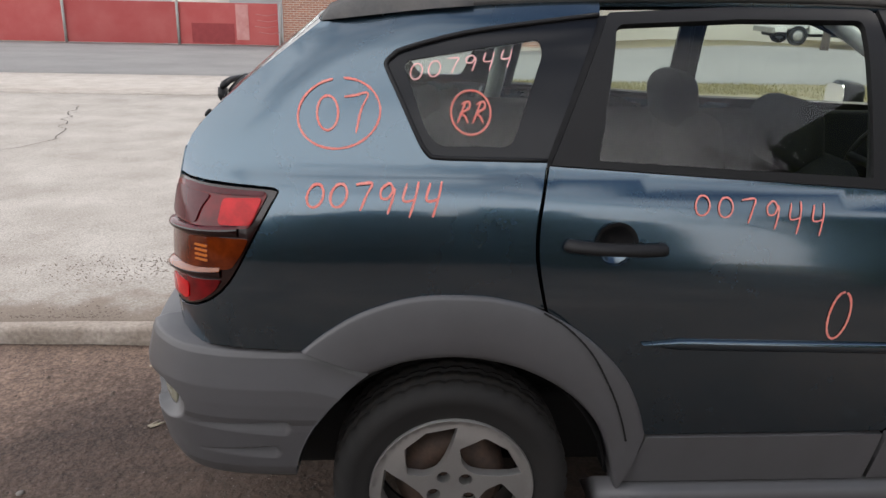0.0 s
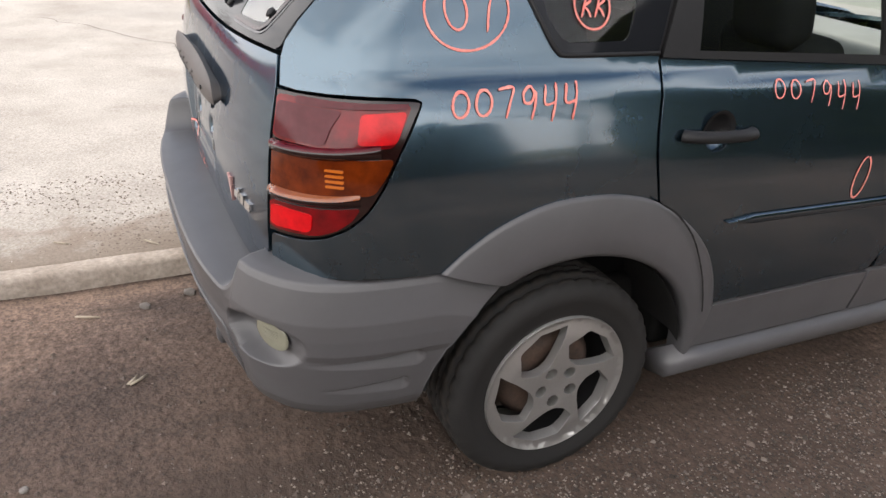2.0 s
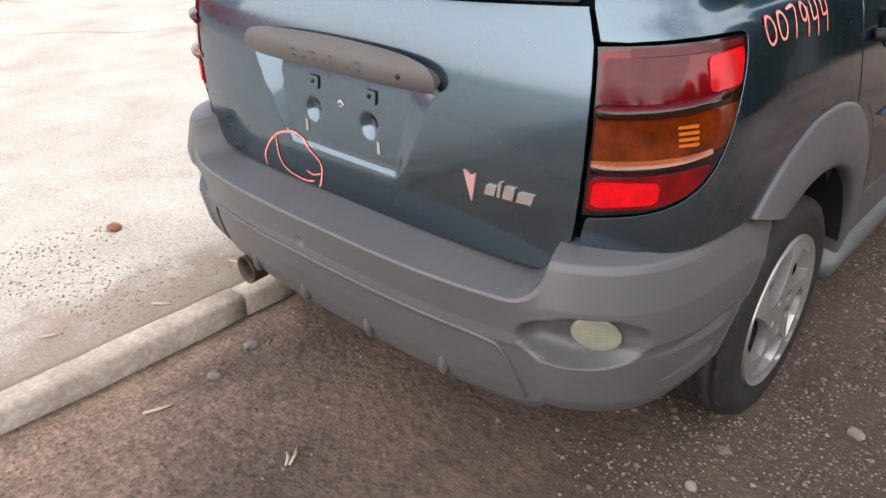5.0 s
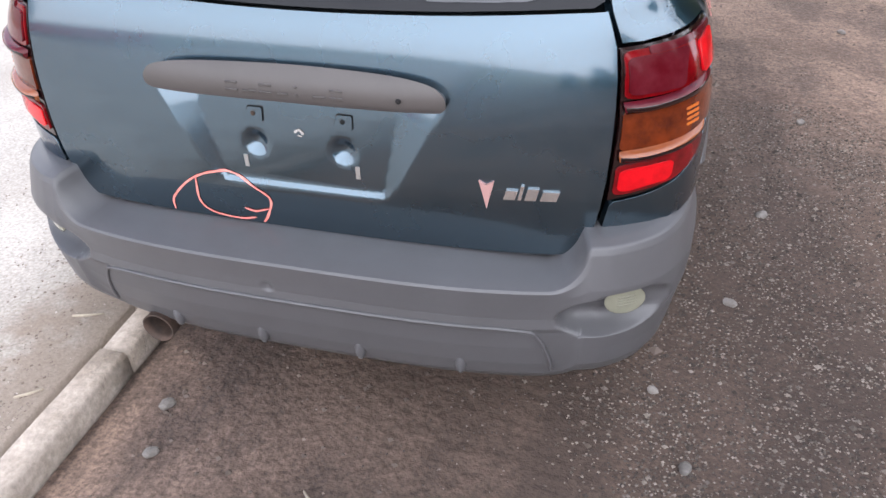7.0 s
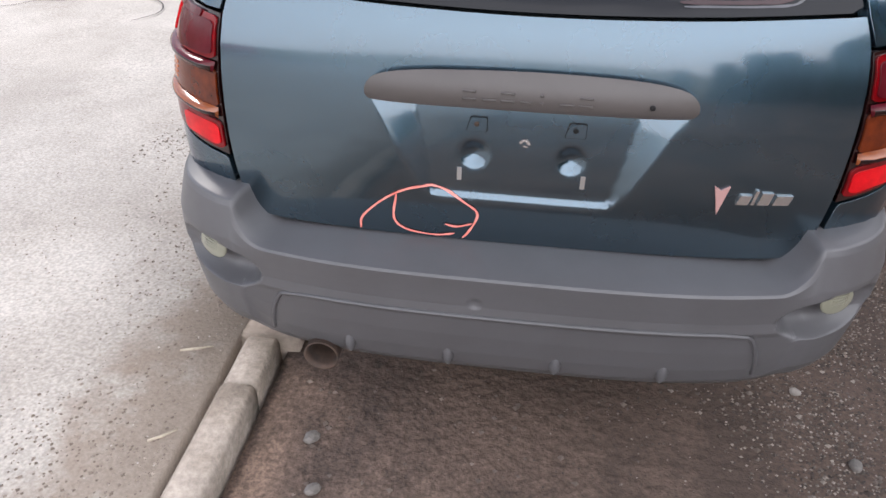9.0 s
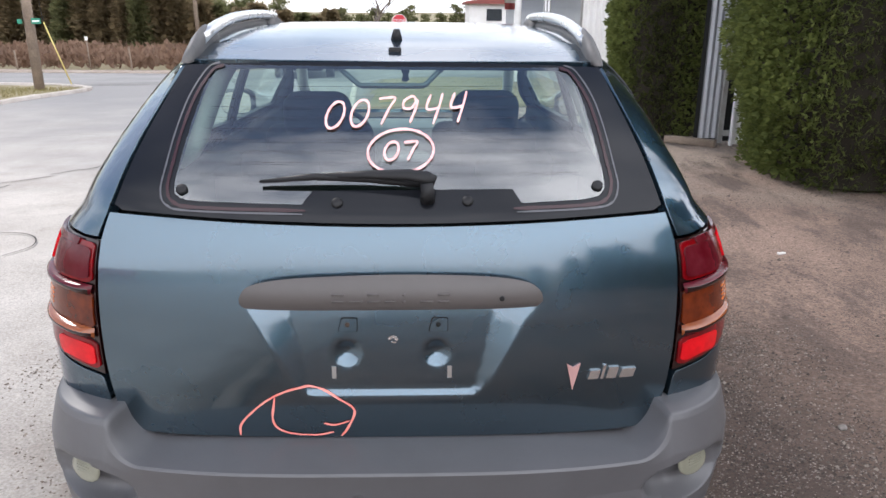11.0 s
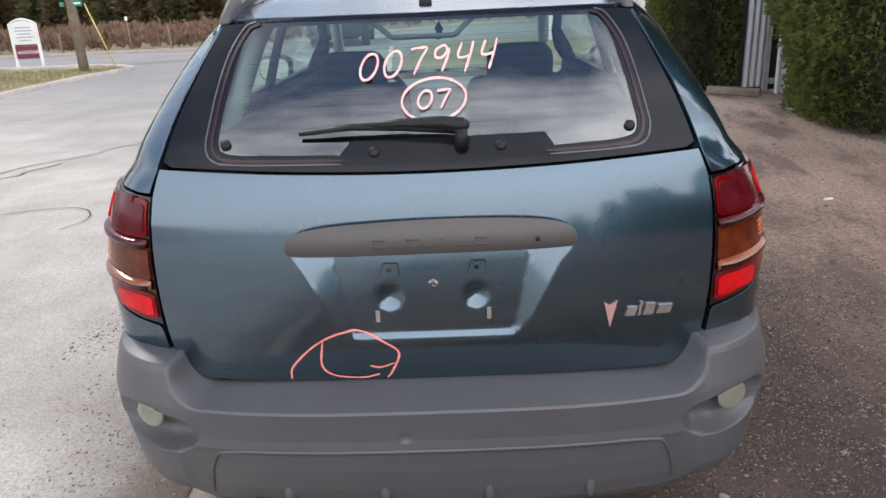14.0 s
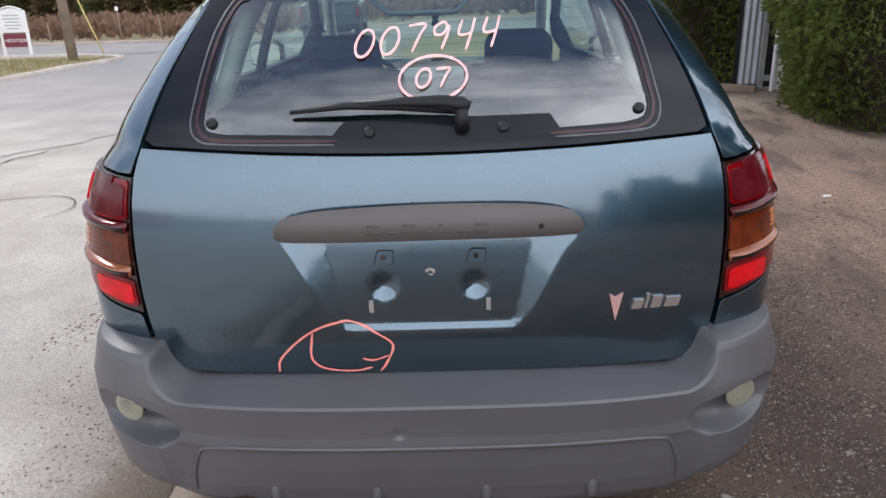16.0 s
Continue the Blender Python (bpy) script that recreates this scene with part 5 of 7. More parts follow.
def dirt_mat():
    """Brown dirt that turns to pale sand in wide ragged patches ahead of the lot and by the gate."""
    m = mat("brown_dirt", (0.235, 0.161, 0.123), 0.95, 0, spots=(0.080, 0.053, 0.040), scale=0.9, amount=0.9, fine=0.6, bump=0.7, bump_scale=26, dist=0.025)
    n, l = m.node_tree.nodes, m.node_tree.links
    b = n["Principled BSDF"]
    was = b.inputs["Base Color"].links[0].from_socket
    co = n.new("ShaderNodeTexCoord")
    sep = n.new("ShaderNodeSeparateXYZ")
    l.new(co.outputs["Object"], sep.inputs[0])
    far = n.new("ShaderNodeMapRange")
    far.inputs[1].default_value, far.inputs[2].default_value = 2.5, 8.5
    l.new(sep.outputs["Y"], far.inputs[0])
    ns = n.new("ShaderNodeTexNoise")
    ns.inputs["Scale"].default_value, ns.inputs["Detail"].default_value, ns.inputs["Roughness"].default_value = 0.9, 8, 0.65
    l.new(co.outputs["Object"], ns.inputs["Vector"])
    add = n.new("ShaderNodeMath")
    l.new(far.outputs[0], add.inputs[0])
    l.new(ns.outputs["Fac"], add.inputs[1])
    cut = n.new("ShaderNodeMapRange")
    cut.inputs[1].default_value, cut.inputs[2].default_value, cut.inputs[4].default_value = 0.90, 1.28, 0.85
    l.new(add.outputs[0], cut.inputs[0])
    mix = n.new("ShaderNodeMixRGB")
    mix.inputs["Color2"].default_value = (0.33, 0.262, 0.21, 1)
    l.new(cut.outputs[0], mix.inputs["Fac"])
    l.new(was, mix.inputs["Color1"])
    blot = n.new("ShaderNodeTexNoise")
    blot.inputs["Scale"].default_value, blot.inputs["Detail"].default_value, blot.inputs["Roughness"].default_value = 2.1, 9, 0.66
    drag = n.new("ShaderNodeMapping")
    drag.inputs["Scale"].default_value = (1.1, 0.42, 1)
    drag.inputs["Rotation"].default_value = (0, 0, radians(-14))
    l.new(co.outputs["Object"], drag.inputs["Vector"])
    l.new(drag.outputs["Vector"], blot.inputs["Vector"])
    wet = n.new("ShaderNodeMapRange")
    wet.inputs[1].default_value, wet.inputs[2].default_value, wet.inputs[4].default_value = 0.49, 0.62, 0.74
    l.new(blot.outputs["Fac"], wet.inputs[0])
    soak = n.new("ShaderNodeMixRGB")
    soak.inputs["Color2"].default_value = (0.066, 0.047, 0.038, 1)
    l.new(wet.outputs[0], soak.inputs["Fac"])
    l.new(mix.outputs["Color"], soak.inputs["Color1"])
    grain = n.new("ShaderNodeTexNoise")
    grain.inputs["Scale"].default_value, grain.inputs["Detail"].default_value = 70, 9
    grain.inputs["Roughness"].default_value = 0.72
    l.new(co.outputs["Object"], grain.inputs["Vector"])
    ov = n.new("ShaderNodeMixRGB")
    ov.blend_type = "OVERLAY"
    ov.inputs["Fac"].default_value = 0.9
    l.new(soak.outputs["Color"], ov.inputs["Color1"])
    crumb = n.new("ShaderNodeMapRange")
    crumb.inputs[1].default_value, crumb.inputs[2].default_value, crumb.inputs[3].default_value, crumb.inputs[4].default_value = 0.36, 0.66, 0.20, 0.84
    l.new(grain.outputs["Fac"], crumb.inputs[0])
    l.new(crumb.outputs[0], ov.inputs["Color2"])
    # dark soil behind and beside the car, with the car's shade painted in
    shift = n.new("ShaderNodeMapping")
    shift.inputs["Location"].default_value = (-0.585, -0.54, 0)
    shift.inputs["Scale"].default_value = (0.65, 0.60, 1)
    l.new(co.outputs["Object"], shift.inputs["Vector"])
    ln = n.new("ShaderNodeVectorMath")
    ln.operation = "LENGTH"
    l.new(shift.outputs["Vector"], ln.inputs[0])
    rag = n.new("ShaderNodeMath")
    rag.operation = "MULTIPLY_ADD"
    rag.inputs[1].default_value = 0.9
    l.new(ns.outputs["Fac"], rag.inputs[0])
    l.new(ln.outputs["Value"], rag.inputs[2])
    soil_shade = n.new("ShaderNodeMapRange")
    soil_shade.inputs[1].default_value, soil_shade.inputs[2].default_value, soil_shade.inputs[3].default_value, soil_shade.inputs[4].default_value = 0.95, 1.70, 0.78, 0.0
    l.new(rag.outputs[0], soil_shade.inputs[0])
    shade_mix = n.new("ShaderNodeMixRGB")
    shade_mix.inputs["Color2"].default_value = (0.055, 0.037, 0.028, 1)
    l.new(soil_shade.outputs[0], shade_mix.inputs["Fac"])
    l.new(ov.outputs["Color"], shade_mix.inputs["Color1"])
    l.new(shade_mix.outputs["Color"], b.inputs["Base Color"])
    return m


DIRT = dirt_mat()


def gz(x, y):
    """The land's height: level on the lot, falling gently across the street and ahead."""
    fall = 0.028 * max(0, min(-x, 60) - 2.5) * (1 - ease(3, 16, y))
    ahead = 0.025 * (max(0, min(y, 90) - 4) * (1 - ease(-2.5, 0.5, x)) + max(0, min(y, 90) - 11) * ease(-2.5, 0.5, x))
    return -fall - ahead - 0.02 * max(0, min(y, 60) - 14) * (1 - ease(-9, -4, x))


# the line of the street ahead swings slightly away from the car's own axis
AHEAD = Matrix.Translation((0.071, -1.538, 0)) @ Matrix.Rotation(radians(-2.0), 4, "Z") @ Matrix.Translation((-0.138, 1.539, 0))


def far_kerb(y):
    """The street's far edge: it closes in slightly and turns away at the corner."""
    return -9.82 + 1.62 * min(1, max(0, (y + 1.3) / 14.3)) - (2.6 * max(0, (y - 17.2) / 3.6) ** 3 if y > 17.2 else 0)


def sheet(name, x0, x1, y0, y1, z, material, label, category, step=0.5, rough=0.0, height=None, drop=0.25, kind="structure", right=None):
    """A piece of ground with thickness and an uneven surface."""
    bm = bmesh.new()
    nx, ny = max(1, int((x1 - x0) / step)), max(1, int((y1 - y0) / step))
    rows = []
    for i in range(nx + 1):
        rows.append([])
        for j in range(ny + 1):
            y = y0 + (y1 - y0) * j / ny
            x = x0 + ((right(y) if right else x1) - x0) * i / nx
            h = z + (height(x, y) if height else gz(x, y)) + rough * noise.noise((x * 1.3, y * 1.3, 3.0))
            rows[-1].append(bm.verts.new((x, y, h)))
    for i in range(nx):
        for j in range(ny):
            bm.faces.new((rows[i][j], rows[i + 1][j], rows[i + 1][j + 1], rows[i][j + 1]))
    edge = [e for e in bm.edges if len(e.link_faces) == 1]
    got = bmesh.ops.extrude_edge_only(bm, edges=edge)
    for v in got["geom"]:
        if isinstance(v, bmesh.types.BMVert):
            v.co.z -= drop
    bmesh.ops.recalc_face_normals(bm, faces=bm.faces)
    return tagged(part(name, bm, material), label, category, kind=kind)


def lot_height(x, y):
    near = math.hypot(x, y - 1.5)
    return 0.018 * noise.noise((x * 0.8, y * 0.8, 0)) * ease(0.2, 1.2, near) + 0.006 * noise.noise((x * 5, y * 5, 1)) - 0.02 * ease(0.35, 0.0, x + 0.66) + gz(x, y)


FAR_KERB = -9.75
bm = bmesh.new()
steps = [-1500, -400, -150, -80] + list(range(-64, 65, 4)) + [80, 100, 150, 400, 1500]
rows = [[bm.verts.new((x, y, gz(x, y) - 0.16)) for y in steps] for x in steps]
for a, b in zip(rows, rows[1:]):
    for k in range(len(steps) - 1):
        bm.faces.new((a[k], b[k], b[k + 1], a[k + 1]))
tagged(part("ground", bm, GRASS_SOIL), "flat ground with dry winter grass to the horizon", "ground", kind="structure")
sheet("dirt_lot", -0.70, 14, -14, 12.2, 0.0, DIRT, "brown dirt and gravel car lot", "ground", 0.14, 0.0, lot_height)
sheet("road", FAR_KERB + 0.02, -0.85, -60, 21.0, 0.03, STREET, "worn pale asphalt street with cracks", "road", 0.6, 0.004)
sheet("cross_road", -90, 40, 21.01, 31.0, 0.03, ASPHALT, "grey asphalt cross street", "road", 2.0, 0.004)
sheet("sandy_roadside", -90, 40, 31.01, 35.0, 0.05, SAND, "pale sandy strip beyond the cross street", "ground", 1.5, 0.03)
sheet("broken_apron", -0.92, -0.66, 0.40, 9.5, 0.025, SAND, "sandy break between street and lot", "ground", 0.1, 0.012, lambda x, y: 0.4 * gz(x, y))
sheet("concrete_apron", -12.95, -9.83, -40, -1.35, 0.05, CONCRETE, "pale concrete drive apron", "pavement", 1.0, 0.006)
sheet("parking_strip", -25.3, -13.0, -40, 18.6, 0.02, ASPHALT, "grey asphalt parking strip before the shops", "road", 1.0, 0.006)
sheet("grass_verge", -12.95, -9.83, -1.2, 20.4, 0.06, GRASS_SOIL, "grassy verge along the street", "ground", 0.4, 0.03, right=lambda y: far_kerb(y) - 0.02)
sheet("corner_lawn", -40, -13.0, 18.7, 20.8, 0.06, GRASS_SOIL, "lawn round the street corner", "ground", 0.5, 0.03)
sheet("front_lawn", -1.0, 30, 12.3, 20.8, 0.03, GRASS_SOIL, "patchy winter lawn beside the street", "ground", 0.5, 0.02)


def kerb_run(points, width, top, group, material=CONCRETE):
    """Kerb stones end to end along a line, each its own object, worn at the edges."""
    rnd = random.Random(int(abs(points[0][1]) * 10) + 3)
    for a, b in zip(points, points[1:]):
        a, b = Vector(a), Vector(b)
        d = b - a
        yaw = math.atan2(d.y, d.x)
        ln = d.length - 0.008
        bm = bmesh.new()
        n = max(3, int(ln / 0.09))
        rows = []
        for i in range(n + 1):
            x = ln * i / n
            chip = 0.012 * max(0, noise.noise((a.x + x * 3, a.y * 3 + x * 5, 7)))
            sec = [(-width / 2, -0.2), (-width / 2, top - 0.018), (-width / 2 + 0.012, top), (width / 2 - 0.022 - chip, top - 0.002), (width / 2 - 0.004, top - 0.022 - chip * 1.3), (width / 2, -0.2)]
            rows.append([bm.verts.new((x, u, v + 0.003 * noise.noise((x * 9, u * 30, a.y)))) for u, v in sec])
        for p, q in zip(rows, rows[1:]):
            for k in range(5):
                bm.faces.new((p[k], q[k], q[k + 1], p[k + 1]))
        bm.faces.new(rows[0])
        bm.faces.new(rows[-1][::-1])
        bmesh.ops.recalc_face_normals(bm, faces=bm.faces)
        ob = tagged(part("kerb_stone", bm, material), "worn pale concrete kerb stone", "kerb", group)
        za, zb = gz(a.x, a.y), gz(b.x, b.y)
        ob.matrix_world = pose(a.x, a.y, za, 0, 0, math.degrees(yaw)) @ pose(0, 0, 0, 0, -math.degrees(math.atan2(zb - za, d.length)), 0) @ pose(0, 0, 0, rnd.uniform(-1, 1), rnd.uniform(-0.3, 0.3), 0)


near = [0.385, 0.17, -1.6, -3.4, -5.2, -7.0, -8.8, -10.6, -12.4, -14.2]
KERB = mat("dirty_kerb_concrete", (0.40, 0.345, 0.295), 0.92, 0, spots=(0.24, 0.195, 0.155), scale=5, amount=0.9, fine=0.5, bump=0.6, bump_scale=60, dist=0.008, rnd=0.05)
kerb_run([(-0.772, y) for y in near[::-1]], 0.115, 0.044, "kerb between street and lot", KERB)
kerb_run([(-0.95 - 0.066 * (y - 9.6), y) for y in (9.6, 12.4, 15.2, 18.0, 20.8)], 0.14, 0.09, "kerb ahead of the lot")
kerb_run([(far_kerb(y), y) for y in (-1.3, 1.6, 4.4, 7.4, 10.4, 13.4, 15.5, 17.2)], 0.15, 0.11, "kerb of the far verge")
kerb_run([(far_kerb(y), y) for y in (17.2, 18.2, 19.0, 19.6, 20.1)] + [(-10.6, 20.75), (-12.5, 20.9), (-16, 20.9), (-22, 20.9), (-32, 20.9)], 0.15, 0.11, "kerb round the corner")
kerb_run([(-9.82, y) for y in (-30, -25, -20, -15, -10, -5.5, -1.4)], 0.15, 0.05, "dropped kerb of the apron")
kerb_run([(x, 31.05) for x in (-60, -50, -40, -30, -20)], 0.15, 0.12, "kerb across the cross street")

# cracks in the street
def flat_line(name, strokes, width, z, material, label, category):
    ribbon_ob = ribbon(name, strokes, width, lambda u, v: (u, v, z + gz(u, v)), material, None, "", off=0.0, seg=6)
    return tagged(ribbon_ob, label, category, kind="structure")
rnd = random.Random(4)
def wander(a, b, amp, n=9):
    out, n = [], max(3, int(math.dist(a, b) / (3.5 * amp)))
    for k in range(n + 1):
        t = k / n
        out.append((a[0] + (b[0] - a[0]) * t + rnd.uniform(-amp, amp), a[1] + (b[1] - a[1]) * t + rnd.uniform(-amp, amp)))
    return out
flat_line("road_crack", [wander((-5.6, 3.5), (-3.75, 6.4), 0.10, 12), wander((-3.75, 6.4), (-2.6, 8.4), 0.06), wander((-5.0, 3.7), (-3.9, 5.9), 0.05)], 0.022, 0.037, CRACK, "dark jagged crack in the street", "crack")
flat_line("road_crack", [wander((-5.2, 3.0), (-3.3, 3.95), 0.05) + [(-2.95, 3.98), (-2.72, 3.86), (-2.62, 3.62), (-2.72, 3.4)], wander((-7.5, 1.0), (-4.4, 3.4), 0.12, 12), wander((-8.5, 6.0), (-5.5, 6.6), 0.08)], 0.011, 0.037, CRACK, "thin jagged crack in the street", "crack")
flat_line("road_crack", [wander((-6.6, -0.6), (-4.6, 0.7), 0.06), wander((-9.3, 8.6), (-4.4, 9.6), 0.09), wander((-4.6, 11.5), (-2.0, 10.4), 0.06)], 0.008, 0.037, CRACK, "hairline crack in the street", "crack")
flat_line("road_crack", [wander((-8.4, -3.8), (-5.6, -2.9), 0.06), wander((-5.6, -2.9), (-3.6, -3.4), 0.05), wander((-3.6, -3.4), (-2.2, -3.0), 0.05)], 0.011, 0.037, CRACK, "thin jagged crack in the street", "crack")

# gravel, twigs and litter
def pebble(bm, x, y, z, r, rnd):
    k = rnd.uniform(0.5, 0.9)
    vs = [bm.verts.new((x + r * a * rnd.uniform(0.7, 1.2), y + r * b * rnd.uniform(0.7, 1.2), z + r * c * k)) for a, b, c in ((1, 0, 0.1), (0.2, 1, 0), (-1, 0.2, 0.1), (-0.1, -1, 0), (0.1, 0.1, 1))]
    for a, b in ((0, 1), (1, 2), (2, 3), (3, 0)):
        bm.faces.new((vs[a], vs[b], vs[4]))


def strewn(name, count, area, sizes, material, label, seed, dense_at=None):
    rnd = random.Random(seed)
    bm = bmesh.new()
    made = 0
    while made < count:
        x, y = rnd.uniform(area[0], area[1]), rnd.uniform(area[2], area[3])
        if noise.noise((x * 1.1, y * 1.1, seed)) + rnd.uniform(-0.4, 0.4) < (dense_at(x, y) if dense_at else 0):
            continue
        pebble(bm, x, y, lot_height(x, y), rnd.uniform(*sizes) * (2 if rnd.random() < 0.03 else 1), rnd)
        made += 1
    return tagged(part(name, bm, material, smooth=False), label, "gravel", kind="stuff")


def island_mat(name, a, b):
    m = mat(name, a, 0.9, 0, fine=0.2)
    n, l = m.node_tree.nodes, m.node_tree.links
    geo = n.new("ShaderNodeNewGeometry")
    mix = n.new("ShaderNodeMixRGB")
    mix.inputs["Color1"].default_value, mix.inputs["Color2"].default_value = (*a, 1), (*b, 1)
    skew = n.new("ShaderNodeMath")
    skew.operation = "POWER"
    skew.inputs[1].default_value = 2.8
    l.new(geo.outputs["Random Per Island"], skew.inputs[0])
    l.new(skew.outputs[0], mix.inputs["Fac"])
    l.new(mix.outputs["Color"], n["Principled BSDF"].inputs["Base Color"])
    return m


GRIT = island_mat("mixed_gravel", (0.038, 0.028, 0.022), (0.26, 0.22, 0.185))
CLOD = island_mat("dirt_clods", (0.085, 0.064, 0.052), (0.22, 0.17, 0.14))
strewn("gravel", 60000, (0.35, 2.9, -1.7, 2.6), (0.0018, 0.0060), GRIT, "pale and dark gravel beside the car", 11, lambda x, y: -0.35 + 0.65 * ease(1.1, 2.4, abs(x - 1.2) + 0.5 * abs(y - 0.3)) + 0.75 * ease(1.0, 0.35, x) + 0.8 * ease(-0.9, -1.7, y) + 0.6 * ease(1.8, 2.6, y))
strewn("gravel", 12000, (0.6, 5.0, -2.0, 7.5), (0.002, 0.006), GRIT, "scattered gravel over the lot", 12, lambda x, y: 0.1)
strewn("gravel", 1300, (-0.62, 0.9, -2.2, 0.4), (0.0015, 0.0045), GRIT, "fine grit behind the car", 13, lambda x, y: 0.12 + 0.2 * ease(-0.5, 0.1, x))
strewn("dirt_clods", 5000, (-0.62, 5.0, -2.2, 7.0), (0.004, 0.012), CLOD, "small dark clods of dirt", 14, lambda x, y: 0.0)
bm = bmesh.new()
rnd = random.Random(21)
for k in range(2600):
    x = -0.86 - abs(rnd.gauss(0, 0.9))
    y = rnd.uniform(-2.5, 3.0)
    pebble(bm, x, y, 0.031, rnd.uniform(0.002, 0.0045), rnd)
tagged(part("street_grit", bm, island_mat("pale_street_grit", (0.2, 0.16, 0.13), (0.62, 0.56, 0.50)), smooth=False), "pale grit along the street's edge", "gravel", kind="stuff")
bm = bmesh.new()
while len(bm.faces) < 4 * 3200:
    x, y = -0.87 - 0.9 * rnd.random() ** 1.8, rnd.uniform(-2.6, 2.2)
    if noise.noise((x * 2.2, y * 1.6, 8)) + rnd.uniform(-0.25, 0.25) > 0.12:
        pebble(bm, x, y, 0.031, rnd.uniform(0.002, 0.007), rnd)
tagged(part("street_dirt", bm, island_mat("pale_dirt_crumbs", (0.16, 0.125, 0.10), (0.36, 0.30, 0.25)), smooth=False), "crumbs of brown dirt along the street's edge", "dirt", kind="stuff")
rnd = random.Random(5)
for x, y in ((0.95, 0.15), (1.35, -0.2), (1.1, 0.9), (1.6, 0.4), (1.25, 1.5), (0.62, -0.35), (0.72, -0.55), (1.8, 1.2), (2.1, 0.2), (0.86, 0.42), (1.5, 2.4), (-0.52, 0.05), (-0.47, -0.12), (0.42, -0.5), (2.2, 5.2), (1.9, 3.8)):
    bm = bmesh.new()
    bmesh.ops.create_icosphere(bm, subdivisions=2, radius=rnd.uniform(0.012, 0.024), matrix=Matrix.Diagonal((1.2, 0.9, 0.65, 1)))
    for v in bm.verts:
        v.co *= 1 + 0.25 * noise.noise(v.co * 60 + Vector((x, y, 0)))
    st = tagged(part("stone", bm, STONE, smooth=False), "small grey stone lying in the dirt", "stone", "loose stones on the lot")
    st.matrix_world = pose(x, y, lot_height(x, y) + 0.006, 0, 0, rnd.uniform(0, 360))
TWIG = mat("dry_pale_twig", (0.42, 0.36, 0.28), 0.9, 0, fine=0.3)
for x, y, yaw, ln in ((0.02, -0.18, 125, 0.07), (0.015, -0.20, 140, 0.05), (0.62, -0.30, 5, 0.08), (0.78, -0.62, 20, 0.1), (-0.45, -0.32, 70, 0.09), (1.3, -0.75, 60, 0.12), (-0.9, -0.05, 40, 0.08), (-0.95, 0.3, 20, 0.1), (-1.0, -0.4, 60, 0.06)):
    z = lot_height(x, y) + 0.006 if x > -0.6 else 0.04
    c, s = math.cos(radians(yaw)), math.sin(radians(yaw))
    tw = tube("twig", [(x - c * ln / 2, y - s * ln / 2, z), (x + s * 0.006, y - c * 0.006, z + 0.003), (x + c * ln / 2, y + s * ln / 2, z)], [0.004, 0.005, 0.003], TWIG, ring=5)
    tagged(tw, "dry pale twig lying on the ground", "twig", "twigs on the ground")
bm = bmesh.new()
bmesh.ops.create_icosphere(bm, subdivisions=3, radius=0.032, matrix=Matrix.Diagonal((1.1, 0.9, 0.45, 1)))
for v in bm.verts:
    v.co *= 1 + 0.35 * noise.noise(v.co * 30)
brick_lump = tagged(part("brick_lump", bm, mat("red_brown_lump", (0.22, 0.085, 0.05), 0.9, 0, fine=0.4)), "broken red-brown lump on the street", "stone")
brick_lump.matrix_world = pose(-1.62, 0.12, 0.042)
bm = bmesh.new()
slab(bm, -0.03, 0.03, -0.012, 0.012, 0, 0.014, 0.004)
lit = tagged(part("litter", bm, mat("pale_litter", (0.7, 0.68, 0.64), 0.7, 0)), "small pale scrap of litter on the dirt", "litter")
lit.matrix_world = pose(2.62, 3.5, lot_height(2.62, 3.5), 0, 0, 15)


# ---------------------------------------------------------------- plants
def leaf_mat(name, a, b, trans=0.4):
    m = bpy.data.materials.new(name)
    m.use_nodes = True
    n, l = m.node_tree.nodes, m.node_tree.links
    p = n["Principled BSDF"]
    geo = n.new("ShaderNodeNewGeometry")
    co = n.new("ShaderNodeTexCoord")
    ns = n.new("ShaderNodeTexNoise")
    ns.inputs["Scale"].default_value = 1.1
    l.new(co.outputs["Object"], ns.inputs["Vector"])
    avg = n.new("ShaderNodeMath")
    avg.operation = "MULTIPLY_ADD"
    avg.inputs[1].default_value, avg.inputs[2].default_value = 0.6, -0.05
    l.new(geo.outputs["Random Per Island"], avg.inputs[0])
    add = n.new("ShaderNodeMath")
    l.new(avg.outputs[0], add.inputs[0])
    mul = n.new("ShaderNodeMath")
    mul.operation = "MULTIPLY"
    mul.inputs[1].default_value = 0.7
    l.new(ns.outputs["Fac"], mul.inputs[0])
    l.new(mul.outputs[0], add.inputs[1])
    mix = n.new("ShaderNodeMixRGB")
    mix.inputs["Color1"].default_value, mix.inputs["Color2"].default_value = (*a, 1), (*b, 1)
    l.new(add.outputs[0], mix.inputs["Fac"])
    l.new(mix.outputs["Color"], p.inputs["Base Color"])
    p.inputs["Roughness"].default_value = 0.65
    p.inputs["Specular IOR Level"].default_value = 0.25
    lit = n.new("ShaderNodeBsdfTranslucent")
    l.new(mix.outputs["Color"], lit.inputs["Color"])
    both = n.new("ShaderNodeMixShader")
    both.inputs["Fac"].default_value = trans
    l.new(p.outputs["BSDF"], both.inputs[1])
    l.new(lit.outputs["BSDF"], both.inputs[2])
    l.new(both.outputs["Shader"], n["Material Output"].inputs["Surface"])
    return m


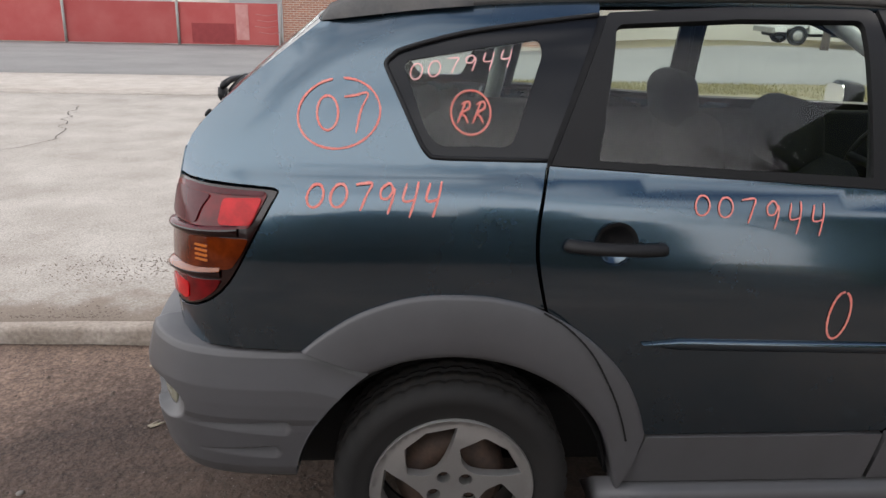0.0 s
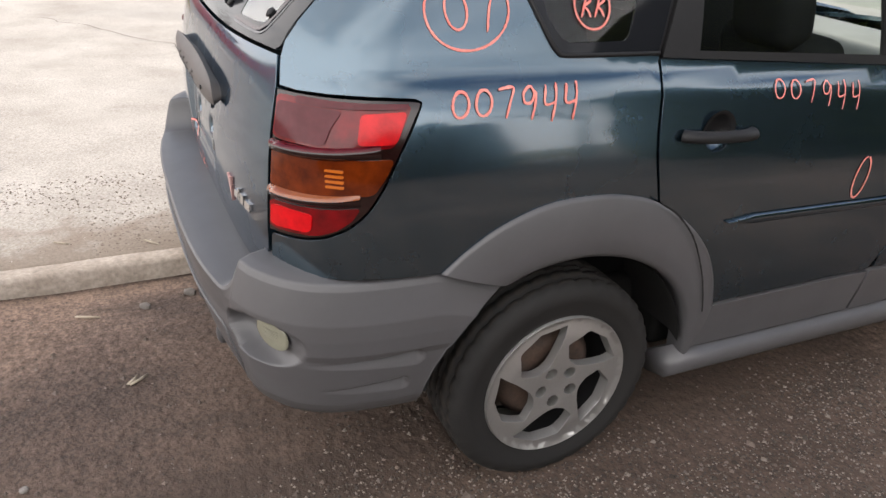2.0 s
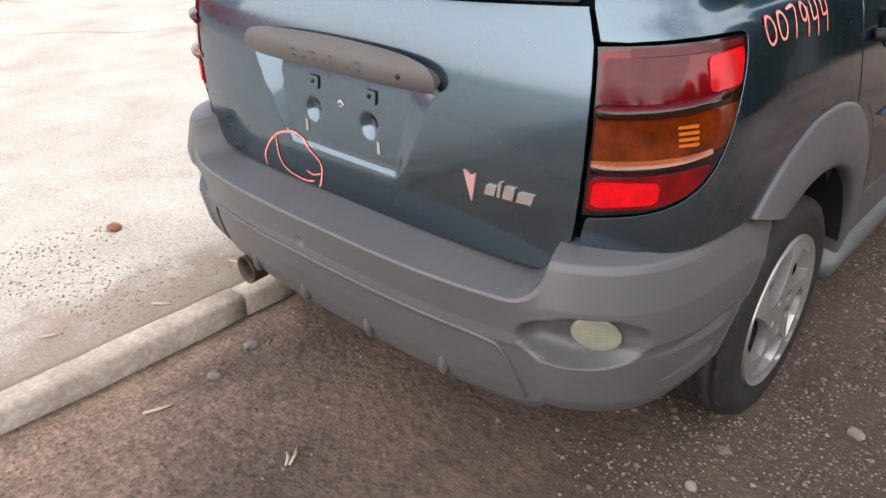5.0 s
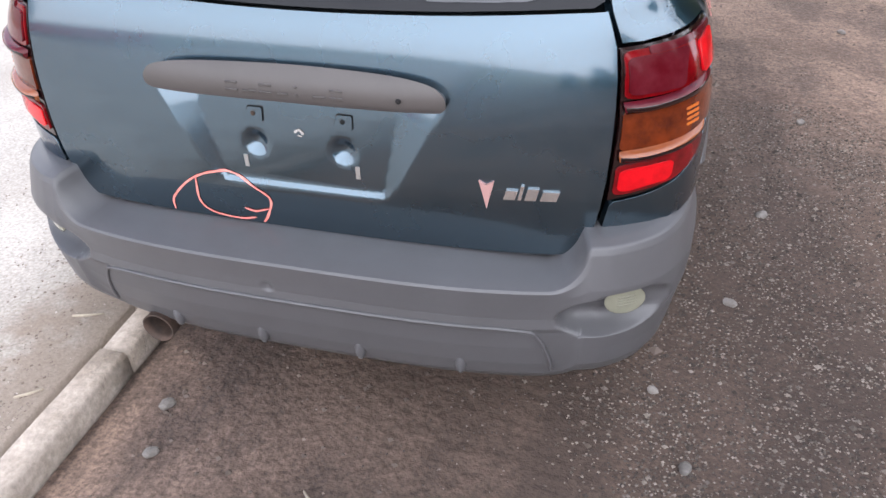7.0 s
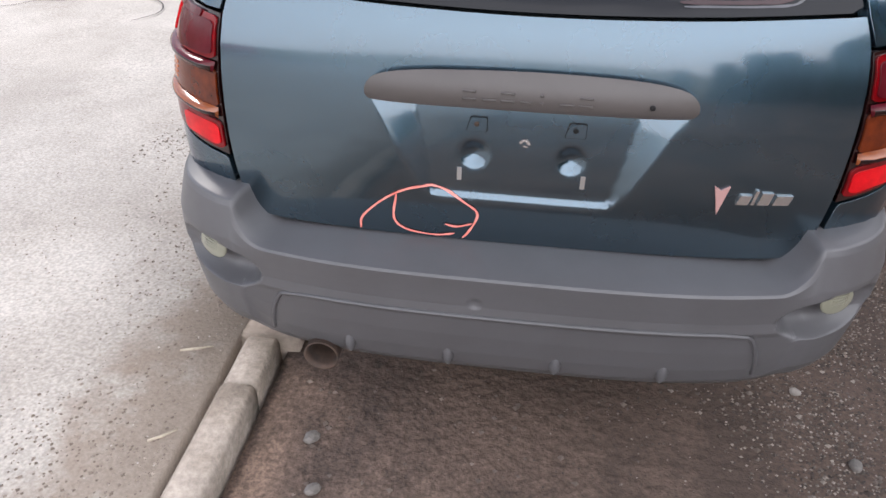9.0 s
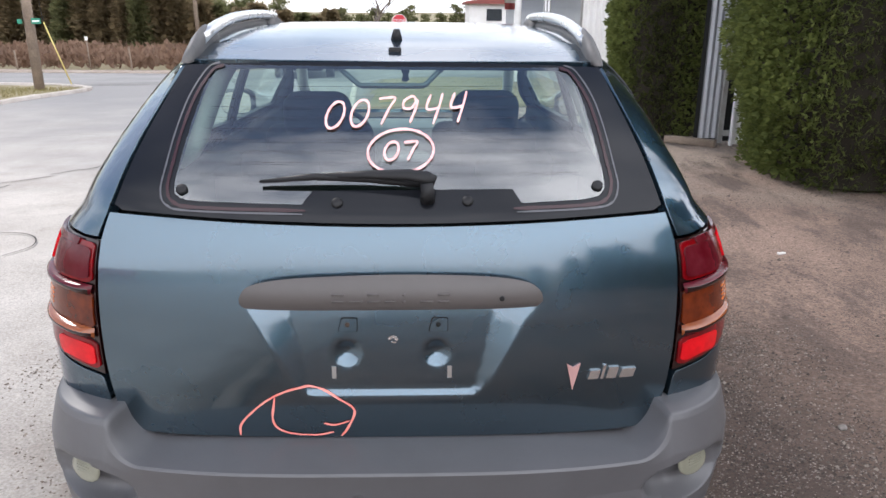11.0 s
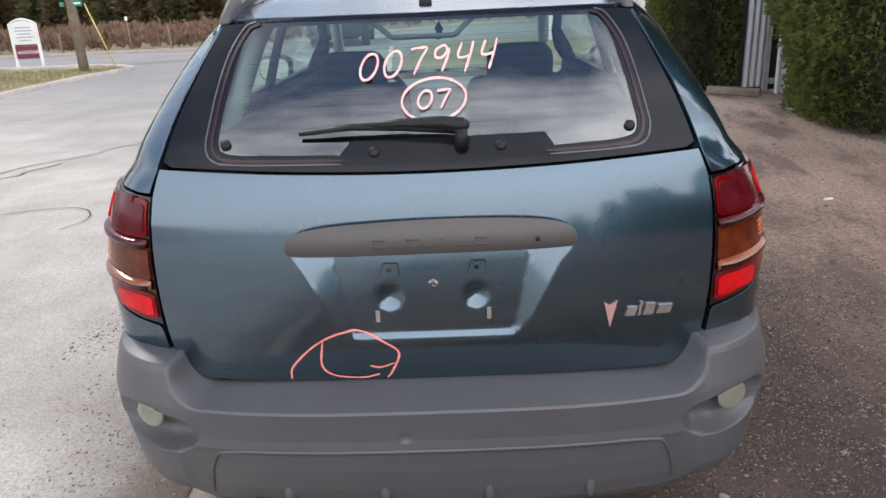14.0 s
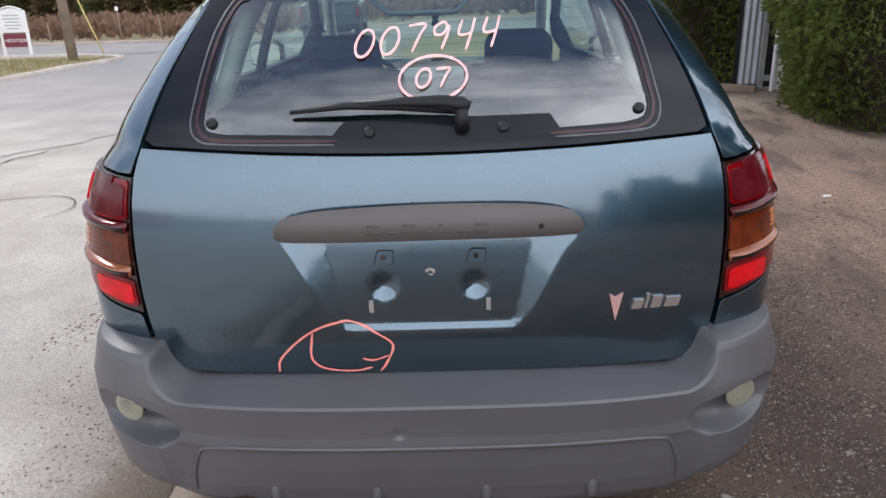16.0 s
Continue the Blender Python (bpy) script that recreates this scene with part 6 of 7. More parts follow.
HEDGE_LEAF = leaf_mat("dark_green_hedge_leaf", (0.046, 0.066, 0.017), (0.165, 0.19, 0.055))
PINE_LEAF = leaf_mat("dull_evergreen_needle", (0.075, 0.085, 0.036), (0.20, 0.195, 0.09))
BROWN_LEAF = leaf_mat("brown_evergreen_needle", (0.105, 0.080, 0.045), (0.25, 0.190, 0.105))
BRUSH_LEAF = leaf_mat("dry_brown_brush", (0.11, 0.065, 0.045), (0.26, 0.17, 0.12))
GRASS_BLADE = leaf_mat("winter_grass_blade", (0.10, 0.11, 0.03), (0.30, 0.25, 0.11))
BARK = mat("grey_brown_bark", (0.12, 0.095, 0.075), 0.95, 0, spots=(0.07, 0.055, 0.045), scale=5, amount=0.8, fine=0.4)
HEDGE_SHADE = mat("hedge_inner_shade", (0.03, 0.024, 0.016), 0.95, 0)


def spray(bm, p, out, size, rnd):
    """A small flat fan of scale leaves: three narrow blades."""
    side = out.cross(Vector((rnd.uniform(-1, 1), rnd.uniform(-1, 1), rnd.uniform(-0.3, 1)))).normalized()
    for k in (-0.55, 0, 0.55):
        d = (out + side * k + Vector((rnd.uniform(-0.3, 0.3), rnd.uniform(-0.3, 0.3), rnd.uniform(-0.35, 0.25)))).normalized()
        w = d.cross(side.cross(out) + Vector((0.01, 0, 0.02))).normalized() * size * 0.16
        a, b = p + d * size * 0.55, p + d * size * (1.0 - abs(k) * 0.25)
        bm.faces.new([bm.verts.new(q) for q in (p, a + w, b, a - w)])


def build_hedge(cx, cy, hx, hy, top, count, size, label, seed, low=0.02):
    """A clipped-looking evergreen bush: a dark core, stems, and many leaf sprays on an uneven rounded box."""
    rnd = random.Random(seed)
    hedge = thing("hedge", label, "hedge", pose(cx, cy, 0))

    def surface(a, h):
        sq = 1 / max(abs(math.cos(a)), abs(math.sin(a))) ** 0.55
        swell = (0.84 + 0.16 * ease(0, 0.3, h)) * (1 - 0.5 * ease(0.85, 1.05, h))
        lump = 1 + 0.10 * noise.noise((a * 1.5, h * 5, seed)) + 0.06 * noise.noise((a * 5, h * 14, seed + 3))
        return Vector((hx * math.cos(a) * sq * swell * lump, hy * math.sin(a) * sq * swell * lump, low + (top - low) * h))
    # solid near-black hull: the hedge's inner shade is put into its colour
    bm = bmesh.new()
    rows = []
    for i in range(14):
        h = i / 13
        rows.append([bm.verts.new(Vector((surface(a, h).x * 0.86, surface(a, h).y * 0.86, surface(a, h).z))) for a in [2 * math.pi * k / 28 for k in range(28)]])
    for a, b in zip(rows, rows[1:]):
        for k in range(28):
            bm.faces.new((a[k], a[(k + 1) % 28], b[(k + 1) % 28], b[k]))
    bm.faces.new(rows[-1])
    part("core", bm, HEDGE_SHADE, hedge, "near-black hull standing in for the shaded inside")
    for k in range(5):
        a = 2 * math.pi * k / 5
        tube("stem", [(0.3 * hx * math.cos(a), 0.3 * hy * math.sin(a), -0.02), (0.34 * hx * math.cos(a), 0.34 * hy * math.sin(a), low + 0.6)], 0.04, BARK, hedge)
    bm = bmesh.new()
    for k in range(count):
        a, h = rnd.uniform(0, 2 * math.pi), rnd.uniform(0, 1.0) ** 0.9
        p = surface(a, h)
        depth = rnd.uniform(0.80, 1.03)
        out = Vector((math.cos(a), math.sin(a), rnd.uniform(-0.15, 0.35))).normalized()
        spray(bm, Vector((p.x * depth, p.y * depth, p.z)), out, size * rnd.uniform(0.6, 1.3), rnd)
    tagged(part("foliage", bm, HEDGE_LEAF, hedge), "dark green scale-leaf foliage", kind="stuff")
    return hedge


build_hedge(5.05, 6.25, 1.62, 1.35, 4.6, 62000, 0.075, "tall dark green evergreen hedge beside the dirt lot", 31)
build_hedge(3.40, 9.05, 0.66, 0.66, 4.9, 28000, 0.075, "tall narrow evergreen hedge beside the metal gate", 32)


def build_conifer(name, h, w, leaf, seed, count=900, size=0.42, label="", bare=0.12):
    rnd = random.Random(seed)
    tree = thing(name, label, "tree")
    tube("trunk", [(0, 0, -0.2), (0.05, 0, h * 0.5), (0, 0.03, h * 0.97)], [0.16, 0.09, 0.02], BARK, tree, ring=7)
    bm = bmesh.new()
    for k in range(count):
        t = rnd.random() ** 0.8
        z = h * (bare + (1 - bare) * t)
        r = w * (1 - t) ** 0.65 * (0.75 + 0.35 * noise.noise((seed, z * 1.5, 0))) + 0.1
        a = rnd.uniform(0, 2 * math.pi)
        rr = r * rnd.uniform(0.45, 1.05)
        p = Vector((rr * math.cos(a), rr * math.sin(a), z))
        spray(bm, p, Vector((math.cos(a), math.sin(a), rnd.uniform(-0.3, 0.6))).normalized(), size * rnd.uniform(0.6, 1.4), rnd)
    for k in range(count // 3):
        t = rnd.random()
        a, r = rnd.uniform(0, 2 * math.pi), w * (1 - t) ** 0.65 * rnd.uniform(0.2, 0.6)
        spray(bm, Vector((r * math.cos(a), r * math.sin(a), h * (bare + (1 - bare) * t))), Vector((math.cos(a), math.sin(a), 0.3)).normalized(), size * 1.5, rnd)
    part("crown", bm, leaf, tree, "dull evergreen crown with gaps")
    return tree


def build_pine(h, seed):
    rnd = random.Random(seed)
    tree = thing("pine_tree", "tall pine with an open uneven crown", "tree", group="pines behind the tree line")
    tube("trunk", [(0, 0, -0.2), (0.1, 0.05, h * 0.5), (-0.05, 0, h * 0.98)], [0.2, 0.13, 0.03], BARK, tree, ring=7)
    bm = bmesh.new()
    for k in range(34):
        t = rnd.uniform(0.3, 1.0)
        a = rnd.uniform(0, 2 * math.pi)
        ln = (1.05 - t) * 2.2 + 0.6
        c = Vector((ln * 0.75 * math.cos(a), ln * 0.75 * math.sin(a), h * t))
        for j in range(45):
            q = c + Vector((rnd.gauss(0, 0.42), rnd.gauss(0, 0.42), rnd.gauss(0, 0.22)))
            spray(bm, q, Vector((rnd.uniform(-1, 1), rnd.uniform(-1, 1), rnd.uniform(0, 1))).normalized(), 0.45, rnd)
    part("crown", bm, PINE_LEAF, tree, "dull green needle clumps")
    return tree


rnd = random.Random(77)
makers = [build_conifer("evergreen_tree", 4.9 + 0.25 * k, 1.25, BROWN_LEAF if k != 2 else PINE_LEAF, 40 + k, 1500, 0.6, "dense brownish evergreen in a row of trees", 0.02) for k in range(4)]
spots = []
for row, y in enumerate((60, 61.6)):
    for k in range(40):
        x = -66 + 1.42 * k + 0.7 * row
        spots.append((x + rnd.uniform(-0.3, 0.3), y + 1.2 * max(0, (x + 20) * 0.5) + rnd.uniform(-0.5, 0.5)))
for i, (x, y) in enumerate(spots):
    m = AHEAD @ pose(x, y, gz(x, y), 0, 0, rnd.uniform(0, 360))
    s = rnd.uniform(0.80, 1.12) * (1 - 0.35 * ease(-28, -8, x))
    src = makers[i % 4]
    if i < 4:
        src.matrix_world = m
        tagged(src, group="evergreens in the tree line")
    else:
        t = copy_thing(src, m)
        t.scale = (1.35 * s, 1.35 * s, s)
pines = [build_pine(7.2, 60), build_pine(6.6, 61), build_pine(7.8, 62)]
places = [(-66 + 1.45 * k + rnd.uniform(-0.6, 0.6), 65 + rnd.uniform(-1.5, 2.5) + 0.9 * max(0, 0.75 * k - 22), rnd.uniform(0.78, 1.12) * (1 - 0.006 * max(0, k - 30))) for k in range(44)]
places += [(-4 + 1.9 * k, 94 + rnd.uniform(-3, 3), 0.68 + 0.08 * (k % 3)) for k in range(14)]
for i, (x, y, s) in enumerate(places):
    m = AHEAD @ pose(x, y, gz(x, y), 0, 0, 40 * i)
    s *= 1 - 0.42 * ease(-34, -8, x) if y < 92 else 0.8
    if i < 3:
        pines[i].matrix_world = m
    else:
        t = copy_thing(pines[i % 3], m)
        t.scale = (s, s, s)
# evergreens round the lot, that windows and paint mirror
edge = [(8.9 + 0.4 * math.sin(2.1 * k), -11 + 1.35 * k, 0.60 + 0.1 * math.sin(3.3 * k)) for k in range(5)] + [(8.2 - 1.5 * k, -12.2 + 0.3 * math.sin(k), 0.68 - 0.13 * k + 0.05 * math.sin(2 * k)) for k in range(4)]
edge += [(9.2 + 0.5 * math.sin(1.7 * k), -3.6 + 1.25 * k, 0.76 + 0.14 * math.sin(2.9 * k)) for k in range(7)]
for i, (x, y, s) in enumerate(edge):
    t = copy_thing(makers[i % 4], pose(x, y, 0, 0, 0, 70 * i))
    t.scale = (s * 1.2, s * 1.2, s * 0.85)
    tagged(t, "evergreen at the lot's edge", "tree", "evergreens at the lot's edge")


def build_bare_tree(at, h, seed, label):
    rnd = random.Random(seed)
    tree = thing("bare_tree", label, "tree", at, "bare trees")
    limbs, twigs = [], bmesh.new()

    def grow(p, d, ln, r, depth):
        pts, rad = [p], [r]
        for k in range(3):
            d = (d + Vector((rnd.gauss(0, 0.13), rnd.gauss(0, 0.13), rnd.gauss(0.05, 0.06)))).normalized()
            p = p + d * ln / 3
            pts.append(p)
            rad.append(r * (1 - 0.2 * (k + 1)))
        if depth < 2:
            limbs.append((pts, rad))
        else:
            side = d.orthogonal().normalized()
            for ax in (side, d.cross(side)):
                for a, b, ra, rb in zip(pts, pts[1:], rad, rad[1:]):
                    twigs.faces.new([twigs.verts.new(q) for q in (a + ax * ra, a - ax * ra, b - ax * rb, b + ax * rb)])
        if depth < 5:
            for k in range(3 if depth else 4):
                q = (d + Vector((rnd.gauss(0, 0.55), rnd.gauss(0, 0.55), rnd.gauss(0.12, 0.25)))).normalized()
                grow(pts[rnd.choice((2, 3))], q, ln * rnd.uniform(0.6, 0.8), rad[-1] * 1.35, depth + 1)
    grow(Vector((0, 0, -0.2)), Vector((0, 0, 1)), h * 0.34, h * 0.022, 0)
    for i, (pts, rad) in enumerate(limbs):
        tube("trunk" if i == 0 else "limb", pts, rad, BARK, tree, ring=6)
    tagged(part("twigs", twigs, BARK, tree, "fine bare twigs"), kind="stuff")


build_bare_tree(AHEAD @ pose(-5.9, 66, -1.5), 9.0, 3, "bare winter tree with a round crown")
build_bare_tree(pose(10.5, 7.5, 0), 8, 31, "bare winter tree at the lot's edge")
build_bare_tree(AHEAD @ pose(3.4, 64, -1.3), 9.5, 8, "bare spreading winter tree")
build_bare_tree(AHEAD @ pose(7.5, 70, -1.4), 10, 12, "bare spreading winter tree")
build_bare_tree(pose(-33, -9.5, -0.8), 7, 15, "bare winter tree behind the fence")

bm = bmesh.new()
rnd = random.Random(9)
for k in range(15000):
    x, y = rnd.uniform(-75, 25), 35.5 + 20 * rnd.random() ** 1.3
    top = 0.72 + 0.4 * noise.noise((x * 0.25, y * 0.25, 2)) + 0.02 * (y - 36)
    p = Vector((x, y, gz(x, y) + rnd.uniform(0, 1) * top))
    spray(bm, p, Vector((rnd.uniform(-0.5, 0.5), rnd.uniform(-0.5, 0.5), 1)).normalized(), rnd.uniform(0.25, 0.6), rnd)
tagged(part("brown_brush", bm, BRUSH_LEAF), "low brown winter brush before the tree line", "brush", kind="stuff")


def grass(name, count, areas, hgt, label, seed):
    rnd = random.Random(seed)
    bm = bmesh.new()
    for k in range(count):
        x0, x1, y0, y1, z = areas[k % len(areas)]
        x, y = rnd.uniform(x0, x1), rnd.uniform(y0, y1)
        z += gz(x, y)
        a = rnd.uniform(0, math.pi)
        w, h = 0.007, hgt * rnd.uniform(0.5, 1.3)
        dx, dy = w * math.cos(a), w * math.sin(a)
        lx, ly = rnd.uniform(-0.5, 0.5) * h, rnd.uniform(-0.5, 0.5) * h
        bm.faces.new([bm.verts.new(q) for q in ((x - dx, y - dy, z), (x + dx, y + dy, z), (x + lx, y + ly, z + h))])
    tagged(part(name, bm, GRASS_BLADE), label, "grass", kind="stuff")


grass("verge_grass", 24000, [(-12.9, -11.0, -1.1, 8, 0.05), (-12.9, -8.7, 8, 19.0, 0.05)], 0.07, "short winter grass on the verge", 6)
grass("lawn_grass", 18000, [(-0.9, 7, 12.4, 20.6, 0.02), (-22, -13, 18.8, 20.7, 0.05)], 0.035, "short patchy winter lawn", 7)


# ---------------------------------------------------------------- across the street
def box_part(name, x0, x1, y0, y1, z0, z1, material, parent=None, label="", bevel=0.0):
    bm = bmesh.new()
    slab(bm, x0, x1, y0, y1, z0, z1, bevel, 1)
    return part(name, bm, material, parent, label, smooth=False)


def lettering(text, height, material, parent, at, name="lettering", label="painted lettering", stretch=1.0):
    """Words in the built-in font as a thin mesh; the text's middle stands at the place given."""
    cu = bpy.data.curves.new(name, "FONT")
    cu.body, cu.size, cu.extrude, cu.align_x, cu.align_y = text, height * 1.4, 0.004, "CENTER", "CENTER"
    tmp = new("tmp", cu)
    me = bpy.data.meshes.new_from_object(tmp)
    bpy.data.objects.remove(tmp)
    me.materials.append(material)
    ob = new(name, me)
    ob.parent = parent
    ob.matrix_local = at @ Matrix.Diagonal((stretch, 1, 1, 1))
    return tagged(ob, label)


def brick_mat():
    m = mat("red_brown_brick", (0.34, 0.17, 0.115), 0.9, 0, fine=0.3)
    n, l = m.node_tree.nodes, m.node_tree.links
    co = n.new("ShaderNodeTexCoord")
    mp = n.new("ShaderNodeMapping")
    mp.inputs["Rotation"].default_value = (radians(90), 0, radians(90))
    sep = n.new("ShaderNodeSeparateXYZ")
    cmb = n.new("ShaderNodeCombineXYZ")
    bt = n.new("ShaderNodeTexBrick")
    bt.inputs["Color1"].default_value, bt.inputs["Color2"].default_value, bt.inputs["Mortar"].default_value = (0.37, 0.165, 0.105, 1), (0.27, 0.12, 0.085, 1), (0.47, 0.40, 0.34, 1)
    bt.inputs["Scale"].default_value, bt.inputs["Mortar Size"].default_value = 1.0, 0.010
    bt.inputs["Brick Width"].default_value, bt.inputs["Row Height"].default_value = 0.215, 0.075
    l.new(co.outputs["Object"], sep.inputs[0])
    l.new(sep.outputs["Y"], cmb.inputs["X"])
    l.new(sep.outputs["Z"], cmb.inputs["Y"])
    l.new(cmb.outputs[0], bt.inputs["Vector"])
    l.new(bt.outputs["Color"], n["Principled BSDF"].inputs["Base Color"])
    bp = n.new("ShaderNodeBump")
    bp.invert = True
    bp.inputs["Strength"].default_value, bp.inputs["Distance"].default_value = 0.6, 0.01
    l.new(bt.outputs["Fac"], bp.inputs["Height"])
    l.new(bp.outputs["Normal"], n["Principled BSDF"].inputs["Normal"])
    return m


BRICK = brick_mat()
RED_BOARD = mat("faded_red_board", (0.36, 0.060, 0.058), 0.75, 0, spots=(0.42, 0.11, 0.10), scale=1.3, amount=0.7, fine=0.25, rnd=0.08)
RED_DARK = mat("darker_red_patch", (0.27, 0.038, 0.040), 0.75, 0, fine=0.2)
PINKISH = mat("bleached_pink_board", (0.52, 0.27, 0.25), 0.8, 0, spots=(0.42, 0.16, 0.15), scale=3, amount=0.8, fine=0.3)
STEEL = mat("weathered_grey_steel", (0.36, 0.36, 0.34), 0.6, 0.4, spots=(0.24, 0.23, 0.22), scale=6, amount=0.7, fine=0.2)
WHITE = mat("weathered_white_paint", (0.76, 0.755, 0.74), 0.6, 0, spots=(0.62, 0.61, 0.58), scale=2, amount=0.6, fine=0.15)
PALE_WALL = mat("pale_grey_blue_wall", (0.52, 0.56, 0.60), 0.8, 0, spots=(0.42, 0.45, 0.48), scale=1.2, amount=0.7, fine=0.2)
CREAM = mat("cream_render", (0.66, 0.62, 0.55), 0.85, 0, spots=(0.55, 0.51, 0.45), scale=1, amount=0.6, fine=0.2)
ROOF_DARK = mat("dark_roof_edge", (0.07, 0.065, 0.06), 0.8, 0, spots=(0.12, 0.11, 0.10), scale=2, fine=0.3)
RED_ROOF = mat("dull_red_roof", (0.22, 0.055, 0.045), 0.7, 0, spots=(0.16, 0.045, 0.04), scale=3, amount=0.7, fine=0.3)
INK = mat("black_sign_paint", (0.03, 0.03, 0.032), 0.6, 0)
MAROON_PAINT = mat("maroon_sign_paint", (0.16, 0.022, 0.045), 0.5, 0, spots=(0.12, 0.018, 0.035), scale=5, fine=0.1)
GREEN_SIGN = mat("green_sign_paint", (0.02, 0.21, 0.13), 0.5, 0, fine=0.1)
WINDOW_DARK = mat("dark_window_glass", (0.03, 0.035, 0.04), 0.06, 0, fine=0.0, spec=0.8)
GREY_BAR = mat("grey_sign_writing", (0.42, 0.42, 0.45), 0.7, 0)

FX, FG = -25.0, -0.64
fence = thing("board_fence", "faded red board fence on grey posts before the shops", "fence")
edges = [-30.0, -26.0, -22.0, -18.2, -14.4, -10.65, -6.85, -3.42]
for a, b in zip(edges, edges[1:]):
    box_part("board", FX - 0.03, FX, a + 0.03, b - 0.03, FG + 0.06, 0.80, RED_BOARD, fence)
for y in edges[1:-1]:
    tube("post", [(FX + 0.06, y, FG - 0.2), (FX + 0.06, y + 0.02, 1.02)], 0.05, STEEL, fence, "grey steel post", ring=8)
tube("post", [(FX + 0.05, -3.36, FG - 0.2), (FX + 0.05, -3.34, 0.84)], 0.035, STEEL, fence, "grey steel post", ring=8)
box_part("patch", FX + 0.003, FX + 0.012, -6.4, -4.95, FG + 0.10, 0.12, RED_DARK, fence, "darker red repair board")
box_part("patch", FX + 0.003, FX + 0.012, -4.88, -4.45, FG + 0.22, 0.76, PINKISH, fence, "bleached pink strip")
for k, (y, z) in enumerate(((-4.2, 0.45), (-4.15, 0.25), (-4.25, 0.05), (-4.1, -0.15))):
    tube("scratch", [(FX + 0.008, y, z), (FX + 0.012, y + 0.4, z - 0.05), (FX + 0.008, y + 0.7, z + 0.01)], 0.010, PINKISH, fence, "pale scratch", ring=5)

shop = thing("brick_shop", "low red-brown brick shop with a white sign band", "building")
box_part("wall", FX - 9, FX - 0.02, -3.28, 7.6, FG - 0.4, 1.30, BRICK, shop, "red-brown brick wall")
box_part("footing", FX - 0.03, FX + 0.05, -3.30, 7.6, FG - 0.3, FG + 0.16, CONCRETE, shop, "pale concrete footing")
box_part("fascia", FX - 9, FX + 0.02, -3.32, 7.65, 1.302, 2.5, BRICK, shop, "brick front over the sign")
box_part("roof", FX - 9.1, FX + 0.25, -3.5, 7.8, 2.503, 2.68, ROOF_DARK, shop, "dark flat roof edge")
band = box_part("sign_band", FX + 0.023, FX + 0.10, -2.75, 2.9, 1.42, 2.05, WHITE, shop, "white sign band")
lettering("BARGAINS", 0.24, INK, shop, pose(FX + 0.103, -1.62, 1.60, 90, 0, 90), stretch=1.35)
for k in range(4):
    box_part("writing_bar", FX + 0.101, FX + 0.106, 0.25 + 0.6 * k, 0.72 + 0.6 * k, 1.5, 1.72, INK, shop, "dark unreadable writing")
for y in (3.6, 5.6):
    w = box_part("window", FX - 0.015, FX + 0.01, y, y + 1.5, 0.15, 1.25, WINDOW_DARK, shop, "dark shop window")
    box_part("window_frame", FX - 0.012, FX + 0.03, y - 0.06, y, 0.10, 1.29, WHITE, w, "white frame")
    box_part("window_frame", FX - 0.012, FX + 0.03, y + 1.5, y + 1.56, 0.10, 1.29, WHITE, w, "white frame")
    box_part("window_sill", FX - 0.012, FX + 0.06, y, y + 1.5, 0.08, 0.148, CONCRETE, w)
box_part("footway", FX + 0.06, FX + 0.9, -3.3, 7.6, FG - 0.2, FG + 0.06, CONCRETE, shop, "pale concrete footway")

shed = thing("pale_shed", "pale grey-blue shed with a dark roof behind the fence", "building")
box_part("wall", -34, -29.0, -12.4, -3.6, -1.0, 1.55, PALE_WALL, shed)
box_part("door", -29.0, -28.95, -8.1, -5.9, -0.9, 1.35, WHITE, shed, "white panel door")
box_part("roof", -34.3, -28.4, -12.8, -3.4, 1.552, 2.0, ROOF_DARK, shed, "dark overhanging roof")
box_part("gutter", -28.45, -28.36, -12.8, -3.4, 1.46, 1.56, WHITE, shed, "pale gutter")

hall = thing("garage_building", "pale rendered building with a grey garage door", "building")
box_part("wall", -40, -32.0, 9.0, 34, -1.2, 2.6, CREAM, hall, "cream rendered wall")
box_part("roof", -40.2, -31.7, 8.8, 34.2, 2.602, 2.8, STEEL, hall, "grey flat roof edge")
gd = box_part("garage_door", -32.0, -31.94, 23.6, 27.0, -1.1, 1.35, STEEL, hall, "grey garage door")
for k in range(6):
    box_part("door_panel", -31.938, -31.915, 23.65, 26.95, -1.05 + 0.4 * k, -0.68 + 0.4 * k, STEEL, gd)
box_part("window", -32.0, -31.95, 12.5, 15.5, 0.2, 1.4, WINDOW_DARK, hall, "dark window")
sg = box_part("sign", -31.998, -31.9, 20.6, 22.6, 0.95, 1.75, GREEN_SIGN, hall, "plain green sign board")
box_part("writing_bar", -31.998, -31.9, 21.1, 22.6, 0.62, 0.86, INK, hall, "dark unreadable writing")

tree_at = pose(-24.0, 15.6, gz(-24, 15.6))
build_bare_tree(tree_at, 7.5, 23, "bare winter tree before the garage building")


# ---------------------------------------------------------------- parked pickups
def wheel_at(parent, x, y, z, r, w):
    t = lathe("wheel", [(-w / 2, r * 0.6), (-w / 2, r * 0.92), (-w * 0.36, r), (w * 0.36, r), (w / 2, r * 0.92), (w / 2, r * 0.6), (-w / 2, r * 0.6)], RUBBER, parent, "black tyre", n=28, at=(x, y, z))
    lathe("rim", [(-w * 0.44, 0.01), (-w * 0.46, r * 0.3), (-w * 0.40, r * 0.58), (w * 0.40, r * 0.58), (w * 0.46, r * 0.3), (w * 0.44, 0.01)], SILVER, t, n=20, at=(x, y, z))
    return t


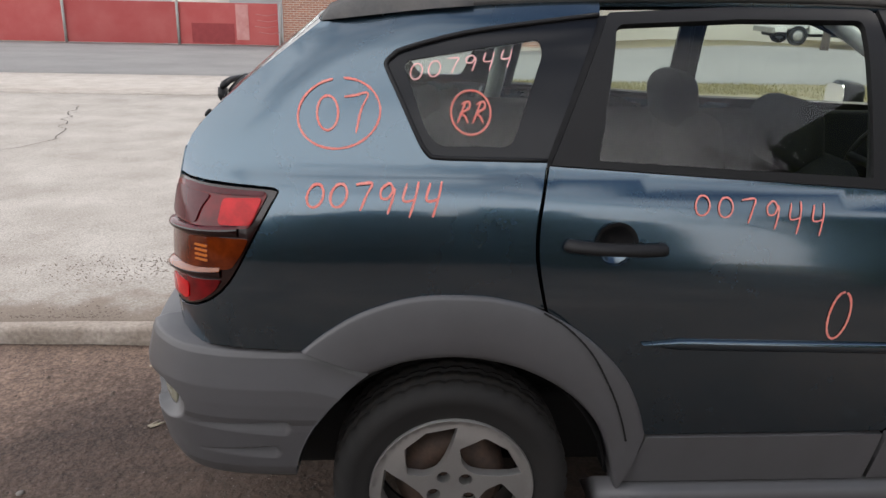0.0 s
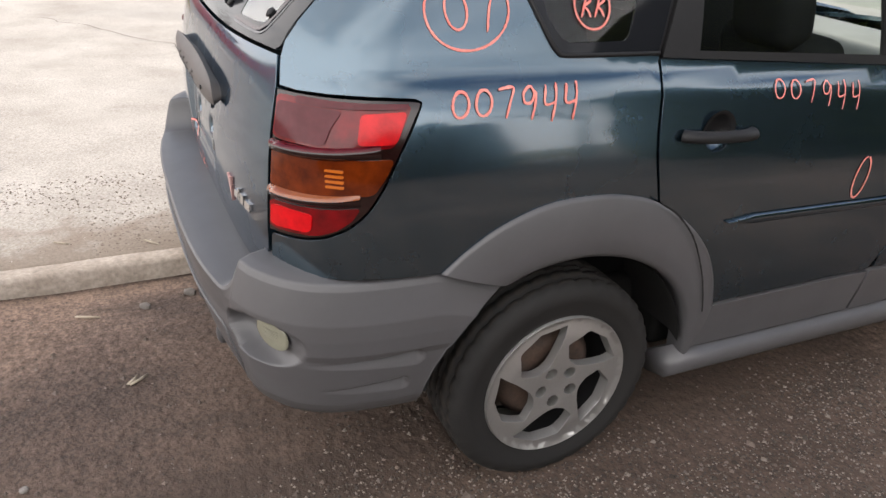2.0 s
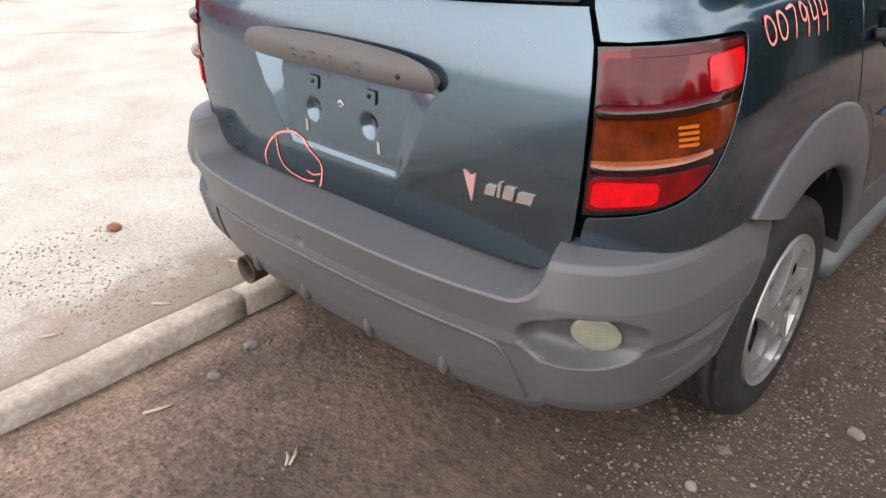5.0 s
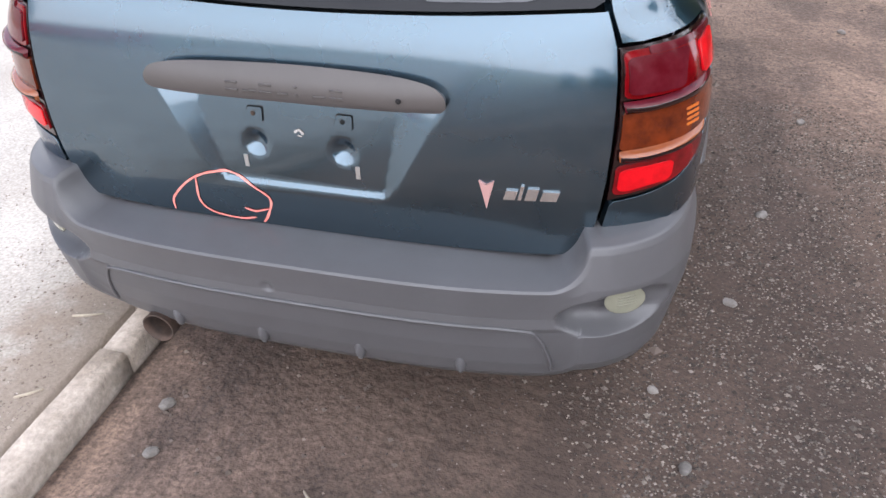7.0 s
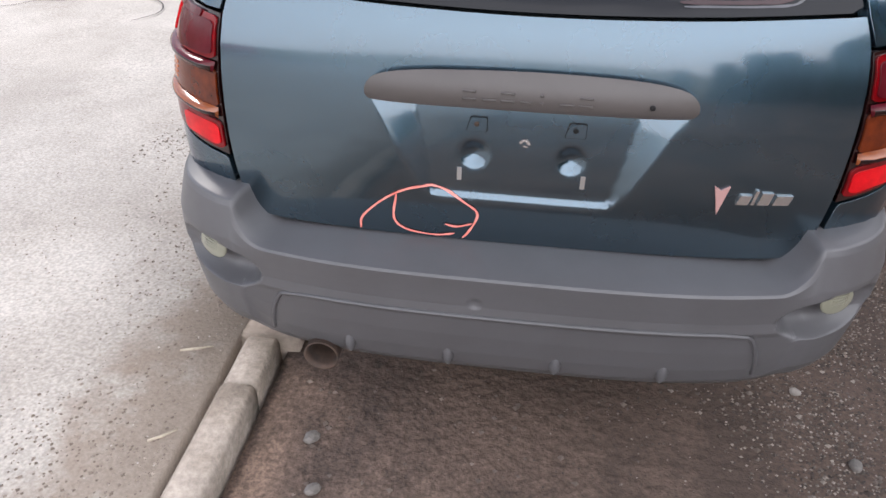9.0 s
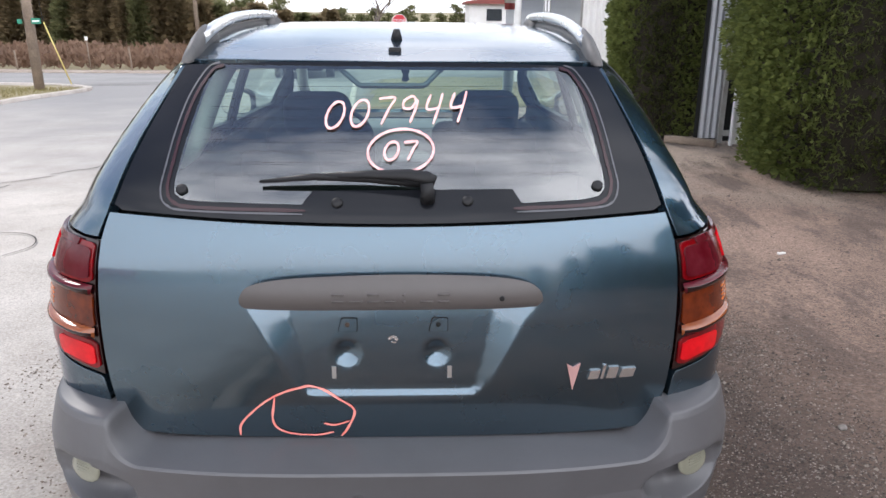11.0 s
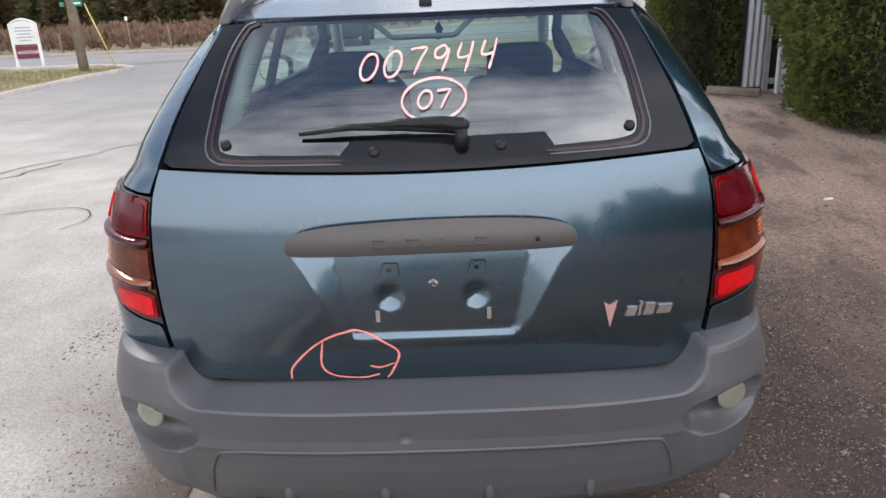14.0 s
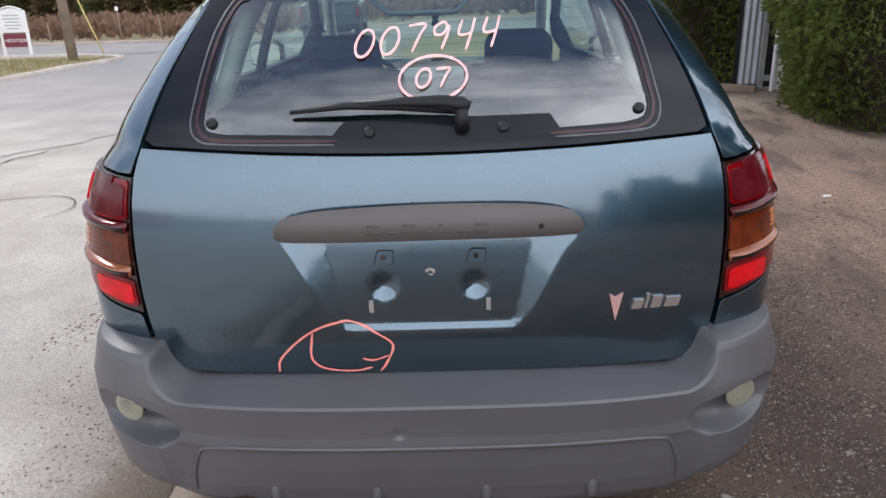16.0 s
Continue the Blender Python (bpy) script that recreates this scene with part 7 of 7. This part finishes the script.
def build_pickup(at, paint, label):
    """A two-door pickup, its rear at y = 0 and its nose towards +y."""
    v = thing("pickup_truck", label, "pickup", at, "parked pickups")
    for s in (-1, 1):
        side = [(0.05, 0.52), (0.55, 0.52), (0.60, 0.80), (0.75, 0.93), (1.25, 0.93), (1.42, 0.80), (1.46, 0.45), (3.72, 0.45), (3.78, 0.78), (3.92, 0.92), (4.45, 0.92), (4.62, 0.76), (4.66, 0.5), (5.15, 0.5), (5.2, 0.8), (5.1, 1.05), (3.75, 1.14), (0.02, 1.12)]
        bm = bmesh.new()
        prism(bm, side, lambda u, w, d: (s * (0.80 + d * 1.0), u, w), 0.13)
        bmesh.ops.recalc_face_normals(bm, faces=bm.faces)
        bmesh.ops.bevel(bm, geom=[e for e in bm.edges if e.calc_length() > 0.1 and abs(e.verts[0].co.x) > 0.9 and abs(e.verts[1].co.x) > 0.9], offset=0.03, segments=2, affect="EDGES")
        part("side_panel", bm, paint, v, smooth=False)
        wheel_at(v, s * 0.80, 1.0, 0.37, 0.37, 0.24)
        wheel_at(v, s * 0.80, 4.18, 0.37, 0.37, 0.24)
        box_part("tail_lamp", min(s * 0.80, s * 0.925), max(s * 0.80, s * 0.925), -0.01, 0.05, 0.78, 1.05, LENS_RED, v, "red tail lamp")
        box_part("door_mirror", min(s * 0.95, s * 1.12), max(s * 0.95, s * 1.12), 3.45, 3.56, 1.10, 1.28, BLACK, v, "black door mirror", 0.02)
    box_part("tailgate", -0.80, 0.80, 0.0, 0.07, 0.55, 1.10, paint, v, "pickup tailgate", 0.02)
    box_part("tailgate_handle", -0.12, 0.12, -0.012, 0.002, 0.92, 0.99, BLACK, v, "black tailgate handle")
    box_part("bed_floor", -0.80, 0.80, 0.07, 2.0, 0.60, 0.66, BLACK, v, "dark load bed")
    box_part("rear_bumper", -0.92, 0.92, -0.14, -0.002, 0.42, 0.56, BLACK if paint is not WHITE else STEEL, v, "rear bumper", 0.02)
    box_part("plate", -0.16, 0.16, -0.15, -0.141, 0.43, 0.55, WHITE, v, "blank white plate")
    box_part("chassis", -0.6, 0.6, 0.1, 5.0, 0.32, 0.46, DARK, v, "dark underside")
    bm = bmesh.new()
    cab = [(1.95, 0.46), (1.95, 1.14), (2.06, 1.62), (2.25, 1.72), (3.0, 1.72), (3.2, 1.64), (3.75, 1.14), (3.75, 0.46)]
    lo, hi = [], []
    for u, w in cab:
        k = 0.80 if w < 1.2 else 0.66
        lo.append(bm.verts.new((-k, u, w)))
        hi.append(bm.verts.new((k, u, w)))
    bm.faces.new(lo)
    bm.faces.new(hi[::-1])
    for i in range(len(cab)):
        j = (i + 1) % len(cab)
        bm.faces.new((lo[i], lo[j], hi[j], hi[i]))
    bmesh.ops.recalc_face_normals(bm, faces=bm.faces)
    part("cab", bm, paint, v, smooth=False)
    bm = bmesh.new()
    bm.faces.new([bm.verts.new(q) for q in ((-0.62, 1.985, 1.2), (0.62, 1.985, 1.2), (0.55, 2.055, 1.58), (-0.55, 2.055, 1.58))])
    bmesh.ops.solidify(bm, geom=bm.faces[:], thickness=0.03)
    part("rear_glass", bm, WINDOW_DARK, v, "dark rear window", smooth=False)
    for s in (-1, 1):
        bm = bmesh.new()
        bm.faces.new([bm.verts.new(q) for q in ((s * 0.80, 2.15, 1.2), (s * 0.80, 3.6, 1.2), (s * 0.70, 3.12, 1.6), (s * 0.69, 2.25, 1.6))])
        bmesh.ops.solidify(bm, geom=bm.faces[:], thickness=0.03)
        part("side_glass", bm, WINDOW_DARK, v, "dark side window", smooth=False)
    box_part("bonnet", -0.80, 0.80, 3.76, 5.08, 0.62, 1.10, paint, v, "flat bonnet", 0.04)
    box_part("front_bumper", -0.92, 0.92, 5.08, 5.25, 0.45, 0.66, STEEL, v, "steel front bumper", 0.03)
    return v


GREEN_PAINT = mat("dark_green_vehicle_paint", (0.012, 0.022, 0.020), 0.25, 0.3, fine=0.05, coat=0.6)
build_pickup(pose(-3.45, 22.4, gz(-3.4, 24.5), 0.0, 0, 3), GREEN_PAINT, "dark green pickup parked along the street")
build_pickup(pose(-28.0, 20.5, gz(-28, 17.5) + 0.02, 0, 0, 178), WHITE, "white pickup parked across the street")

# ---------------------------------------------------------------- street corner ahead
POLE_WOOD = mat("weathered_pole_wood", (0.24, 0.185, 0.14), 0.9, 0, spots=(0.12, 0.09, 0.07), scale=3, amount=0.8, fine=0.4, bump=0.3, bump_scale=30)
WIRE = mat("black_cable", (0.05, 0.05, 0.055), 0.6, 0)
YELLOW = mat("faded_yellow_cover", (0.62, 0.50, 0.16), 0.6, 0, spots=(0.5, 0.42, 0.2), scale=5, fine=0.1)
px, py = -9.54, 18.45
pole = thing("utility_pole", "leaning weathered wooden utility pole with street name signs", "pole", pose(px, py, gz(px, py)))
tube("post", [(0, 0, -0.4), (-0.03, 0, 2.3), (-0.30, 0, 9.5)], [0.125, 0.118, 0.095], POLE_WOOD, pole, ring=14)
box_part("street_sign", -0.24, -0.125, -0.15, -0.14, 1.66, 1.77, GREEN_SIGN, pole, "small green street name sign")
sg = box_part("street_sign", 0.10, 0.33, -0.15, -0.14, 1.66, 1.80, GREEN_SIGN, pole, "small green street name sign")
box_part("writing_bar", 0.13, 0.30, -0.155, -0.151, 1.71, 1.75, WHITE, sg, "white unreadable writing")
box_part("cross_arm", -1.4, 0.9, -0.16, -0.06, 8.4, 8.52, POLE_WOOD, pole)
guy = thing("guy_wire", "steel guy wire with a faded yellow cover", "cable")
gx, gy = -9.35, 19.9
tube("cover", [(gx, gy, gz(gx, gy) + 0.06), (gx - 0.50, gy - 0.08, gz(gx, gy) + 1.75)], 0.018, YELLOW, guy, "faded yellow cover", ring=8)
tube("wire", [(gx - 0.50, gy - 0.08, gz(gx, gy) + 1.75), (px - 0.2, py + 0.1, 7.0)], 0.008, WIRE, guy, ring=5)
lathe("anchor", [(gz(gx, gy) - 0.05, 0.02), (gz(gx, gy) + 0.03, 0.05), (gz(gx, gy) + 0.12, 0.03), (gz(gx, gy) + 0.13, 0.002)], STEEL, guy, n=10, axis="z", at=(gx, gy, 0))
p2 = thing("utility_pole", "far grey utility pole with a cross arm", "pole", AHEAD @ pose(-15.95, 50, gz(-16, 50)))
tube("post", [(0, 0, -0.3), (-0.2, 0, 9.8)], [0.15, 0.11], POLE_WOOD, p2, ring=10)
box_part("cross_arm", -1.1, 1.0, -0.1, 0.0, 6.0, 6.12, POLE_WOOD, p2)
lathe("transformer", [(5.0, 0.02), (5.0, 0.2), (5.8, 0.2), (5.85, 0.02)], STEEL, p2, "grey transformer can", n=14, axis="z", at=(0.35, 0, 0))


def hang(name, a, b, sag, r, label):
    pts = [(a[0] + (b[0] - a[0]) * t, a[1] + (b[1] - a[1]) * t, a[2] + (b[2] - a[2]) * t - sag * 4 * t * (1 - t)) for t in [k / 12 for k in range(13)]]
    tagged(tube(name, pts, r, WIRE, ring=5), label, "cable", "overhead wires")


hang("overhead_wire", (px - 0.1, py, 2.45), (-14.1, 50.4, 4.45), 0.12, 0.025, "thick dark overhead wire between two poles")
hang("overhead_wire", (-34, 10, 2.5), (px - 0.1, py - 0.12, 2.45), 0.25, 0.025, "thick dark overhead wire from a pole")
hang("overhead_wire", (-34, 12, 3.1), (px - 0.1, py, 3.15), 0.1, 0.010, "thin dark overhead wire")
hang("overhead_wire", (px - 0.1, py, 3.15), (-14.1, 50.4, 5.6), 0.1, 0.010, "thin dark overhead wire")
hang("overhead_wire", (-14.0, 50.4, 4.85), (30, 51, 5.1), 0.75, 0.018, "dark overhead wire over the far road")
hang("overhead_wire", (-14.0, 50.4, 4.45), (30, 51, 4.7), 0.75, 0.022, "dark overhead wire over the far road")
hang("overhead_wire", (-14.0, 50.4, 5.5), (30, 51, 5.6), 0.7, 0.014, "dark overhead wire over the far road")

sx0, sy = -12.85, 21.3
sg0 = gz(sx0, sy)
board = thing("sign_board", "white arched sign board with a maroon lower panel on two posts", "sign", pose(sx0 + 0.38, sy, sg0) @ Matrix.Scale(0.76, 4))
arch = [(-0.46, 0.96)] + [(-0.46 + 0.92 * k / 12, 1.72 + 0.13 * math.sin(math.pi * k / 12)) for k in range(13)] + [(0.46, 0.96)]
bm = bmesh.new()
prism(bm, arch, lambda u, w, d: (u, -d, w), 0.05)
part("panel", bm, WHITE, board, "white arched panel", smooth=False)
bm = bmesh.new()
rim_pts = [(-0.5, 0, 0.96)] + [(-0.5 + 1.0 * k / 12, 0, 1.75 + 0.15 * math.sin(math.pi * k / 12)) for k in range(13)] + [(0.5, 0, 0.96)]
tube("border", [(a, -0.03, c) for a, b, c in rim_pts], 0.035, WHITE, board, ring=6)
for s in (-0.5, 0.5):
    box_part("post", s - 0.05, s + 0.05, -0.08, 0.02, -0.3, 1.74, WHITE, board, "white post", 0.008)
for k, w in enumerate((0.30, 0.34, 0.26, 0.32, 0.22)):
    box_part("writing_bar", -w, w, -0.056, -0.051, 1.56 - 0.12 * k, 1.61 - 0.12 * k, GREY_BAR, board, "grey unreadable writing")
lower = box_part("lower_panel", -0.445, 0.445, -0.055, 0.0, 0.42, 0.90, MAROON_PAINT, board, "maroon lower panel")
lettering("BOUTIQUE", 0.13, WHITE, lower, pose(0.07, -0.060, 0.66, 90, 0, 0), label="white lettering", stretch=0.82)
bm = bmesh.new()
prism(bm, [(-0.41, 0.66), (-0.36, 0.70), (-0.36, 0.675), (-0.30, 0.675), (-0.30, 0.645), (-0.36, 0.645), (-0.36, 0.62)], lambda u, w, d: (u, -0.056 - d, w), 0.004)
part("arrow", bm, WHITE, lower, "white arrow", smooth=False)
tagged(tube("lamp_post", [(-14.4, 20.4, gz(-14.4, 20.4) - 0.2), (-14.6, 20.4, 5.5)], [0.07, 0.05], BLACK, ring=8), "thin black metal post by the corner", "post")
for x, y, h in ((-19.5, 34.6, 1.4), (-17.6, 33.5, 0.9), (-21.3, 35.0, 1.0), (-15.2, 35.4, 1.5), (-12.6, 33.5, 1.1)):
    st = thing("marker_post", "thin weathered roadside marker post", "post", pose(x, y, gz(x, y)), "roadside marker posts")
    tube("post", [(0, 0, -0.2), (-0.06, 0.0, h)], 0.035, TIMBER, st, ring=6)
    if h == 1.5:
        box_part("plate", -0.11, 0.03, -0.05, -0.04, h - 0.14, h + 0.04, WHITE, st, "small white plate")

stop = thing("stop_sign", "red eight-sided stop sign on a steel post", "traffic sign", pose(-0.80, 38, gz(-0.8, 38)))
zc = 1.05 - gz(-0.8, 38)
tube("post", [(0, 0.03, -0.3), (0, 0.03, zc + 0.3)], 0.03, STEEL, stop, ring=8)
RED_SIGN = mat("red_sign_face", (0.55, 0.03, 0.045), 0.45, 0, fine=0.05)
bm = bmesh.new()
prism(bm, [(0.40 * math.cos(radians(22.5 + 45 * k)), zc + 0.40 * math.sin(radians(22.5 + 45 * k))) for k in range(8)], lambda u, w, d: (u, -d, w), 0.008)
part("border", bm, WHITE, stop, "white edge", smooth=False)
bm = bmesh.new()
prism(bm, [(0.375 * math.cos(radians(22.5 + 45 * k)), zc + 0.375 * math.sin(radians(22.5 + 45 * k))) for k in range(8)], lambda u, w, d: (u, -0.009 - d, w), 0.004)
part("face", bm, RED_SIGN, stop, "red face", smooth=False)
lettering("STOP", 0.24, WHITE, stop, pose(0, -0.016, zc, 90, 0, 0), label="white letters", stretch=0.85)

# ---------------------------------------------------------------- gate, house and flag ahead of the lot
ZINC = mat("weathered_corrugated_zinc", (0.42, 0.44, 0.47), 0.5, 0.5, spots=(0.30, 0.31, 0.33), scale=4, amount=0.7, fine=0.2)
SIDING = mat("grey_siding_board", (0.33, 0.35, 0.37), 0.7, 0, spots=(0.27, 0.28, 0.30), scale=3, fine=0.2, rnd=0.06)
SIDING_BLUE = mat("blue_grey_siding_board", (0.12, 0.165, 0.225), 0.7, 0, spots=(0.10, 0.14, 0.19), scale=3, fine=0.2, rnd=0.06)


def corrugated(name, x0, x1, y, z0, z1, pitch, amp, material, parent, label="", thick=0.004):
    bm = bmesh.new()
    n = int((x1 - x0) / pitch * 8)
    line = [(x0 + (x1 - x0) * k / n, y + amp * math.sin(2 * math.pi * k / 8)) for k in range(n + 1)]
    ring_pts = line + [(a, b + thick) for a, b in line[::-1]]
    lo, hi = [bm.verts.new((a, b, z0)) for a, b in ring_pts], [bm.verts.new((a, b, z1)) for a, b in ring_pts]
    for k in range(len(ring_pts)):
        j = (k + 1) % len(ring_pts)
        bm.faces.new((lo[k], lo[j], hi[j], hi[k]))
    for k in range(n):
        j = len(ring_pts) - 1 - k
        bm.faces.new((hi[k], hi[k + 1], hi[j - 1], hi[j]))
    bmesh.ops.recalc_face_normals(bm, faces=bm.faces)
    return part(name, bm, material, parent, label, smooth=False)


gate_wall = thing("corrugated_gate", "tall grey corrugated metal gate standing slightly open", "gate", AHEAD)
corrugated("gate_leaf", 3.36, 3.60, 8.12, 0.10, 4.2, 0.076, 0.012, ZINC, gate_wall, "grey corrugated sheet")
box_part("gate_frame", 3.60, 3.665, 8.08, 8.16, 0.04, 4.2, STEEL, gate_wall, "steel frame upright", 0.006)
corrugated("gate_leaf", 3.76, 6.5, 8.02, 0.04, 4.2, 0.19, 0.009, WHITE, gate_wall, "white painted metal sheet")
box_part("gate_frame", 3.735, 3.77, 8.0, 8.06, 0.02, 4.2, WHITE, gate_wall, "white frame upright", 0.006)
for z in (0.14, 0.85, 2.0, 3.2):
    box_part("hinge", 3.662, 3.74, 8.05, 8.075, z, z + 0.07, STEEL, gate_wall, "steel hinge")
# added near-black sheet: the shade in the gate's gap is its colour
box_part("back_sheet", 3.4, 4.2, 8.4, 8.42, 0.02, 4.2, DARK, gate_wall, "near-black sheet standing in for shade behind the gap")
bm = bmesh.new()
slab(bm, -0.33, 0.33, -0.05, 0.05, 0, 0.09, 0.008)
for v in bm.verts:
    v.co.z += 0.006 * noise.noise(v.co * 14)
beam = tagged(part("timber_beam", bm, TIMBER), "weathered timber beam lying at the gate", "beam")
beam.matrix_world = AHEAD @ pose(3.30, 8.22, 0.0, 0, 0, -38)
zf = gz(2.7, 12)
white_fence = thing("corrugated_fence", "white corrugated metal fence panel", "fence", AHEAD)
corrugated("fence_sheet", 2.47, 5.2, 11.9, zf - 0.1, 1.85, 0.10, 0.012, WHITE, white_fence)
for x in (2.47, 3.8, 5.2):
    box_part("post", x - 0.03, x + 0.03, 11.93, 11.99, zf - 0.2, 1.84, STEEL, white_fence)

hx0, hy0, hy1, hg, he = 3.15, 15.2, 37.0, gz(4, 25), 2.46
house = thing("sided_house", "grey and blue sided house with a dull red roof", "house", AHEAD)
box_part("wall", hx0 + 0.02, 9.4, hy0 + 0.02, hy1, hg - 0.4, he, SIDING, house, "grey sided wall")
bm = bmesh.new()
prism(bm, [(hx0 + 0.02, he), (9.4, he), (6.3, he + 1.75)], lambda u, w, d: (u, hy0 + 0.03 + d, w), 21.6)
bmesh.ops.recalc_face_normals(bm, faces=bm.faces)
part("gable", bm, SIDING_BLUE, house, "blue gable", smooth=False)
me_l, me_f = None, None
for k in range(24):
    z = hg + 0.13 * k
    if z > he - 0.12:
        break
    a = box_part("siding_board", hx0 - 0.012, hx0 + 0.018, hy0 + 0.02, hy1, 0, 0.125, SIDING, house) if me_l is None else new("siding_board", me_l)
    me_l = a.data
    a.parent, a.location = house, (0, 0, z)
    a.rotation_euler = (0, 0.0, 0)
    b = box_part("siding_board", hx0 + 0.05, 9.3, hy0 - 0.012, hy0 + 0.018, 0, 0.125, SIDING_BLUE, house) if me_f is None else new("siding_board", me_f)
    me_f = b.data
    b.parent, b.location = house, (0, 0, z)
box_part("corner_trim", hx0 - 0.03, hx0 + 0.045, hy0 - 0.03, hy0 + 0.06, hg, he, WHITE, house, "white corner board")
for s, (xa, xb) in ((1, (hx0 - 0.42, 6.32)), (-1, (6.28, 9.85))):
    bm = bmesh.new()
    za, zb = (he - 0.16, he + 1.80) if s == 1 else (he + 1.80, he - 0.16)
    vs = [(xa, hy0 - 0.4, za), (xb, hy0 - 0.4, zb), (xb, hy1 + 0.4, zb), (xa, hy1 + 0.4, za)]
    lo, hi = [bm.verts.new(q) for q in vs], [bm.verts.new((q[0], q[1], q[2] + 0.10)) for q in vs]
    bm.faces.new(hi)
    bm.faces.new(lo[::-1])
    for k in range(4):
        bm.faces.new((lo[k], lo[(k + 1) % 4], hi[(k + 1) % 4], hi[k]))
    part("roof", bm, RED_ROOF, house, "dull red roof slope", smooth=False)
box_part("fascia_board", hx0 - 0.46, hx0 - 0.425, hy0 - 0.42, hy1 + 0.4, he - 0.26, he - 0.08, WHITE, house, "white eaves board")
w = box_part("window", hx0 - 0.02, hx0 - 0.014, 21.0, 22.3, 0.9, 1.95, WINDOW_DARK, house, "dark window with white frame")
for ya, yb, za, zb in ((20.9, 21.0, 0.8, 2.05), (22.3, 22.4, 0.8, 2.05), (21.0, 22.3, 1.951, 2.05), (21.0, 22.3, 0.8, 0.899), (21.6, 21.7, 0.9, 1.95)):
    box_part("window_frame", hx0 - 0.035, hx0 - 0.013, ya, yb, za, zb, WHITE, w, "white frame")

store = thing("white_store", "long white building with a red roof edge", "building", AHEAD)
sg1 = gz(3, 52)
box_part("wall", 1.78, 16, 50, 60, sg1 - 0.4, 2.15, WHITE, store)
bm = bmesh.new()
prism(bm, [(1.5, 2.06), (1.5, 2.2), (9, 3.35), (16.4, 2.2), (16.4, 2.06)], lambda u, w, d: (u, 49.5 + d, w), 11)
bmesh.ops.recalc_face_normals(bm, faces=bm.faces)
part("roof", bm, RED_ROOF, store, "red roof", smooth=False)
box_part("window", 2.9, 3.9, 49.95, 50.02, 1.0, 1.75, WINDOW_DARK, store, "dark window")
box_part("window", 5.4, 6.6, 49.95, 50.02, 1.0, 1.75, WINDOW_DARK, store, "dark window")

flag = thing("flag_post", "white post with a hanging striped flag", "flag post", AHEAD @ pose(2.03, 19, gz(2, 19)))
lathe("post", [(-0.2, 0.10), (0.1, 0.10), (4.6, 0.085), (4.7, 0.03), (4.71, 0.001)], WHITE, flag, n=14, axis="z")
tube("arm", [(-0.06, 0, 2.85), (-0.42, -0.05, 3.05)], 0.012, STEEL, flag, ring=6)
FLAG_RED, FLAG_BLUE = mat("faded_red_cloth", (0.50, 0.14, 0.15), 0.9, 0, fine=0.2), mat("pale_blue_cloth", (0.30, 0.36, 0.52), 0.9, 0, fine=0.2)
for k, (m, z0, z1) in enumerate(((FLAG_BLUE, 2.52, 2.78), (WHITE, 2.34, 2.518), (FLAG_RED, 2.14, 2.338), (WHITE, 2.02, 2.138), (FLAG_RED, 1.86, 2.018))):
    bm = bmesh.new()
    cols = []
    for i in range(9):
        u = -0.40 + 0.29 * i / 8 + 0.07 * (2.78 - (z0 + z1) / 2)
        cols.append([bm.verts.new((u, 0.04 * math.sin(i * 1.6), z)) for z in (z0, z1)])
    for a, b in zip(cols, cols[1:]):
        bm.faces.new((a[0], b[0], b[1], a[1]))
    bmesh.ops.solidify(bm, geom=bm.faces[:], thickness=0.004)
    part("cloth", bm, m, flag, "faded striped cloth")
